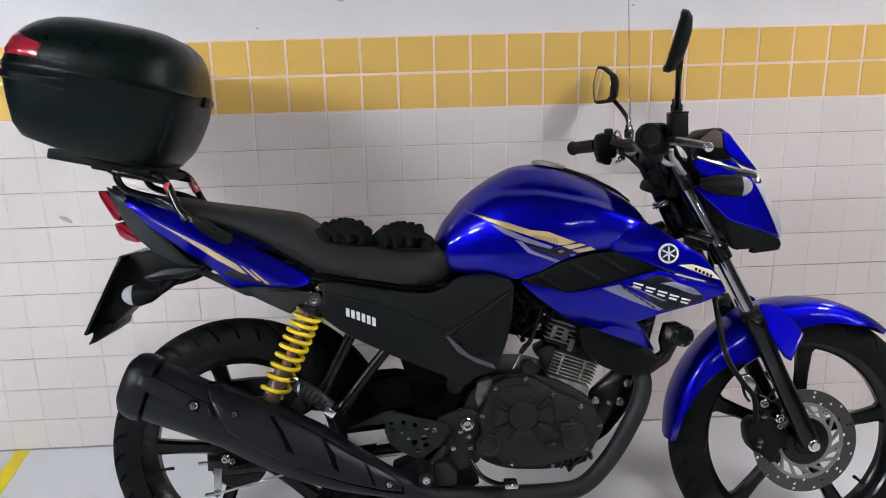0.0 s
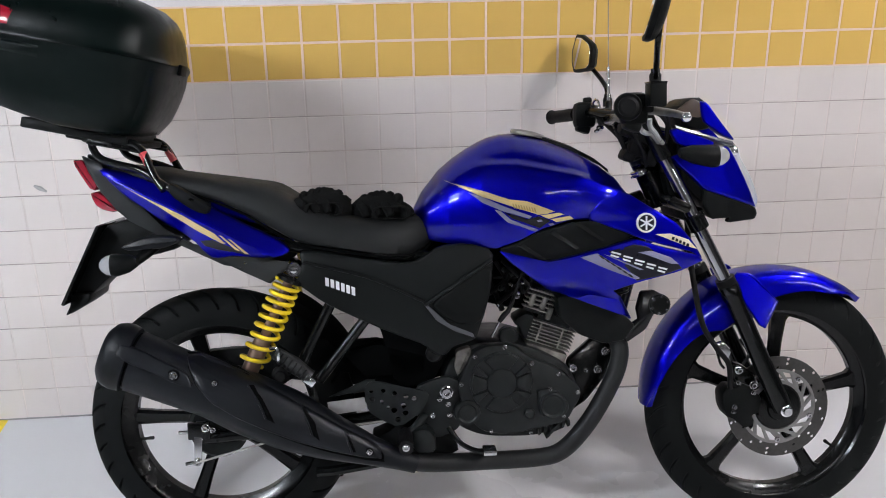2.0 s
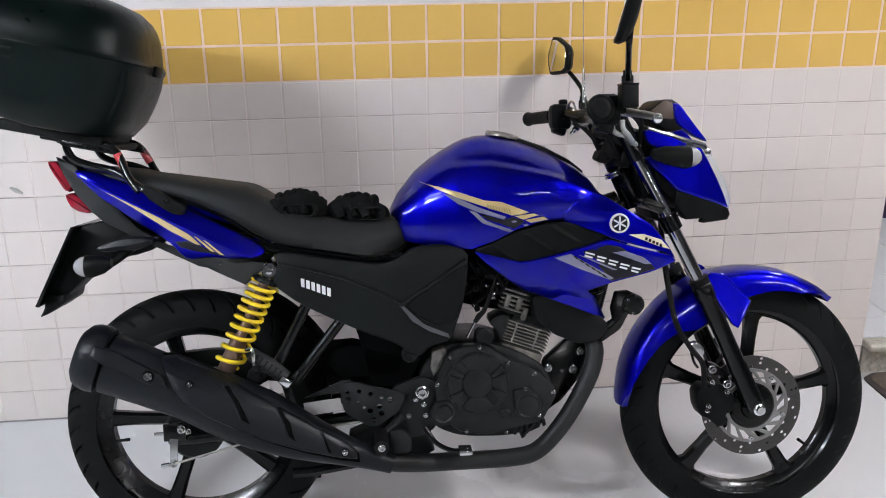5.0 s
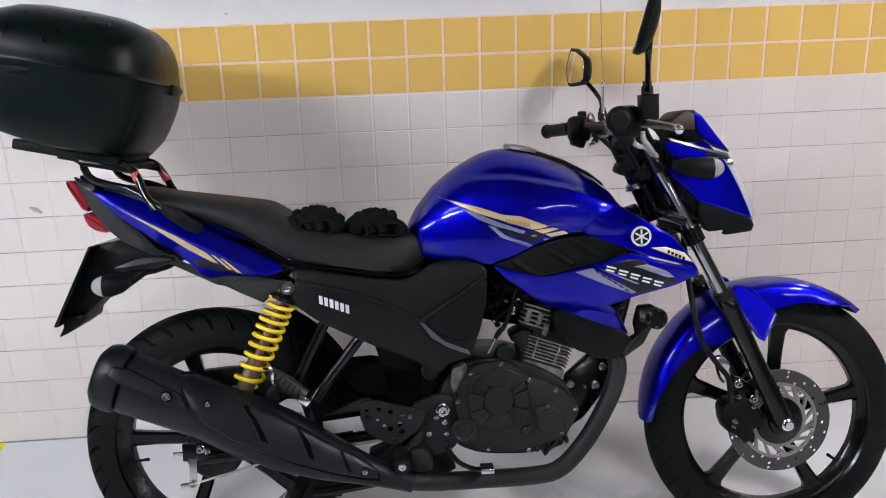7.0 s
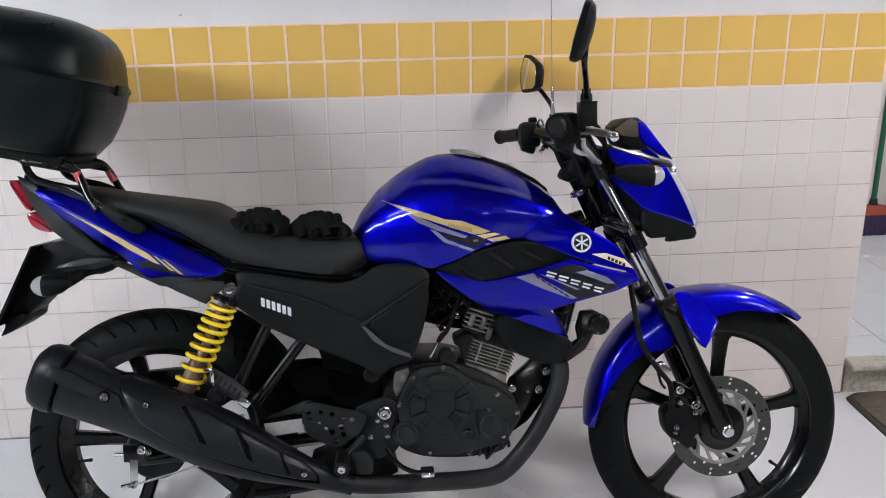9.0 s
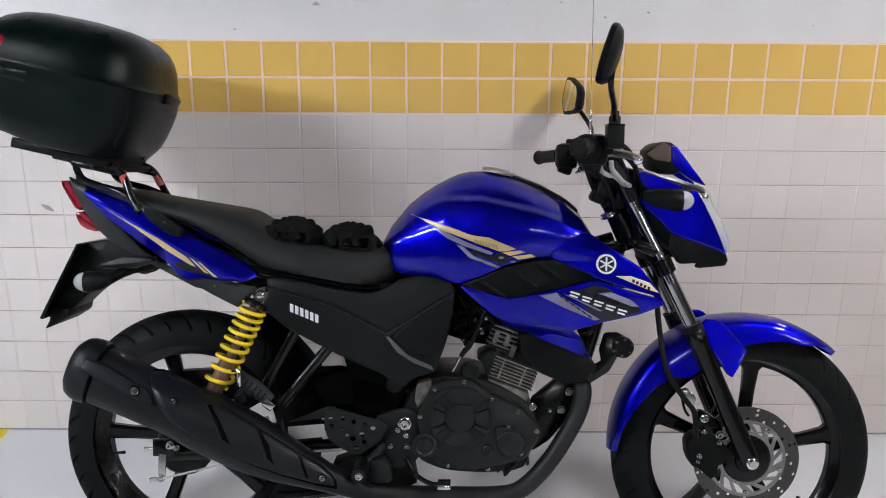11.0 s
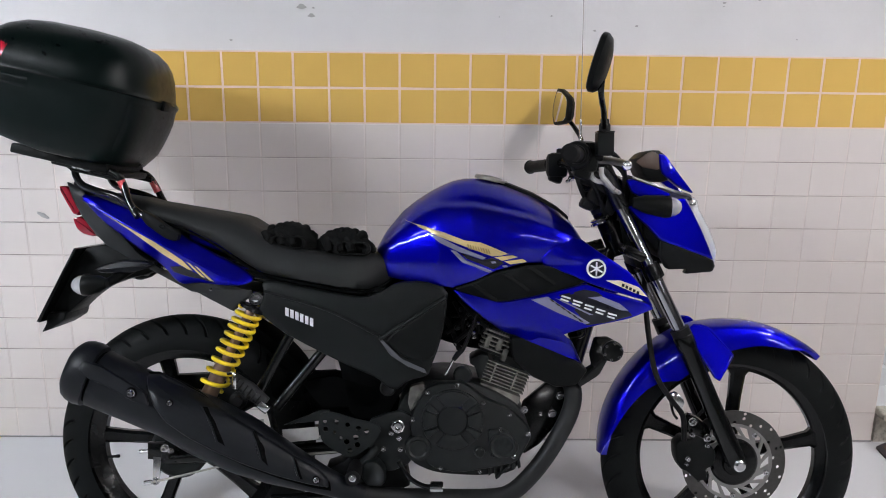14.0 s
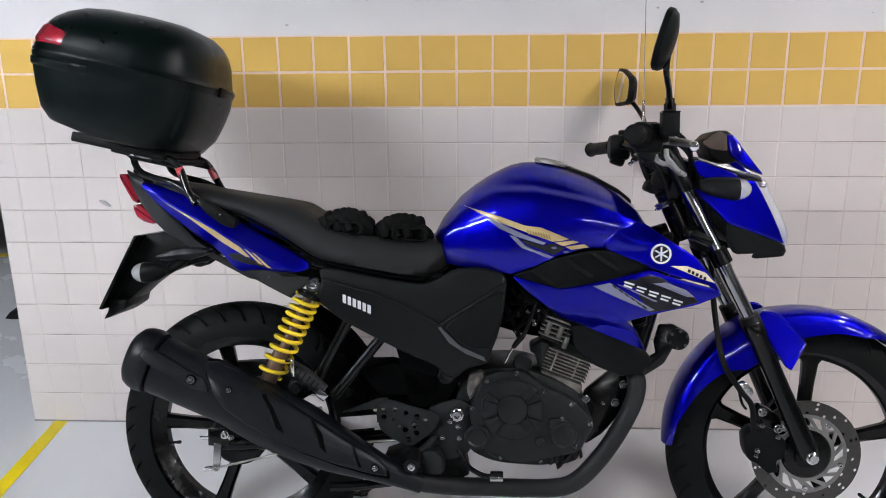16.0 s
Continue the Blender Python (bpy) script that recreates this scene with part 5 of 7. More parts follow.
# near-black band laid on the muffler, painting the shaded gap round the shield
bm = B()
decal(bm, [(-0.51 + (x + 0.51) * 1.025, 0.405 + (z - 0.405) * 1.05 - 0.002) for x, z in outer], (-0.52, 0.405), lambda x, z: muffler_lat(x, z) + 0.0012)
part("shield_gap_shade", bm, VOID, muf, "near-black band for the shaded gap round the heat shield")


def shield_lat(x, z):
    """The shield stands proudest along a ridge behind its broad front bevel."""
    return muffler_lat(x, z) + 0.009 + 0.007 * min(1.0, max(0.0, (x + 0.705) / 0.03)) * min(1.0, max(0.0, (-0.45 - x) / 0.15))


bm = B()
panel(bm, outer, (-0.52, 0.405), shield_lat, thick=0.012, edge=0.008, rounds=1, fac=0.1)
shield = part("heat_shield", bm, MATTEPIPE, muf, "black slotted heat shield")
# slots are flat near-black decals; their dark inside is only colour
for o in ([(-0.5824, 0.4615), (-0.5736, 0.4602), (-0.5545, 0.432), (-0.5392, 0.3992), (-0.532, 0.3807), (-0.5465, 0.3901), (-0.5591, 0.4237)], [(-0.4776, 0.4075), (-0.471, 0.4061), (-0.4503, 0.3732), (-0.4423, 0.3347), (-0.4546, 0.3468), (-0.4629, 0.3748)], [(-0.3894, 0.3484), (-0.3836, 0.3444), (-0.3747, 0.3203), (-0.3683, 0.3024), (-0.3742, 0.303), (-0.3806, 0.3222)]):
    bm = B()
    c = (sum(p[0] for p in o) / len(o), sum(p[1] for p in o) / len(o))
    decal(bm, o, c, shield_lat)
    part("slot", bm, VOID, shield, "black slot")
    # pressed lip on the slot's front edge
    bm = B()
    tube(bm, [S(x - 0.003, shield_lat(x, z) + 0.0006, z + 0.001) for x, z in (o[0], o[-1], o[-2])], 0.0022, 8)
    part("slot_lip", bm, MATTEPIPE, shield)
strap = [(-0.8409, 0.5612), (-0.8028, 0.548), (-0.7603, 0.5232), (-0.705, 0.4923), (-0.695, 0.4632), (-0.7273, 0.4727), (-0.7824, 0.5048), (-0.8212, 0.5207), (-0.8463, 0.5392)]
bm = B()
panel(bm, strap, (-0.772, 0.512), lambda x, z: muffler_lat(x, z) + 0.0085, thick=0.006, edge=0.004, rounds=1, fac=0.12)
part("strap", bm, MATTEPIPE, muf, "raised strap from the end cap to the shield")
for x, z, r in ((-0.7331, 0.4917, 0.0085), (-0.6503, 0.4719, 0.0052), (-0.340, 0.300, 0.0062)):
    y = (shield_lat(x, z) if x > -0.70 else muffler_lat(x, z) + 0.0075)
    # near-black disc: the shade of the bolt's recess put into colour
    bm = B()
    lathe(bm, S(x, y, z), (0, -1, 0.1), [(0, r * 1.5), (0.0012, r * 1.45), (0.0014, r * 0.5)], 16)
    part("recess_shade", bm, VOID, muf)
    bm = B()
    bolt(bm, S(x, y, z), r, 0.009)
    part("bolt", bm, STEEL, muf)

bm = B()
prism(bm, chaikin([(-0.80, 0.458), (-0.755, 0.4635), (-0.655, 0.4705), (-0.52, 0.462), (-0.40, 0.44), (-0.30, 0.425), (-0.24, 0.40), (-0.26, 0.345), (-0.40, 0.37), (-0.60, 0.395), (-0.74, 0.40), (-0.80, 0.43)], 1, 0.12), -0.088, -0.062, 0.003)
part("chain_guard", bm, PLASTIC, bike, "black chain guard")
# swingarm, chain side, axle adjuster, brake rod
for side in (1, -1):
    bm = B()
    tube(bm, [S(-0.19, side * 0.085, 0.350), S(-0.40, side * 0.085, 0.325), S(-0.66, side * 0.085, 0.306), S(-0.715, side * 0.085, 0.304)], [0.016, 0.0145, 0.016, 0.016], 12, flat=1.0)
    sa = part("swingarm", bm, GLOSSBLACK, bike, "black swingarm")
    bm = B()
    box(bm, S(-0.722, side * 0.098, 0.324), (0.048, 0.014, 0.040), bevel=0.003)
    adj = part("chain_adjuster", bm, GLOSSBLACK, sa, "black axle adjuster")
    bm = B()
    bolt(bm, S(-0.705, side * 0.105, 0.332), 0.009, 0.012, (0, -side, 0))
    part("axle_nut", bm, CHROME, adj)
    bm = B()
    bolt(bm, S(-0.690, side * 0.105, 0.326), 0.006, 0.010, (0, -side, 0))
    part("bolt", bm, STEEL, adj)
    bm = B()
    tube(bm, [S(-0.74, side * 0.10, 0.322), S(-0.766, side * 0.10, 0.321)], 0.0045, 8, 1)
    part("adjuster_screw", bm, STEEL, adj)
bm = B()
lathe(bm, S(RWX, 0.075, RWZ), (0, 1, 0), [(0, 0.060), (0.01, 0.068), (0.05, 0.068), (0.055, 0.03)], 28)
drum = part("brake_drum", bm, CASE, rw, "black rear drum brake")
bm = B()
prism(bm, [(-0.732, 0.312), (-0.714, 0.310), (-0.719, 0.250), (-0.735, 0.250)], 0.100, 0.106, 0.001)
bolt(bm, S(-0.727, 0.104, 0.253), 0.0085, 0.010)
part("brake_arm", bm, STEEL, drum, "bright brake lever arm")
bm = B()
tube(bm, [S(-0.735, 0.11, 0.252), S(-0.663, 0.11, 0.270), S(-0.55, 0.11, 0.298), S(-0.42, 0.105, 0.318), S(-0.25, 0.11, 0.335)], 0.0026, 8)
part("brake_rod", bm, ALLOY, bike, "steel rear brake rod")
bm = B()
tube(bm, [S(-0.752, 0.11, 0.250), S(-0.735, 0.11, 0.253)], 0.006, 8, 1)
part("brake_rod_nut", bm, CHROME, bike)

# pale flat panels added at the swingarm, in the tone of the floor
bm = B()
prism(bm, [(-0.432, 0.383), (-0.350, 0.391), (-0.347, 0.362), (-0.429, 0.353)], 0.119, 0.123, 0.001)
part("swingarm_pale_panel", bm, PALEGREY, bike, "pale floor-toned panel added at the swingarm")
bm = B()
prism(bm, [(-0.516, 0.393), (-0.479, 0.402), (-0.476, 0.378)], 0.098, 0.102, 0.001)
part("swingarm_pale_triangle", bm, PALEGREY, bike, "pale floor-toned triangle added at the swingarm")

# rear shocks
for side in (1, -1):
    top, low = S(-0.491, side * 0.118, 0.683), S(-0.614, side * 0.125, 0.430)
    d = (low - top).normalized()
    bm = B()
    tube(bm, [top + d * 0.02, top + d * 0.16, top + d * 0.162, low - d * 0.02], [0.011, 0.011, 0.019, 0.019], 16, 1)
    sh = part("rear_shock", bm, BRONZE, bike, "rear shock with a yellow spring")
    s1 = d.orthogonal().normalized()
    s2 = d.cross(s1)
    pts, turns, N = [], 9.5, 190
    for k in range(N + 1):
        u = k / N
        a = 2 * math.pi * turns * (u if u < 0 else (0.62 * u + 0.38 * (1 - (1 - u) ** 2)))
        r = 0.0265 + 0.002 * min(1, u * 3)
        pts.append(top + d * (0.028 + 0.205 * u) + (s1 * math.cos(a) + s2 * math.sin(a)) * r)
    bm = B()
    tube(bm, pts, 0.0048, 8, 1)
    part("spring", bm, SPRING, sh, "yellow coil spring", 60)
    bm = B()
    lathe(bm, top, (0, -side, 0), [(-0.012, 0.0165), (0.006, 0.0165), (0.008, 0.0145), (0.008, 0.0115), (0.003, 0.0105), (0.003, 0.0080), (0.012, 0.0072), (0.013, 0.003)], 18)
    part("shock_eye", bm, CHROME, sh, "bright upper shock bolt")
    bm = B()
    lathe(bm, top + d * 0.017, d, [(0, 0.014), (0.003, 0.028), (0.010, 0.030), (0.012, 0.02)], 20)
    part("spring_seat", bm, GLOSSBLACK, sh)
    bm = B()
    lathe(bm, low - d * 0.035, d, [(0, 0.03), (0.006, 0.032), (0.012, 0.018), (0.035, 0.014)], 20)
    part("lower_seat", bm, STEEL, sh)

# passenger foot rest, folded
bm = B()
tube(bm, [S(-0.536, 0.150, 0.508), S(-0.500, 0.155, 0.482), S(-0.462, 0.158, 0.453)], [0.014, 0.019, 0.015], 10, 1)
peg = part("passenger_footrest", bm, TRIMGREY, bike, "folded passenger footrest with steel ends")
bm = B()
tube(bm, [S(-0.545, 0.162, 0.520), S(-0.530, 0.172, 0.522), S(-0.528, 0.174, 0.505), S(-0.529, 0.170, 0.488)], 0.0042, 8)
part("footrest_clip", bm, CHROME, peg, "bright spring clip")
bm = B()
box(bm, S(-0.464, 0.172, 0.448), (0.026, 0.012, 0.020), Matrix.Rotation(radians(40), 4, "Y"), 0.003)
part("footrest_plate", bm, CHROME, peg, "bright end plate")
for k in range(6):
    bm = B()
    u = 0.15 + 0.13 * k
    p0 = S(-0.536 + 0.074 * u, 0.150 + 0.008 * u + 0.017, 0.508 - 0.055 * u)
    box(bm, p0, (0.0035, 0.006, 0.026), Matrix.Rotation(radians(37), 4, "Y"))
    part("rubber_rib", bm, GRIP, peg)
bm = B()
lathe(bm, S(-0.53, 0.12, 0.452), (0, -1, 0), [(0, 0.02), (0.015, 0.02), (0.017, 0.012), (0.024, 0.011)], 14)
part("footrest_pivot", bm, GRIP, peg)
# rider footrest with heel plate and brake pedal
bm = B()
hp = chaikin([(-0.345, 0.425, 0), (-0.315, 0.426, 0), (-0.27, 0.412, 0), (-0.215, 0.400, 0), (-0.205, 0.386, 0), (-0.225, 0.352, 0), (-0.275, 0.318, 0), (-0.318, 0.340, 0), (-0.342, 0.358, 0), (-0.35, 0.395, 0)], 1)
loops = [[(p.x, p.y) for p in hp]]
for x, z, r in ((-0.333, 0.386, 0.0065), (-0.335, 0.404, 0.005), (-0.308, 0.404, 0.005), (-0.283, 0.397, 0.0055), (-0.258, 0.389, 0.006), (-0.240, 0.383, 0.006), (-0.312, 0.380, 0.004), (-0.298, 0.366, 0.004), (-0.264, 0.368, 0.0065), (-0.285, 0.358, 0.0068), (-0.260, 0.351, 0.0065), (-0.277, 0.337, 0.006)):
    loops.append([(x + r * math.cos(2 * math.pi * k / 12), z + r * math.sin(2 * math.pi * k / 12)) for k in range(12)])
edges = []
for lp in loops:
    vs = [bm.verts.new(S(x, 0.118, z)) for x, z in lp]
    edges += [bm.edges.new((vs[i], vs[(i + 1) % len(vs)])) for i in range(len(vs))]
bmesh.ops.triangle_fill(bm, edges=edges, use_beauty=True)
ext = bmesh.ops.extrude_face_region(bm, geom=list(bm.faces))
bmesh.ops.translate(bm, verts=[v for v in ext["geom"] if isinstance(v, bmesh.types.BMVert)], vec=S(0, 0.006, 0))
part("heel_guard", bm, CASE, bike, "black drilled heel guard", 30)
bm = B()
tube(bm, [S(-0.215, 0.108, 0.340), S(-0.232, 0.118, 0.322), S(-0.248, 0.128, 0.310), S(-0.262, 0.14, 0.305)], [0.011, 0.011, 0.011, 0.011], 12)
pb = part("footrest_bracket", bm, CASE, bike, "black footrest bracket")
bm = B()
prism(bm, chaikin([(-0.235, 0.405), (-0.205, 0.418), (-0.165, 0.428), (-0.135, 0.415), (-0.125, 0.36), (-0.14, 0.305), (-0.185, 0.285), (-0.225, 0.30), (-0.235, 0.345)], 1, 0.12), 0.096, 0.112, 0.004)
part("bracket_plate", bm, CASE, pb, "black cast bracket plate")
bm = B()
prism(bm, [(-0.430, 0.392), (-0.345, 0.428), (-0.325, 0.428), (-0.33, 0.405)], 0.108, 0.114, 0.0015)
part("bracket_stay", bm, CASE, pb)
bm = B()
bolt(bm, S(-0.168, 0.128, 0.397), 0.0145, 0.014)
part("pivot_bolt", bm, CHROME, pb, "large bright pivot bolt")
bm = B()
tube(bm, [S(-0.262, 0.13, 0.305), S(-0.262, 0.21, 0.302)], [0.016, 0.0165], 12, 1)
rp = part("footrest", bm, GRIP, pb, "rubber rider footrest")
bm = B()
bolt(bm, S(-0.262, 0.21, 0.302), 0.008, 0.004)
part("footrest_end", bm, STEEL, rp)
for x, z in ((-0.183, 0.382), (-0.20, 0.345), (-0.162, 0.345), (-0.165, 0.37)):
    bm = B()
    bolt(bm, S(x, 0.132, z), 0.0055, 0.007)
    part("bolt", bm, STEEL, pb)
bm = B()
prism(bm, chaikin([(-0.245, 0.318), (-0.215, 0.322), (-0.195, 0.30), (-0.195, 0.265), (-0.235, 0.262), (-0.25, 0.285)], 1), 0.10, 0.15, 0.008)
part("stand_bracket", bm, CASE, bike)
bm = B()
tube(bm, [S(-0.165, 0.125, 0.315), S(-0.14, 0.14, 0.282), S(-0.105, 0.155, 0.268), S(-0.075, 0.16, 0.270)], [0.006, 0.0055, 0.0055, 0.007], 10)
pedal = part("brake_pedal", bm, GLOSSBLACK, bike, "black brake pedal with a steel tip")
bm = B()
box(bm, S(-0.078, 0.162, 0.270), (0.03, 0.04, 0.012), bevel=0.003)
part("pedal_tip", bm, STEEL, pedal)
bm = B()
prism(bm, chaikin([(-0.341, 0.285), (-0.300, 0.300), (-0.265, 0.329), (-0.20, 0.318), (-0.150, 0.290), (-0.140, 0.240), (-0.251, 0.232), (-0.320, 0.245)], 1, 0.15), 0.02, 0.095, 0.006)
part("stand_pivot", bm, PLASTIC, bike, "black stand pivot casting")
for k in range(8):
    bm = B()
    u = k / 7
    box(bm, S(0.108 - 0.046 * u, 0.085, 0.328 - 0.052 * u), (0.005, 0.05, 0.012), Matrix.Rotation(radians(50), 4, "Y"), 0.001)
    part("sump_fin", bm, CASE, eng)
bm = B()
tube(bm, [S(-0.24, -0.12, 0.28), S(-0.36, -0.20, 0.15), S(-0.45, -0.262, 0.063)], 0.010, 10, 1)
box(bm, S(-0.455, -0.264, 0.063), (0.05, 0.03, 0.006), bevel=0.002)
part("side_stand", bm, GLOSSBLACK, bike, "black side stand, folded out")
bm = B()
tube(bm, [S(-0.16, 0.06, 0.24), S(-0.40, 0.05, 0.20), S(-0.47, 0.05, 0.195)], 0.012, 8)
part("centre_stand", bm, GLOSSBLACK, bike, "black centre stand folded up")

# headlamp unit and instrument cowl


def head_lat(x, z):
    return 0.098 - 0.30 * max(0, x - 0.46) - 0.12 * max(0, 0.80 - z) - 0.25 * max(0, z - 0.93)


for side in (1, -1):
    bm = B()
    panel(bm, [(0.338, 0.900), (0.37, 0.912), (0.42, 0.918), (0.466, 0.922), (0.486, 0.893), (0.510, 0.850), (0.529, 0.812), (0.543, 0.780), (0.50, 0.795), (0.44, 0.816), (0.412, 0.826), (0.385, 0.855), (0.355, 0.88)], (0.45, 0.865), head_lat, side=side, thick=0.02, rounds=1, fac=0.1)
    part("headlamp_cowl", bm, BLUE, bike, "blue headlamp cowl").location.x = 0.009
    bm = B()
    panel(bm, [(0.338, 0.960), (0.350, 0.964), (0.403, 0.946), (0.440, 0.930), (0.430, 0.919), (0.385, 0.917), (0.352, 0.932)], (0.385, 0.937), lambda x, z: 0.112 - 0.15 * max(0, x - 0.43) + 0.25 * min(0, z - 0.925), side=side, thick=0.012, edge=0.005, rounds=1, fac=0.1)
    wing = part("cowl_wing", bm, BLUE, bike, "blue upper wing of the headlamp cowl")
    bm = B()
    rings = [[S(x, side * (l + dl), z + dz) for dl, dz in ((-0.05, 0.004), (0.004, 0.001), (0.006, -0.004), (0.0, -0.008), (-0.05, -0.004))] for x, l, z in ((0.350, 0.108, 0.969), (0.40, 0.105, 0.953), (0.45, 0.096, 0.939), (0.488, 0.082, 0.930), (0.497, 0.070, 0.924))]
    ringskin(bm, rings)
    part("wing_edge", bm, SMOKE, wing, "grey upper edge")
    bm = B()
    box(bm, S(0.493, side * 0.070, 0.909), (0.026, 0.016, 0.019), Matrix.Rotation(radians(8), 4, "Y"), 0.005)
    part("position_lamp", bm, CHROME, wing, "bright position lamp")
    bm = B()
    panel(bm, [(0.412, 0.828), (0.45, 0.814), (0.50, 0.796), (0.544, 0.779), (0.550, 0.765), (0.544, 0.752), (0.474, 0.748), (0.480, 0.760), (0.432, 0.758), (0.412, 0.79)], (0.48, 0.78), lambda x, z: head_lat(x, z) - 0.004, side=side, thick=0.02, rounds=1, fac=0.1)
    part("headlamp_chin", bm, PLASTIC, bike, "black lower headlamp cover").location.x = 0.009
bm = B()
rings = []
for z, x, w in ((0.934, 0.495, 0.050), (0.924, 0.518, 0.074), (0.915, 0.526, 0.080), (0.895, 0.530, 0.082), (0.87, 0.544, 0.083), (0.848, 0.556, 0.082), (0.82, 0.568, 0.080), (0.796, 0.575, 0.074), (0.772, 0.574, 0.062), (0.758, 0.562, 0.045)):
    x -= 0.013
    rings.append([S(x - 0.07, w, z), S(x - 0.035, w * 0.98, z), S(x - 0.012, w * 0.80, z), S(x, w * 0.40, z), S(x, -w * 0.40, z), S(x - 0.012, -w * 0.80, z), S(x - 0.035, -w * 0.98, z), S(x - 0.07, -w, z)])
ringskin(bm, rings)
lamp = part("headlamp", bm, HEADGLASS, bike, "clear headlamp with a chrome reflector", 60)
lamp.location.x = 0.009
lamp.visible_shadow = False
bm = B()
rings = []
for z, x, w in ((0.925, 0.492, 0.060), (0.895, 0.506, 0.070), (0.848, 0.530, 0.070), (0.80, 0.548, 0.064), (0.768, 0.548, 0.048)):
    rings.append([S(x - 0.05, w, z), S(x - 0.012, w * 0.95, z), S(x - 0.03, w * 0.5, z), S(x - 0.036, 0, z), S(x - 0.03, -w * 0.5, z), S(x - 0.012, -w * 0.95, z), S(x - 0.05, -w, z)])
ringskin(bm, rings)
part("reflector", bm, CHROME, lamp, "chrome reflector bowl")
bm = B()
prism(bm, chaikin([(0.35, 0.945), (0.42, 0.93), (0.445, 0.90), (0.475, 0.85), (0.49, 0.78), (0.43, 0.775), (0.37, 0.84)], 1), -0.075, 0.075, 0.01)
part("headlamp_shell", bm, PLASTIC, bike).location.x = 0.009
for side in (1, -1):
    bm = B()
    panel(bm, [(0.419, 1.022), (0.434, 1.020), (0.470, 0.974), (0.507, 0.931), (0.470, 0.945), (0.428, 0.975), (0.423, 0.99)], (0.448, 0.98), lambda x, z: 0.070 - 0.2 * max(0, x - 0.45), side=side, thick=0.02, rounds=1, fac=0.12)
    part("meter_cowl", bm, BLUE, bike, "small blue cowl over the instruments")
bm = B()
prism(bm, chaikin([(0.372, 1.008), (0.395, 1.030), (0.428, 1.030), (0.470, 0.975), (0.43, 0.955), (0.39, 0.965)], 1), -0.066, 0.066, 0.008)
meter = part("instrument_pod", bm, PLASTIC, bike, "black instrument pod")
bm = B()
prism(bm, chaikin([(0.368, 1.003), (0.392, 1.022), (0.404, 1.028), (0.420, 1.020), (0.422, 0.985), (0.385, 0.990)], 1, 0.1), 0.060, 0.0675, 0.001)
part("pod_side", bm, BROWNDASH, meter, "brownish inside face")

# handlebar and controls
bm = B()
bar = [S(0.175, 0.375, 1.008), S(0.212, 0.24, 1.010), S(0.245, 0.17, 1.005), S(0.285, 0.085, 0.992), S(0.292, 0.0, 0.992), S(0.285, -0.085, 0.992), S(0.245, -0.17, 1.005), S(0.222, -0.24, 1.006), S(0.17, -0.375, 0.998)]
tube(bm, bar, 0.011, 12)
hb = part("handlebar", bm, GLOSSBLACK, bike, "black handlebar")
for side in (1, -1):
    a, b = (S(0.173, 0.385, 1.008), S(0.204, 0.262, 1.011)) if side == 1 else (S(0.166, -0.385, 0.998), S(0.212, -0.270, 1.003))
    bm = B()
    tube(bm, [a, a.lerp(b, 0.04), a.lerp(b, 0.06), a.lerp(b, 0.97), b], [0.014, 0.0195, 0.0165, 0.0165, 0.019], 16, 1)
    part("grip", bm, GRIP, hb, "ribbed black rubber grip")
    c = S(0.224, side * 0.232, 1.006 if side == 1 else 1.000)
    bm = B()
    box(bm, c, (0.056, 0.046, 0.066), bevel=0.014)
    box(bm, c + S(-0.004, 0, -0.034), (0.036, 0.036, 0.022), Matrix.Rotation(radians(20), 4, "Y"), 0.007)
    box(bm, c + S(0.026, side * 0.004, 0.008), (0.024, 0.034, 0.034), bevel=0.006)
    if side == -1:
        box(bm, c + S(0.010, -0.008, 0.036), (0.022, 0.018, 0.018), bevel=0.005)
        box(bm, c + S(0.042, 0.05, -0.006), (0.034, 0.05, 0.044), bevel=0.010)
    part("switch_box", bm, PLASTIC, hb, "black switch housing")
    bm = B()
    tube(bm, [S(0.245, side * 0.22, 1.002), S(0.276, side * 0.235, 1.000), S(0.292, side * 0.30, 0.993), S(0.289, side * 0.355, 0.988), S(0.285, side * 0.372, 0.986)], [0.008, 0.0085, 0.0075, 0.006, 0.008], 10)
    lev = part("lever", bm, ALLOY, hb, "alloy hand lever with a ball end")
    bm = B()
    lathe(bm, S(0.285, side * 0.370, 0.986), (0, -side, 0), [(0, 0.004), (0.003, 0.0085), (0.008, 0.0102), (0.013, 0.0085), (0.017, 0.003)], 16)
    part("lever_ball", bm, CHROME, lev)
for x, z, r in ((0.249, 1.014, 0.0075), (0.259, 0.966, 0.0085), (0.250, 0.958, 0.005)):
    bm = B()
    lathe(bm, S(x, -0.215, z), (0.3, -1, 0.3), [(0, r), (0.006, r), (0.009, r * 0.8), (0.014, r * 0.75), (0.016, r * 0.3)], 12)
    part("pivot_screw", bm, CHROME, hb)
# throttle drum, brake reservoir
bm = B()
lathe(bm, S(0.210, 0.240, 1.010), (-0.25, -1, 0), [(0, 0.024), (0.004, 0.0285), (0.024, 0.0285), (0.028, 0.026), (0.029, 0.020), (0.034, 0.019), (0.036, 0.015)], 28)
part("throttle_housing", bm, PLASTIC, hb, "round black throttle housing")
bm = B()
box(bm, S(0.259, 0.270, 1.032), (0.034, 0.040, 0.046), bevel=0.003)
res = part("brake_reservoir", bm, PLASTIC, hb, "square black brake fluid reservoir")
bm = B()
box(bm, S(0.259, 0.270, 1.056), (0.0345, 0.041, 0.004), bevel=0.001)
part("reservoir_lid", bm, GLOSSBLACK, res)
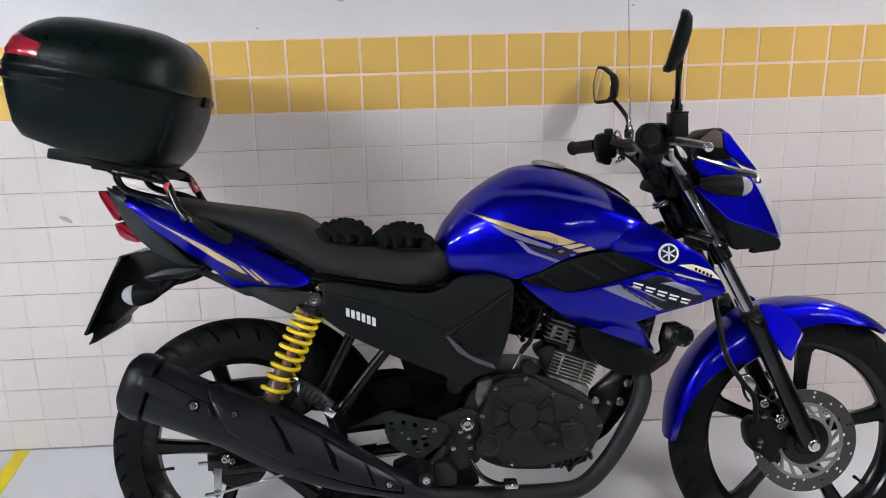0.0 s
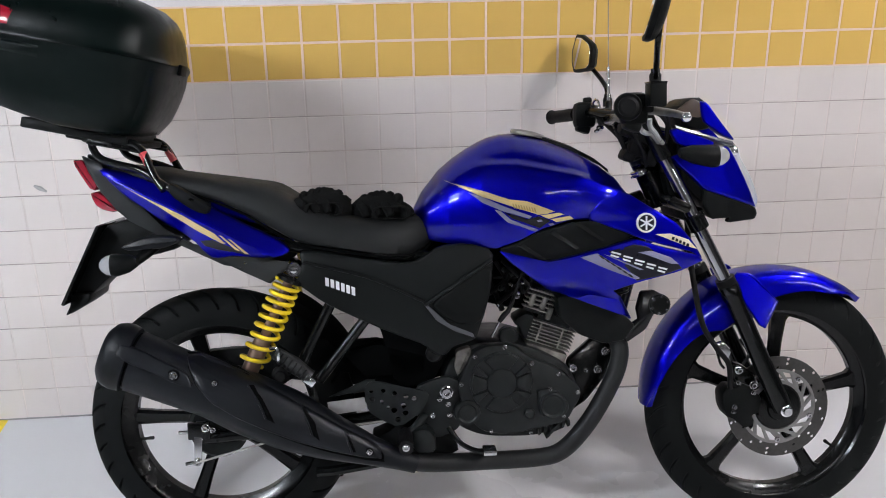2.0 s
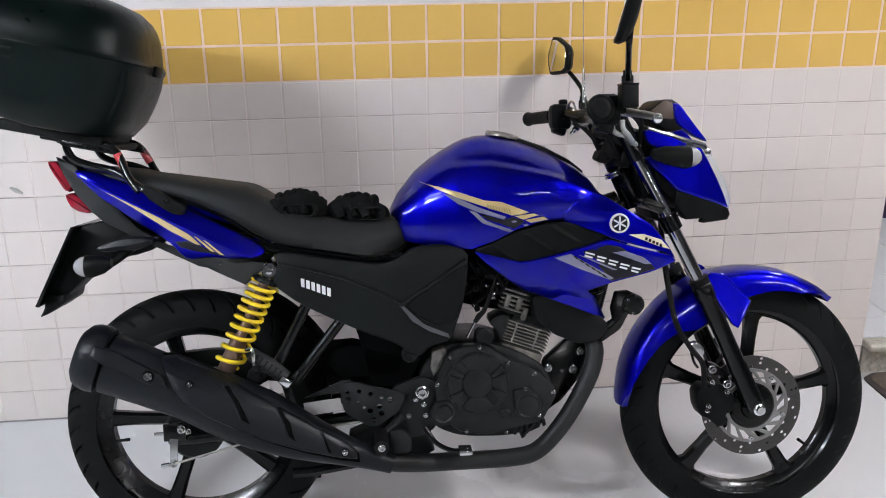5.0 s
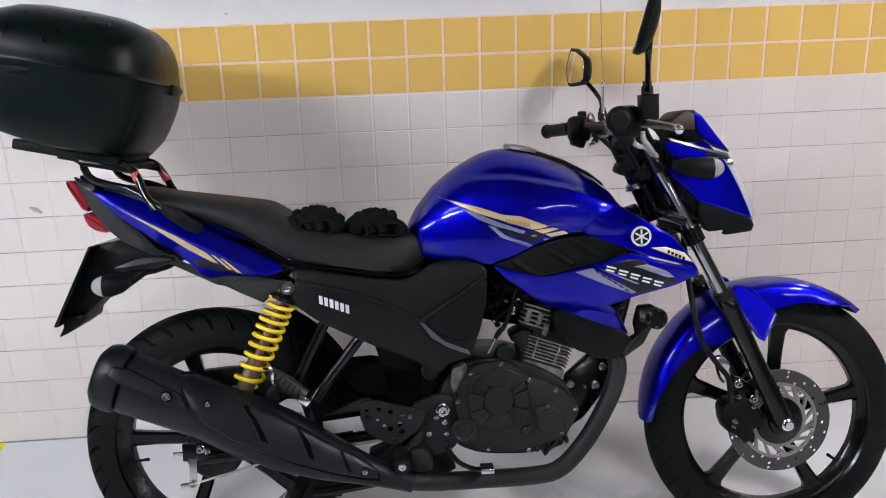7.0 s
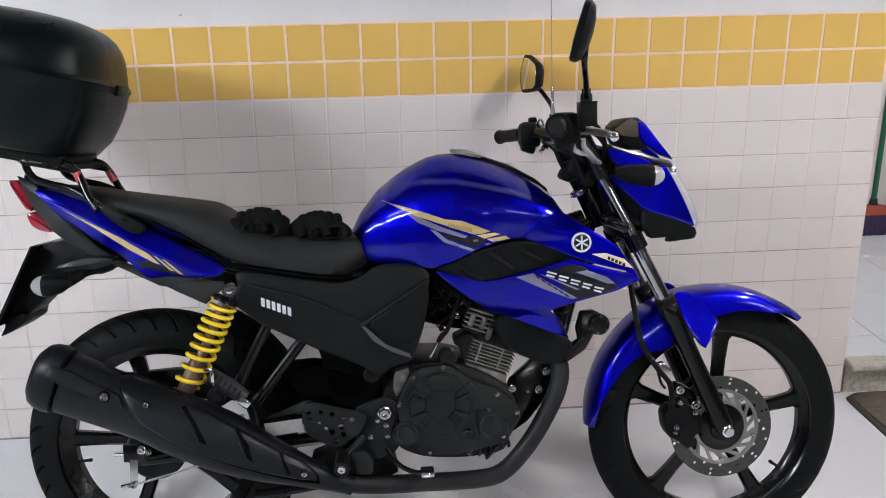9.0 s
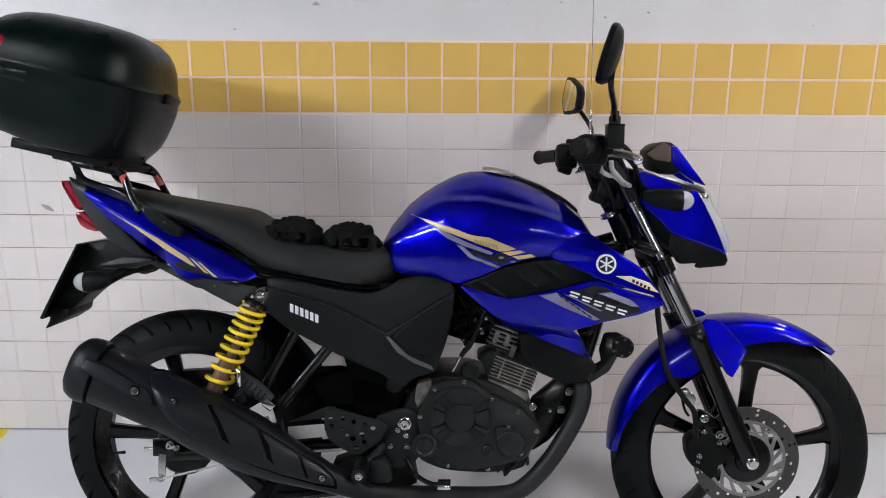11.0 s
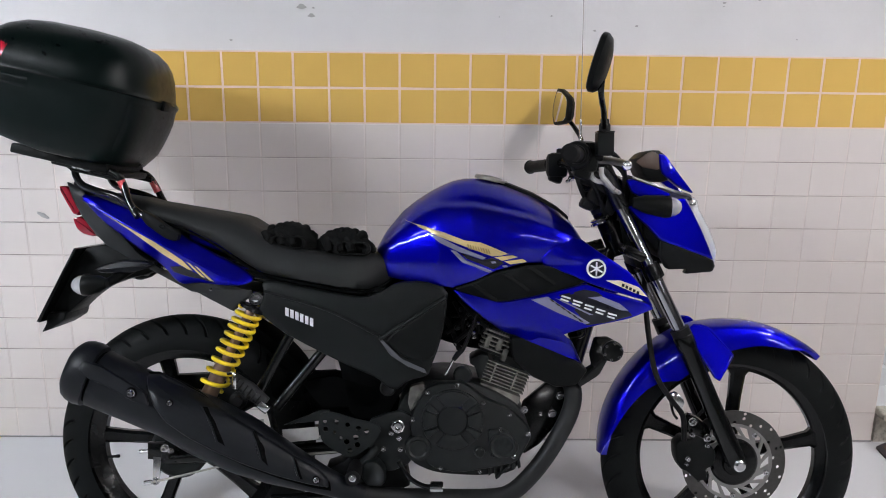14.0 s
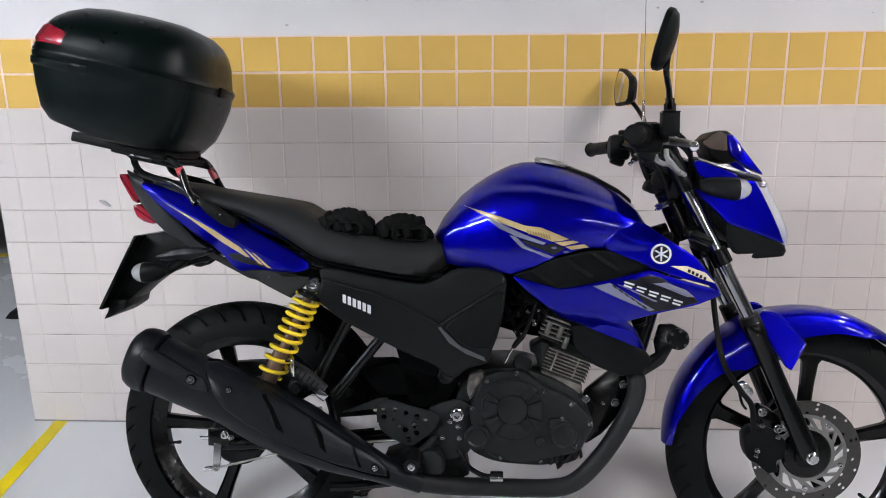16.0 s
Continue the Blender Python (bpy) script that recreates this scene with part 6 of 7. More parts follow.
for i, pts in enumerate(([S(0.264, 0.21, 0.985), S(0.267, 0.205, 0.968), S(0.279, 0.20, 0.955), S(0.30, 0.16, 0.940), S(0.33, 0.09, 0.93)], [S(0.240, 0.215, 0.984), S(0.245, 0.21, 0.965), S(0.259, 0.20, 0.956), S(0.276, 0.19, 0.953), S(0.31, 0.12, 0.935)], [S(0.24, -0.18, 1.0), S(0.275, -0.10, 0.95), S(0.31, -0.05, 0.89)])):
    bm = B()
    tube(bm, pts, 0.0055, 8)
    part("control_cable", bm, CABLEGREY if i < 2 else GRIP, hb, "pale grey control cable")
for pts, r, m in (
    ([S(0.232, -0.19, 0.998), S(0.262, -0.17, 1.000), S(0.292, -0.13, 0.99), S(0.310, -0.06, 0.97), S(0.318, 0.0, 0.92)], 0.0048, GRIP),
    ([S(0.245, 0.19, 1.02), S(0.290, 0.16, 1.022), S(0.330, 0.12, 0.985), S(0.340, 0.07, 0.92)], 0.0055, GRIP),
    ([S(0.250, 0.17, 0.995), S(0.305, 0.14, 0.995), S(0.345, 0.09, 0.955), S(0.352, 0.05, 0.90)], 0.0050, GRIP),
    ([S(0.262, 0.10, 0.985), S(0.300, 0.11, 0.955), S(0.322, 0.10, 0.915), S(0.330, 0.09, 0.87)], 0.0065, GRIP),
    ([S(0.245, 0.06, 0.99), S(0.268, 0.075, 0.955), S(0.285, 0.08, 0.92), S(0.30, 0.07, 0.88)], 0.0060, GRIP),
    ([S(0.236, -0.21, 1.02), S(0.246, -0.195, 1.038), S(0.252, -0.18, 1.02), S(0.250, -0.17, 0.985)], 0.0030, STEEL),
):
    bm = B()
    tube(bm, pts, r, 8)
    part("control_cable", bm, m, hb)
for x, l, z in ((0.272, 0.06, 1.008), (0.292, 0.085, 1.006), (0.300, 0.04, 1.004)):
    bm = B()
    bolt(bm, S(x, l, z), 0.007, 0.012, (0.2, -0.5, 0.85))
    part("clamp_bolt", bm, STEEL, hb)
bm = B()
box(bm, S(0.283, 0.0, 1.002), (0.05, 0.20, 0.022), Matrix.Rotation(radians(-8), 4, "Y"), 0.006)
part("bar_clamp", bm, CASE, hb, "black handlebar clamp")
for k, (x, z) in enumerate(((0.25, 0.965), (0.262, 0.945), (0.24, 0.935), (0.275, 0.925))):
    bm = B()
    tube(bm, [S(x, 0.03, z + 0.03), S(x + 0.008, 0.05, z), S(x + 0.03, 0.04, z - 0.04)], 0.006, 8)
    part("wiring_loom", bm, GRIP, hb)


def mirror(side):
    """Faceted mirror on a bent stem, glass to the rear."""
    c = S(0.230, side * 0.375, 1.181) if side == 1 else S(0.2565, -0.365, 1.163)
    turn = Matrix.Rotation(radians(-12 if side == 1 else 11), 4, "Z") @ Matrix.Rotation(radians(17 if side == 1 else 4), 4, "Y")
    o = chaikin([(-0.062, -0.030, 0), (-0.040, -0.055, 0), (0.030, -0.056, 0), (0.062, -0.035, 0), (0.072, 0.005, 0), (0.060, 0.045, 0), (0.020, 0.058, 0), (-0.055, 0.040, 0)], 1, 0.16)
    if side == -1:
        o = chaikin([(0.067, 0.012, 0), (0.042, 0.056, 0), (0.005, 0.051, 0), (-0.055, 0.026, 0), (-0.072, 0.006, 0), (-0.068, -0.038, 0), (-0.045, -0.048, 0), (0.045, -0.047, 0), (0.064, -0.02, 0)], 1, 0.12)
    flip = -1 if side == 1 else 1
    base_m = Matrix.Translation(c) @ turn

    def ring(f, x):
        return [base_m @ Vector((x, flip * p.x * f, p.y * f)) for p in o]

    bm = B()
    ringskin(bm, [ring(0.95, -0.012), ring(1.0, -0.010), ring(1.0, 0.0), ring(0.86, 0.010), ring(0.5, 0.016), ring(0.1, 0.018)])
    mi = part("mirror", bm, PLASTIC, hb, "black faceted rear-view mirror")
    bm = B()
    ringskin(bm, [ring(0.84, -0.0122), ring(0.83, -0.0130), ring(0.05, -0.0131)])
    part("mirror_glass", bm, MIRROR, mi, "mirror glass")
    bm = B()
    if side == 1:
        tube(bm, [S(0.262, 0.262, 1.04), S(0.260, 0.264, 1.06), S(0.251, 0.30, 1.094), S(0.240, 0.34, 1.112), S(0.232, 0.372, 1.130), S(0.234, 0.376, 1.16)], 0.0062, 10)
    else:
        tube(bm, [S(0.286, -0.235, 1.02), S(0.290, -0.255, 1.05), S(0.294, -0.295, 1.076), S(0.279, -0.332, 1.110), S(0.262, -0.360, 1.137)], 0.0062, 10)
    part("stem", bm, GLOSSBLACK, mi)
    bm = B()
    p = S(0.260, 0.262, 1.052) if side == 1 else S(0.288, -0.245, 1.02)
    lathe(bm, p, (0, 0, 1), [(0, 0.012), (0.02, 0.012), (0.024, 0.009), (0.032, 0.009)], 12)
    part("stem_boot", bm, GRIP, mi)


mirror(1)
mirror(-1)
bm = B()
tube(bm, [S(0.279, -0.20, 1.03), S(0.279, -0.20, 1.118)], [0.0042, 0.0036], 10, 1)
ant = part("line_cutter_antenna", bm, STEEL, bike, "telescopic chrome kite-line antenna")
bm = B()
tube(bm, [S(0.279, -0.20, 1.118), S(0.2795, -0.20, 1.44)], [0.0014, 0.0010], 8, 1)
part("upper_rod", bm, ALLOY, ant, "thin upper rod")
bm = B()
lathe(bm, S(0.279, -0.20, 1.00), (0, 0, 1), [(0, 0.009), (0.03, 0.009), (0.034, 0.006)], 10)
part("antenna_base", bm, GLOSSBLACK, ant)

# luggage rack
for side in (1, -1):
    bm = B()
    tube(bm, [S(-0.905, side * 0.10, 0.968), S(-0.903, side * 0.10, 0.955), S(-0.890, side * 0.10, 0.935), S(-0.860, side * 0.10, 0.922), S(-0.805, side * 0.105, 0.906), S(-0.74, side * 0.130, 0.866), S(-0.69, side * 0.140, 0.840)], 0.008, 10)
    rack = part("rack_rail", bm, GLOSSBLACK, bike, "black tubular luggage rack")
    bm = B()
    tube(bm, [S(-0.93, side * 0.07, 0.978), S(-0.84, side * 0.10, 0.967), S(-0.812, side * 0.105, 0.960), S(-0.794, side * 0.108, 0.938), S(-0.775, side * 0.120, 0.895), S(-0.752, side * 0.132, 0.864)], 0.0085, 10)
    part("rack_strut", bm, GLOSSBLACK, rack)
    bm = B()
    tube(bm, [S(-0.798, side * 0.1075, 0.944), S(-0.786, side * 0.110, 0.918)], 0.0092, 10, 1)
    part("red_sticker", bm, REDSTICKER, rack, "red reflective sticker")
    bm = B()
    prism(bm, chaikin([(-0.742, 0.880), (-0.719, 0.870), (-0.681, 0.843), (-0.656, 0.830), (-0.663, 0.810), (-0.690, 0.818), (-0.738, 0.853)], 1), side * 0.120, side * 0.146, 0.004)
    part("rack_foot", bm, PLASTIC, rack, "black rack mounting plate")
bm = B()
for x in (-0.91, -0.84):
    tube(bm, [S(x, -0.10, 0.972 - (x + 0.91) * 0.2), S(x, 0.10, 0.972 - (x + 0.91) * 0.2)], 0.008, 10, 1)
part("rack_crossbar", bm, GLOSSBLACK, bike)


# ---- top case on the rack ----
CASE_M = BIKE @ Matrix.Translation(S(-0.927, 0, 1.0)) @ Matrix.Rotation(radians(12), 4, "Y")
case = thing("top_case", CASE_M, "black plastic motorcycle top case with red reflectors", "top case")
LEV = [(0.0, 0.140, 0.150, -0.012), (0.004, 0.155, 0.166, -0.012), (0.03, 0.172, 0.186, -0.014), (0.08, 0.190, 0.197, -0.016), (0.13, 0.203, 0.204, -0.020), (0.162, 0.209, 0.208, -0.020), (0.19, 0.204, 0.205, -0.021), (0.22, 0.195, 0.197, -0.019), (0.242, 0.184, 0.184, -0.016), (0.262, 0.164, 0.164, -0.011), (0.278, 0.136, 0.137, -0.006), (0.287, 0.10, 0.10, -0.003), (0.292, 0.04, 0.05, -0.004)]
lev_l, lev_w, lev_c = [curve1(*((v[0], v[i]) for v in LEV)) for i in (1, 2, 3)]


def case_pt(deg, v, out=0.0):
    t = radians(deg)
    c, s = math.cos(t), math.sin(t)
    e = 0.52 if c > 0 and v < 0.165 else 0.62
    c, s = math.copysign(abs(c) ** e, c), math.copysign(abs(s) ** e, s)
    low = max(0.0, 1 - v / 0.155)
    return S(lev_c(v) - 0.019 + (lev_l(v) - 0.004 + out + 0.010 * low * (c < 0)) * c, (lev_w(v) + out) * s, v - 0.020 * low * min(c, 0.0) )


bm = B()
ringskin(bm, [[case_pt(360 * k / 64, v, o) for k in range(64)] for v, o in ((0.0, 0), (0.004, 0), (0.015, 0), (0.03, 0), (0.055, 0), (0.08, 0), (0.105, 0), (0.13, 0), (0.150, 0), (0.156, 0.0015), (0.162, 0.0015))])
part("case_body", bm, BOXPLASTIC, case, "black grained plastic lower shell", 60)
bm = B()
ringskin(bm, [[case_pt(360 * k / 64, v, o) for k in range(64)] for v, o in ((0.164, 0.0018), (0.169, 0.0018), (0.173, 0.0), (0.19, 0), (0.205, 0), (0.22, 0), (0.233, 0), (0.245, 0), (0.254, 0), (0.262, 0), (0.271, 0), (0.278, 0), (0.282, 0), (0.287, 0), (0.292, 0))])
part("case_lid", bm, BOXPLASTIC, case, "black grained domed lid", 60)
bm = B()
ringskin(bm, [[case_pt(360 * k / 64, v, -0.002) for k in range(64)] for v in (0.160, 0.166)])
part("lid_seal", bm, GRIP, case)


def case_patch(d0, d1, v0, v1, out=0.003, n=14, drop=0.0):
    bm = B()
    rows = []
    for i in range(6):
        v = v0 + (v1 - v0) * i / 5
        e = out if 0 < i < 5 else 0.0
        rows.append([case_pt(d0 + (d1 - d0) * k / n, v - drop * (i / 5) * (1 - k / n) ** 1.5, e if 0 < k < n else 0.0) for k in range(n + 1)])
    ringskin(bm, rows, closed=False, caps=False)
    return bm


part("reflector", case_patch(106, 166, 0.182, 0.236, drop=0.024), REDLENS, case, "red corner reflector")
part("reflector", case_patch(254, 194, 0.182, 0.236, drop=0.024), REDLENS, case, "red corner reflector")
part("trim_band", case_patch(92, 268, 0.128, 0.152, 0.004, 40), BOXPLASTIC, case, "raised band round the back")
part("trim_band", case_patch(-38, 38, 0.012, 0.148, 0.004, 20), BOXPLASTIC, case, "raised front corner panel")
bm = B()
box(bm, (0.169, 0, 0.158), (0.010, 0.05, 0.024), bevel=0.003)
part("latch", bm, PLASTIC, case, "black lock latch")
bm = B()
box(bm, (-0.005, 0, -0.008), (0.22, 0.24, 0.022), bevel=0.004)
box(bm, (0.05, 0, -0.018), (0.15, 0.22, 0.014), bevel=0.004)
part("base_plate", bm, PLASTIC, case, "black mounting plate")
for y in (-0.10, 0.10):
    bm = B()
    box(bm, (0.08, y, -0.024), (0.12, 0.02, 0.014), bevel=0.003)
    part("mounting_foot", bm, GLOSSBLACK, case)

# ---- gloves on the seat ----


def glove(mx, ang, flip):
    g = thing("glove", BIKE @ Matrix.Translation(S(*mx)) @ Matrix.Rotation(radians(ang), 4, "Z"), "black knitted glove folded on the seat", "glove", "pair of gloves")
    bm = B()
    rings = []
    n, m = 36, 22
    for k in range(m + 1):
        u = k / m
        x = -0.066 + 0.132 * u
        w = 0.052 * math.sin(math.pi * (0.10 + 0.80 * u)) ** 0.5
        h = 0.058 * (0.30 + 0.70 * math.sin(math.pi * (0.08 + 0.84 * u)) ** 0.8) * (1.0 - 0.22 * (u - 0.45) * (1 if flip > 0 else -1))
        ring = []
        for j in range(n):
            t = 2 * math.pi * j / n
            c, s_ = math.cos(t), math.sin(t)
            y = math.copysign(abs(c) ** 0.85, c) * w
            z = h * max(0.0, s_) ** 0.75 if s_ > 0 else 0.004 * s_
            wob = noise.noise((x * 45 + flip * 9, y * 45, z * 40)) * 0.006 + noise.noise((x * 110, y * 110 + flip, z * 90)) * 0.0025
            fold = 0.006 * math.sin(x * 90 + y * 30) * max(0.0, s_)
            ring.append(Vector((x + wob * 0.5, y + wob * c, z + (wob + fold * 0.5) * max(0.0, s_))))
        rings.append(ring)
    ringskin(bm, rings)
    part("palm", bm, FABRIC, g, "", 70)
    # knuckle ribs along the far top edge
    for k in range(6):
        bm = B()
        u = k / 5
        x = -0.038 + 0.074 * u + 0.003 * math.sin(7 * u + flip)
        z = 0.041 + 0.014 * math.sin(math.pi * (0.14 + 0.70 * u))
        tube(bm, [(x - 0.004, -0.022, z - 0.012), (x, -0.004, z - 0.001), (x + 0.002, 0.016, z - 0.002), (x + 0.002, 0.034, z - 0.018)], [0.006, 0.0102, 0.0100, 0.008], 10)
        part("ribbed_finger", bm, FABRIC, g)
    # folded fingers in front, and the open cuff below them
    for k in range(3):
        bm = B()
        x = -0.040 + 0.026 * k + 0.012 * flip
        tube(bm, [(x - 0.006, -0.030, 0.036), (x + 0.004, -0.046, 0.026), (x + 0.010, -0.052, 0.012)], [0.011, 0.0115, 0.009], 10)
        part("folded_finger", bm, FABRIC, g)
    bm = B()
    cx = 0.030 if flip > 0 else 0.004
    rings = []
    for r, d in ((0.030, 0.010), (0.033, -0.006), (0.032, -0.016), (0.027, -0.016), (0.023, 0.004), (0.012, 0.012)):
        rings.append([Vector((cx + math.cos(t) * r * 1.3, -0.044 + d - 0.004 * math.cos(2 * t), 0.019 + math.sin(t) * r * 0.52 + 0.003 * math.sin(3 * t))) for t in (2 * math.pi * k / 28 for k in range(28))])
    ringskin(bm, rings)
    part("cuff", bm, FABRIC, g, "open cuff", 60)
    bm = B()
    tube(bm, [(0.05 * flip * 2, -0.01, 0.03), (0.066 * flip * 2, -0.02, 0.022), (0.074 * flip * 2, -0.026, 0.010)], [0.010, 0.009, 0.006], 10)
    part("thumb", bm, FABRIC, g)


glove((-0.430, 0.048, 0.791), 3, -0.5)
glove((-0.300, 0.045, 0.779), -6, 0.5)

# ---- lobby: broom, door mat ----
broom = thing("broom", pose(2.19, 1.25, SH), "green-handled broom with purple bristles leaning upright", "broom")
bm = B()
tube(bm, [(0.005, 0.01, 0.14), (0.06, 0.10, 0.7), (0.12, 0.185, 1.32)], 0.0125, 12)
part("handle", bm, GREENSTICK, broom, "green painted handle")
bm = B()
lathe(bm, (0.005, 0.01, 0.11), (0.08, 0.12, 1), [(0, 0.022), (0.03, 0.020), (0.055, 0.015)], 14)
part("socket", bm, MATEDGE, broom)
bm = B()
prof = chaikin([(-0.13, 0.095, 0), (-0.11, 0.118, 0), (-0.03, 0.138, 0), (0.03, 0.138, 0), (0.11, 0.118, 0), (0.13, 0.095, 0)], 1)
lo = [bm.verts.new((p.x, -0.022, p.y)) for p in prof]
hi = [bm.verts.new((p.x, 0.022, p.y)) for p in prof]
bm.faces.new(lo)
bm.faces.new(hi[::-1])
for i in range(len(lo)):
    j = (i + 1) % len(lo)
    bm.faces.new((lo[i], hi[i], hi[j], lo[j]))
part("head", bm, BROOMRED, broom, "red plastic head")
bm = B()
for i in range(46):
    for j in range(4):
        x0 = -0.125 + 0.25 * i / 45
        y0 = -0.018 + 0.012 * j
        x1, y1 = x0 * 1.06 + random.uniform(-0.004, 0.004), y0 * 1.5 + random.uniform(-0.004, 0.004)
        tube(bm, [(x0, y0, 0.098), (x1, y1, 0.001)], [0.0035, 0.0042], 5, 1)
part("bristles", bm, BRISTLE, broom, "dense purple bristles")

dm = thing("door_mat", pose(1.802, -0.262, 0.0), "brown and olive door mat with a dark edge", "mat")
bm = B()
o = chaikin([(-0.405, -0.245, 0), (0.405, -0.245, 0), (0.405, 0.245, 0), (-0.405, 0.245, 0)], 3, 0.06)
ringskin(bm, [[Vector((p.x * f, p.y * f, z)) for p in o] for f, z in ((1.0, 0.0), (1.0, 0.006), (0.985, 0.009), (0.96, 0.009))])
part("border", bm, MATEDGE, dm, "dark rubber border")
bm = B()
ringskin(bm, [[Vector((p.x * f, p.y * f, z)) for p in o] for f, z in ((0.962, 0.008), (0.958, 0.012), (0.5, 0.0125), (0.05, 0.0125))])
part("carpet", bm, MATRUBBER, dm)
bm = B()
o = chaikin([(-0.33, 0.02, 0), (-0.20, 0.035, 0), (0.0, 0.02, 0), (0.20, 0.03, 0), (0.36, 0.02, 0), (0.36, -0.21, 0), (-0.33, -0.21, 0)], 2, 0.15)
ringskin(bm, [[Vector((p.x * f, -0.10 + (p.y + 0.10) * f, z)) for p in o] for f, z in ((1.0, 0.0118), (0.997, 0.0138), (0.5, 0.0142), (0.05, 0.0142))])
part("field", bm, MATGREEN, dm, "olive woven field")
for cx, cy, r in ((-0.215, 0.115, 0.075), (0.02, 0.13, 0.07), (0.25, 0.115, 0.075)):
    bm = B()
    ring = [(cx + r * math.cos(t) * (1 + 0.06 * math.sin(3 * t)), cy + 0.85 * r * math.sin(t) * (1 + 0.08 * math.cos(2 * t))) for t in (2 * math.pi * k / 32 for k in range(32))]
    ringskin(bm, [[Vector((x, y, 0.0118)) for x, y in ring], [Vector((x, y, 0.0138)) for x, y in ring], [Vector((cx + (x - cx) * 0.1, cy + (y - cy) * 0.1, 0.0142)) for x, y in ring]])
    part("motif", bm, MATGREEN, dm, "olive woven spot")

bm = B()
prism(bm, chaikin([(0, 0), (0.03, 0.035), (0.22, 0.035), (0.25, 0.0)], 1, 0.1), 0, 0.10, 0.004)
solo("wheel_stop", bm, GRIP, "small black rubber wedge on the floor", "wheel stop", m=pose(-2.04, 0.97, 0.0))

# ---- dark car parked beyond the wall end ----
car = thing("car", pose(-2.62, 1.0, 0.0), "black sport utility car parked with its tail near", "car")
CW = 0.98


def car_skin(rows):
    """Body skin from stations along y: (y, half width, bottom, shoulder z, roof z, roof half width)."""
    bm = B()
    rings = []
    for y, w, z0, z1, z2, rw_ in rows:
        half = [(w * 0.86, z0), (w * 0.97, z0 + 0.10), (w, z0 + 0.30), (w, z1 - 0.16), (w * 0.975, z1), (rw_ + (w - rw_) * 0.35, z1 + (z2 - z1) * 0.6), (rw_, z2 - 0.05), (rw_ * 0.86, z2)]
        rings.append([Vector((x, y, z)) for x, z in half] + [Vector((-x, y, z)) for x, z in half[::-1]])
    ringskin(bm, rings)
    return bm


part("body", car_skin([(0.15, 0.90, 0.52, 1.15, 1.22, 0.80), (0.17, 0.955, 0.48, 1.15, 1.36, 0.76), (0.30, 0.98, 0.46, 1.12, 1.74, 0.70), (1.2, 0.99, 0.32, 1.05, 1.78, 0.70), (2.6, 0.99, 0.32, 1.03, 1.76, 0.68), (3.4, 0.98, 0.32, 1.02, 1.30, 0.75), (4.5, 0.95, 0.34, 0.96, 1.04, 0.80), (4.75, 0.85, 0.42, 0.80, 0.86, 0.75)]), CARPAINT, car, "glossy black car body", 50)
bm = B()
rings = []
for z, y in ((0.425, 0.10), (0.445, 0.045), (0.50, 0.022), (0.585, 0.012), (0.593, 0.0), (0.65, 0.0), (0.69, 0.012), (0.708, 0.045), (0.715, 0.12)):
    rings.append([Vector((x, y + 0.10 * (abs(x) / CW) ** 4, z)) for x in np.linspace(-0.97, 0.97, 25)] + [Vector((x, 0.25, z)) for x in np.linspace(0.97, -0.97, 25)])
ringskin(bm, rings)
bump = part("rear_bumper", bm, CARTRIM, car, "dark plastic rear bumper")
for s in (1, -1):
    bm = B()
    box(bm, (s * 0.60, 0.016, 0.556), (0.20, 0.012, 0.022), bevel=0.004)
    part("reflector", bm, REDLENS, bump, "red bumper reflector")
bm = B()
rings = []
for z, y, w in ((0.722, 0.085, 0.78), (0.75, 0.062, 0.79), (0.815, 0.055, 0.80), (0.83, 0.075, 0.80), (0.87, 0.080, 0.80), (1.06, 0.085, 0.80), (1.085, 0.066, 0.80), (1.14, 0.062, 0.79), (1.17, 0.09, 0.78)):
    rings.append([Vector((x, y, z)) for x in np.linspace(-w, w, 17)] + [Vector((x, 0.2, z)) for x in np.linspace(w, -w, 17)])
ringskin(bm, rings)
gate = part("tailgate", bm, CARPAINT, car, "glossy black tailgate")
bm = B()
box(bm, (0, 0.052, 0.722), (1.55, 0.02, 0.013), bevel=0.004)
part("trim_strip", bm, SMOKE, gate, "grey strip above the bumper")
for k in range(9):
    bm = B()
    box(bm, (0.422 - 0.0705 * k, 0.054, 0.787), (0.038, 0.006, 0.026), bevel=0.0015)
    part("name_bar", bm, STEEL, gate)
for k in range(5):
    bm = B()
    box(bm, (0.452 + 0.036 * k, 0.079, 0.995), (0.029, 0.010, 0.026), bevel=0.0015)
    part("model_bar", bm, STEEL, gate)
bm = B()
rings = []
for z, y, w in ((1.19, 0.085, 0.72), (1.24, 0.10, 0.72), (1.60, 0.27, 0.62), (1.66, 0.30, 0.60)):
    rings.append([Vector((x, y, z)) for x in np.linspace(-w, w, 13)] + [Vector((x, y + 0.02, z)) for x in np.linspace(w, -w, 13)])
ringskin(bm, rings)
part("rear_window", bm, CARGLASS, gate, "dark rear window")
for s in (1, -1):
    bm = B()
    box(bm, (s * 0.87, 0.10, 1.02), (0.16, 0.10, 0.20), bevel=0.02)
    part("tail_lamp", bm, REDLENS, car, "red tail lamp")
bm = B()
box(bm, (0, 0.075, 0.93), (0.40, 0.006, 0.11), bevel=0.002)
part("plate", bm, ALLOY, gate, "number plate with plain bars")
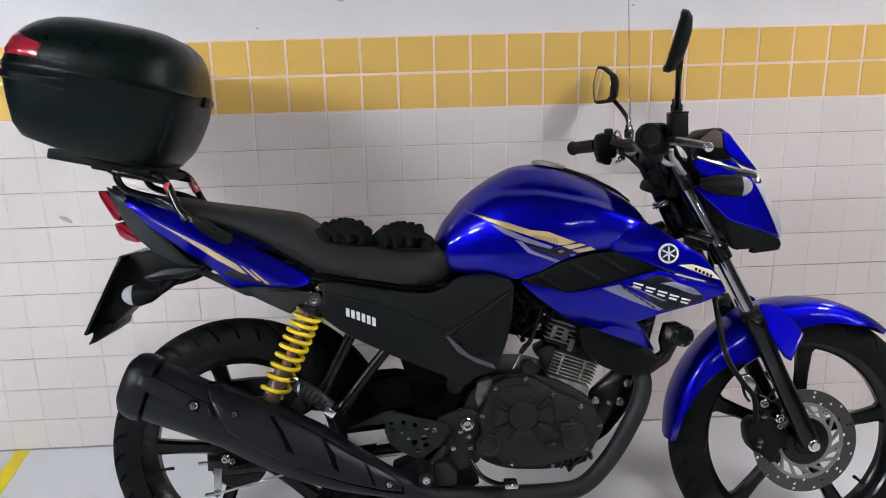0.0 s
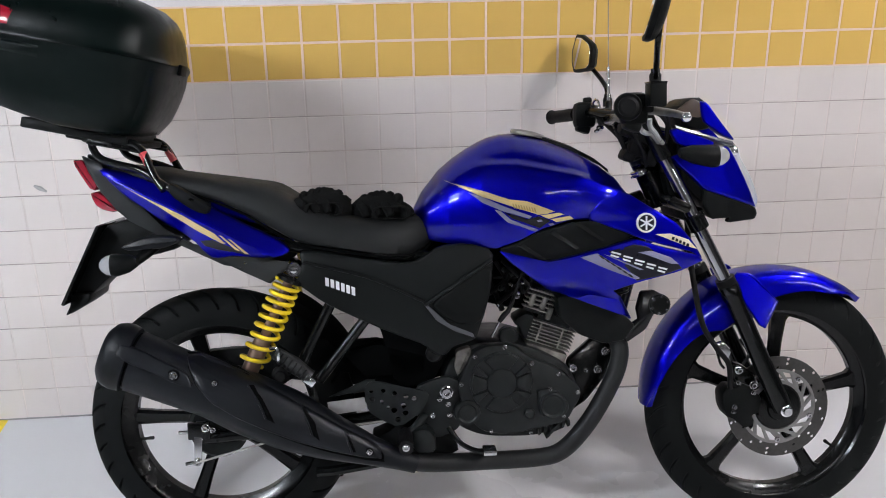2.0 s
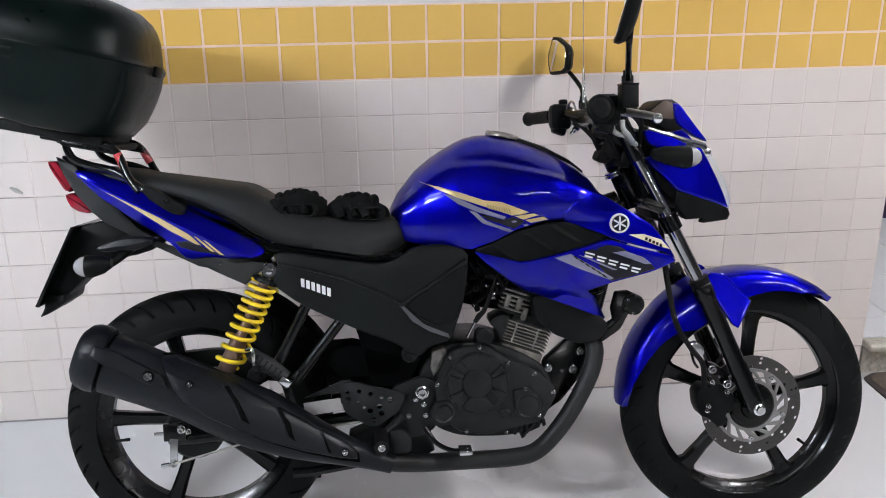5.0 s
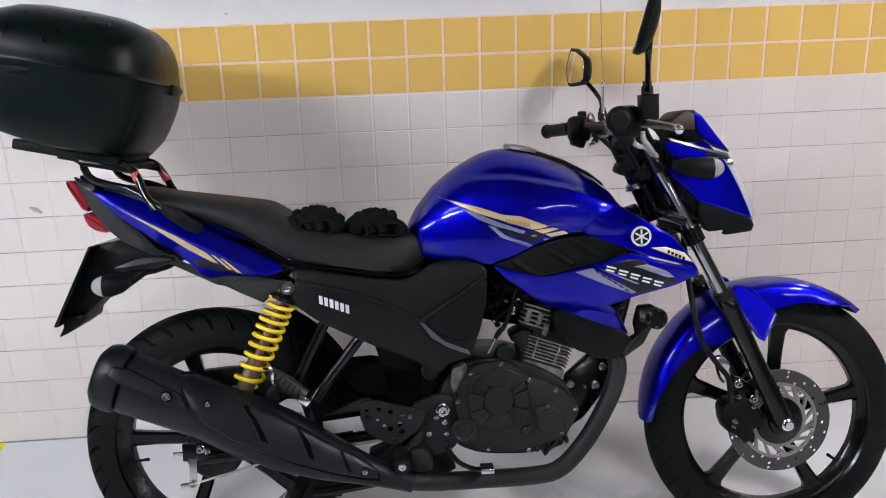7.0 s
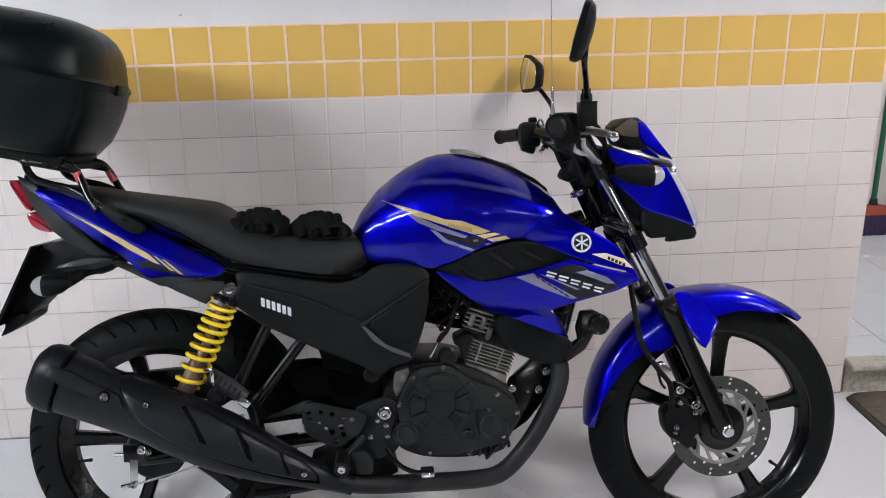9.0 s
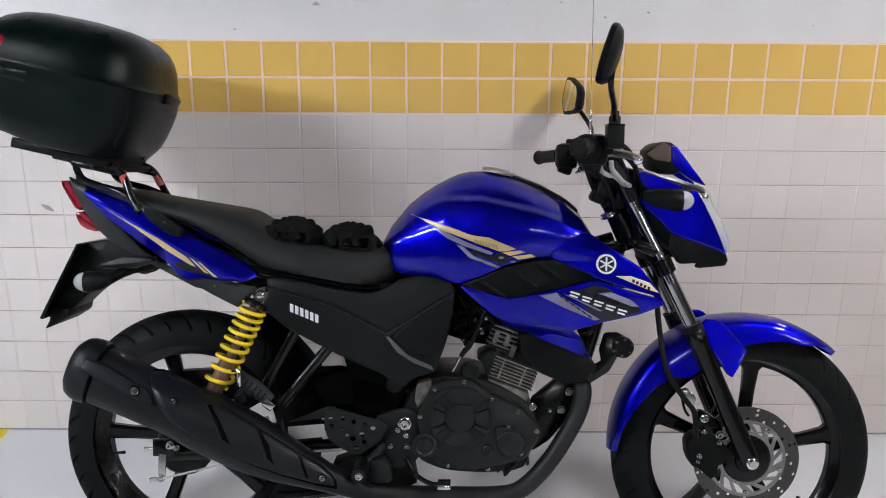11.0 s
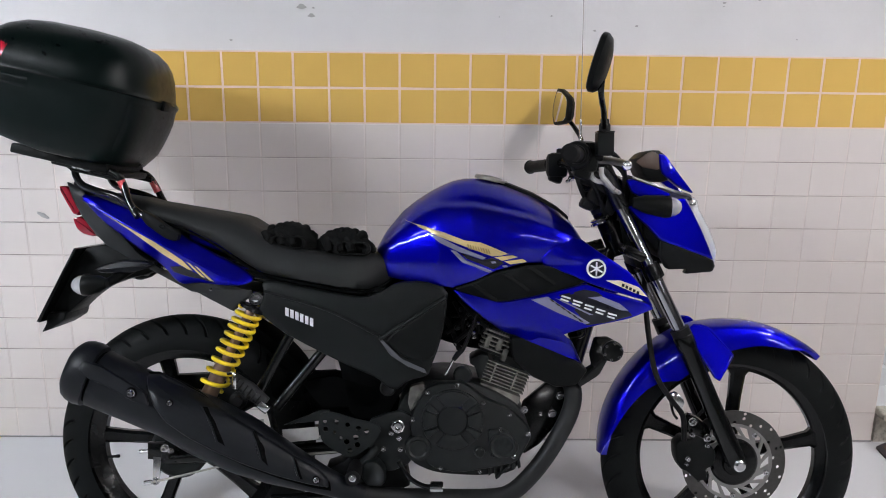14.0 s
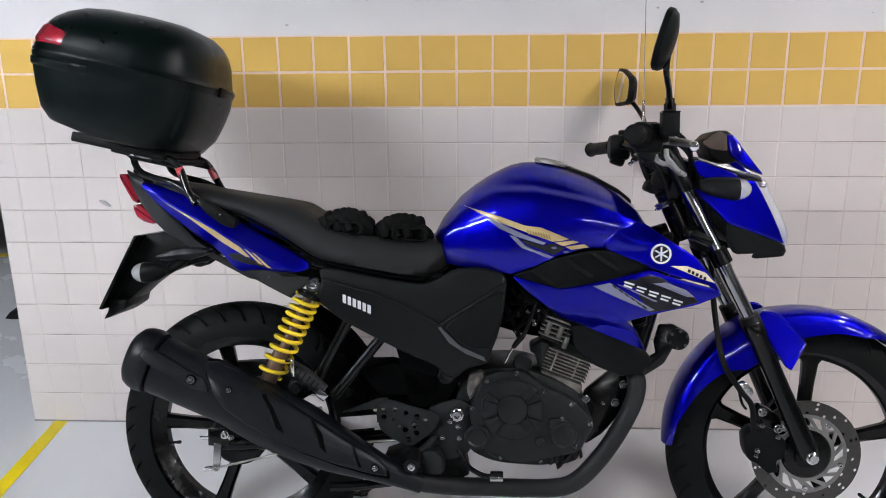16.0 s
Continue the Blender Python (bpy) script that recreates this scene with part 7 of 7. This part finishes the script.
for sx in (1, -1):
    for y in (1.0, 3.85):
        bm = B()
        lathe(bm, (sx * 0.84, y, 0.36), (sx, 0, 0), [(-0.12, 0.30), (-0.12, 0.34), (-0.09, 0.362), (0.09, 0.362), (0.12, 0.34), (0.12, 0.26), (0.09, 0.25)], 36)
        wl = part("wheel", bm, RUBBER, car, "car tyre")
        bm = B()
        lathe(bm, (sx * 0.84, y, 0.36), (sx, 0, 0), [(0.0, 0.26), (0.08, 0.26), (0.095, 0.24), (0.085, 0.06), (0.10, 0.05), (0.10, 0.01)], 30)
        part("rim", bm, ALLOY, wl, "grey alloy rim")
bm = B()
box(bm, (0, 2.3, 0.42), (1.5, 3.8, 0.12), bevel=0.02)
part("underbody", bm, CARTRIM, car)
bm = B()
tube(bm, [(0.30, 0.22, 0.40), (0.30, 0.9, 0.38), (0.1, 2.0, 0.36)], 0.05, 12)
part("exhaust", bm, CARTRIM, car)

# ---- ceiling battens, all out of view: assumed sources and added fill ----
for x, y, turn, watts, length, hue in LAMPS:
    bl = thing("ceiling_light", pose(x, y, CEIL, 0, 0, turn), "unseen white four-tube ceiling batten, assumed as a light source", "ceiling light", "ceiling battens")
    bm = B()
    box(bm, (0, 0, -0.03), (length + 0.08, 0.30, 0.06), bevel=0.008)
    part("body", bm, FITTING, bl)
    glow = TUBEGLOW.copy()
    glow.name = "fluorescent_tube"
    glow.node_tree.nodes["Principled BSDF"].inputs["Emission Color"].default_value = (*hue, 1)
    glow.node_tree.nodes["Principled BSDF"].inputs["Emission Strength"].default_value = watts / 2
    for dy in (-0.105, -0.035, 0.035, 0.105):
        bm = B()
        tube(bm, [(-length / 2, dy, -0.085), (length / 2, dy, -0.085)], 0.016, 12, 1)
        part("tube", bm, glow, bl, "lit fluorescent tube")
    for dx in (-length / 2 - 0.01, length / 2 + 0.01):
        bm = B()
        box(bm, (dx, 0, -0.075), (0.02, 0.27, 0.05), bevel=0.003)
        part("lamp_holder", bm, FITTING, bl)

# small marks on the painted wall and a chipped tile edge
bm = B()
box(bm, ((WL + WR) / 2, -0.0032, 0.0022), (WR - WL, 0.0035, 0.0044))
solo("wall_base_joint", bm, DARKGROUT, "dirty dark joint where the wall meets the floor", "joint", "structure")
spots = random.Random(3)
marks = [(-0.372, 1.322, 0.012), (-0.345, 1.298, 0.009), (-0.52, 0.405, 0.010), (-1.10, 0.012, 0.010), (-1.07, 0.016, 0.007)]
marks += [(spots.uniform(-1.4, 1.35), spots.uniform(1.22, 1.5), spots.uniform(0.002, 0.005)) for _ in range(26)]
for x, z, r in marks:
    bm = B()
    wy = 0.0062 if z > 1.2 else -0.0024
    ring = [(x + r * math.cos(t) * (1 + 0.35 * math.sin(3 * t + x * 9)), max(0.002, z + 0.6 * r * math.sin(t))) for t in (2 * math.pi * k / 14 for k in range(14))]
    ringskin(bm, [[Vector((a, wy, b)) for a, b in ring], [Vector((a, wy - 0.0012, b)) for a, b in ring], [Vector((x + (a - x) * 0.2, wy - 0.0016, z + (b - z) * 0.2)) for a, b in ring]])
    solo("wall_scuff", bm, CONCRETE, "small grey scuff on the wall", "scuff", "structure")

# a dark chip mark on one tile
bm = B()
tube(bm, [Vector((-1.162, -0.0045, 0.730)), Vector((-1.146, -0.005, 0.722)), Vector((-1.130, -0.0045, 0.712))], [0.003, 0.007, 0.003], 8)
solo("wall_mark", bm, CONCRETE, "small grey chip mark on a white tile", "scuff", "structure")

# ---- wall tiles ----


def tile_mesh(name, w, h, d, m):
    bm = B()
    box(bm, (0, 0, 0), (w, d, h))
    top = [e for e in bm.edges if all(v.co.y < 0 for v in e.verts)]
    bmesh.ops.bevel(bm, geom=top, offset=0.0016, segments=1, affect="EDGES")
    return mesh_of(name, bm, m, 25)


T_WHITE = tile_mesh("wall_tile", 0.0974, 0.0974, 0.006, WHITETILE)
T_WHITE_CUT = tile_mesh("wall_tile_cut", 0.0640, 0.0974, 0.006, WHITETILE)
T_YELLOW = tile_mesh("yellow_tile", 0.0938, 0.0938, 0.006, YELLOWTILE)
T_YELLOW_CUT = tile_mesh("yellow_tile_cut", 0.0615, 0.0938, 0.006, YELLOWTILE)
rnd = random.Random(7)


def put_tile(name, me, parent, x, y, z, rz=0):
    o = new(name, me)
    o.parent = parent
    o.matrix_local = pose(x, y, z, rnd.uniform(-0.35, 0.35), rnd.uniform(-0.3, 0.3), rz + rnd.uniform(-0.35, 0.35))


for r in range(12):
    z = 1.2 - (r + 0.5) * TP
    yel = r < 2
    for k in range(-8, 21):
        cut = k == -8
        x = (k - 7 + 0.5) * TP if not cut else WL + 0.034
        me = (T_YELLOW_CUT if cut else T_YELLOW) if yel else (T_WHITE_CUT if cut else T_WHITE)
        put_tile("yellow_tile" if yel else "wall_tile", me, wall, x, 0.0005, z)
# lobby walls
for r in range(13):
    z = SH + 0.02 + (r + 0.5) * TP
    for k in range(12):
        put_tile("yellow_tile" if 9 <= r < 11 else "wall_tile", T_YELLOW if 9 <= r < 11 else T_WHITE, lobwall, 1.46 + (k + 0.5) * TP - 0.15 + 0.06, 1.459, z)
    for k in range(9):
        put_tile("yellow_tile" if 9 <= r < 11 else "wall_tile", T_YELLOW if 9 <= r < 11 else T_WHITE, lobside, 2.479, 1.40 - k * TP, z, -90)
FP = 0.385  # lobby floor tile pitch
bm = B()
box(bm, (0, 0, 0), (FP - 0.003, FP - 0.003, 0.012), bevel=0.001, seg=1)
FT = mesh_of("floor_tile", bm, FLOORTILE, 25)
bm = B()
box(bm, (0, 0, 0), (FP - 0.003, 0.147, 0.012), bevel=0.001, seg=1)
FT_CUT = mesh_of("floor_tile_cut", bm, FLOORTILE, 25)
for i in range(4):
    x = 1.605 + FP * (i - 0.5)
    o = new("floor_tile", FT_CUT)
    o.parent = lobby
    o.matrix_local = pose(x, 0.1000, SH - 0.006)
    for j in range(4):
        o = new("floor_tile", FT)
        o.parent = lobby
        o.matrix_local = pose(x, 0.175 + FP * (j + 0.5), SH - 0.006)
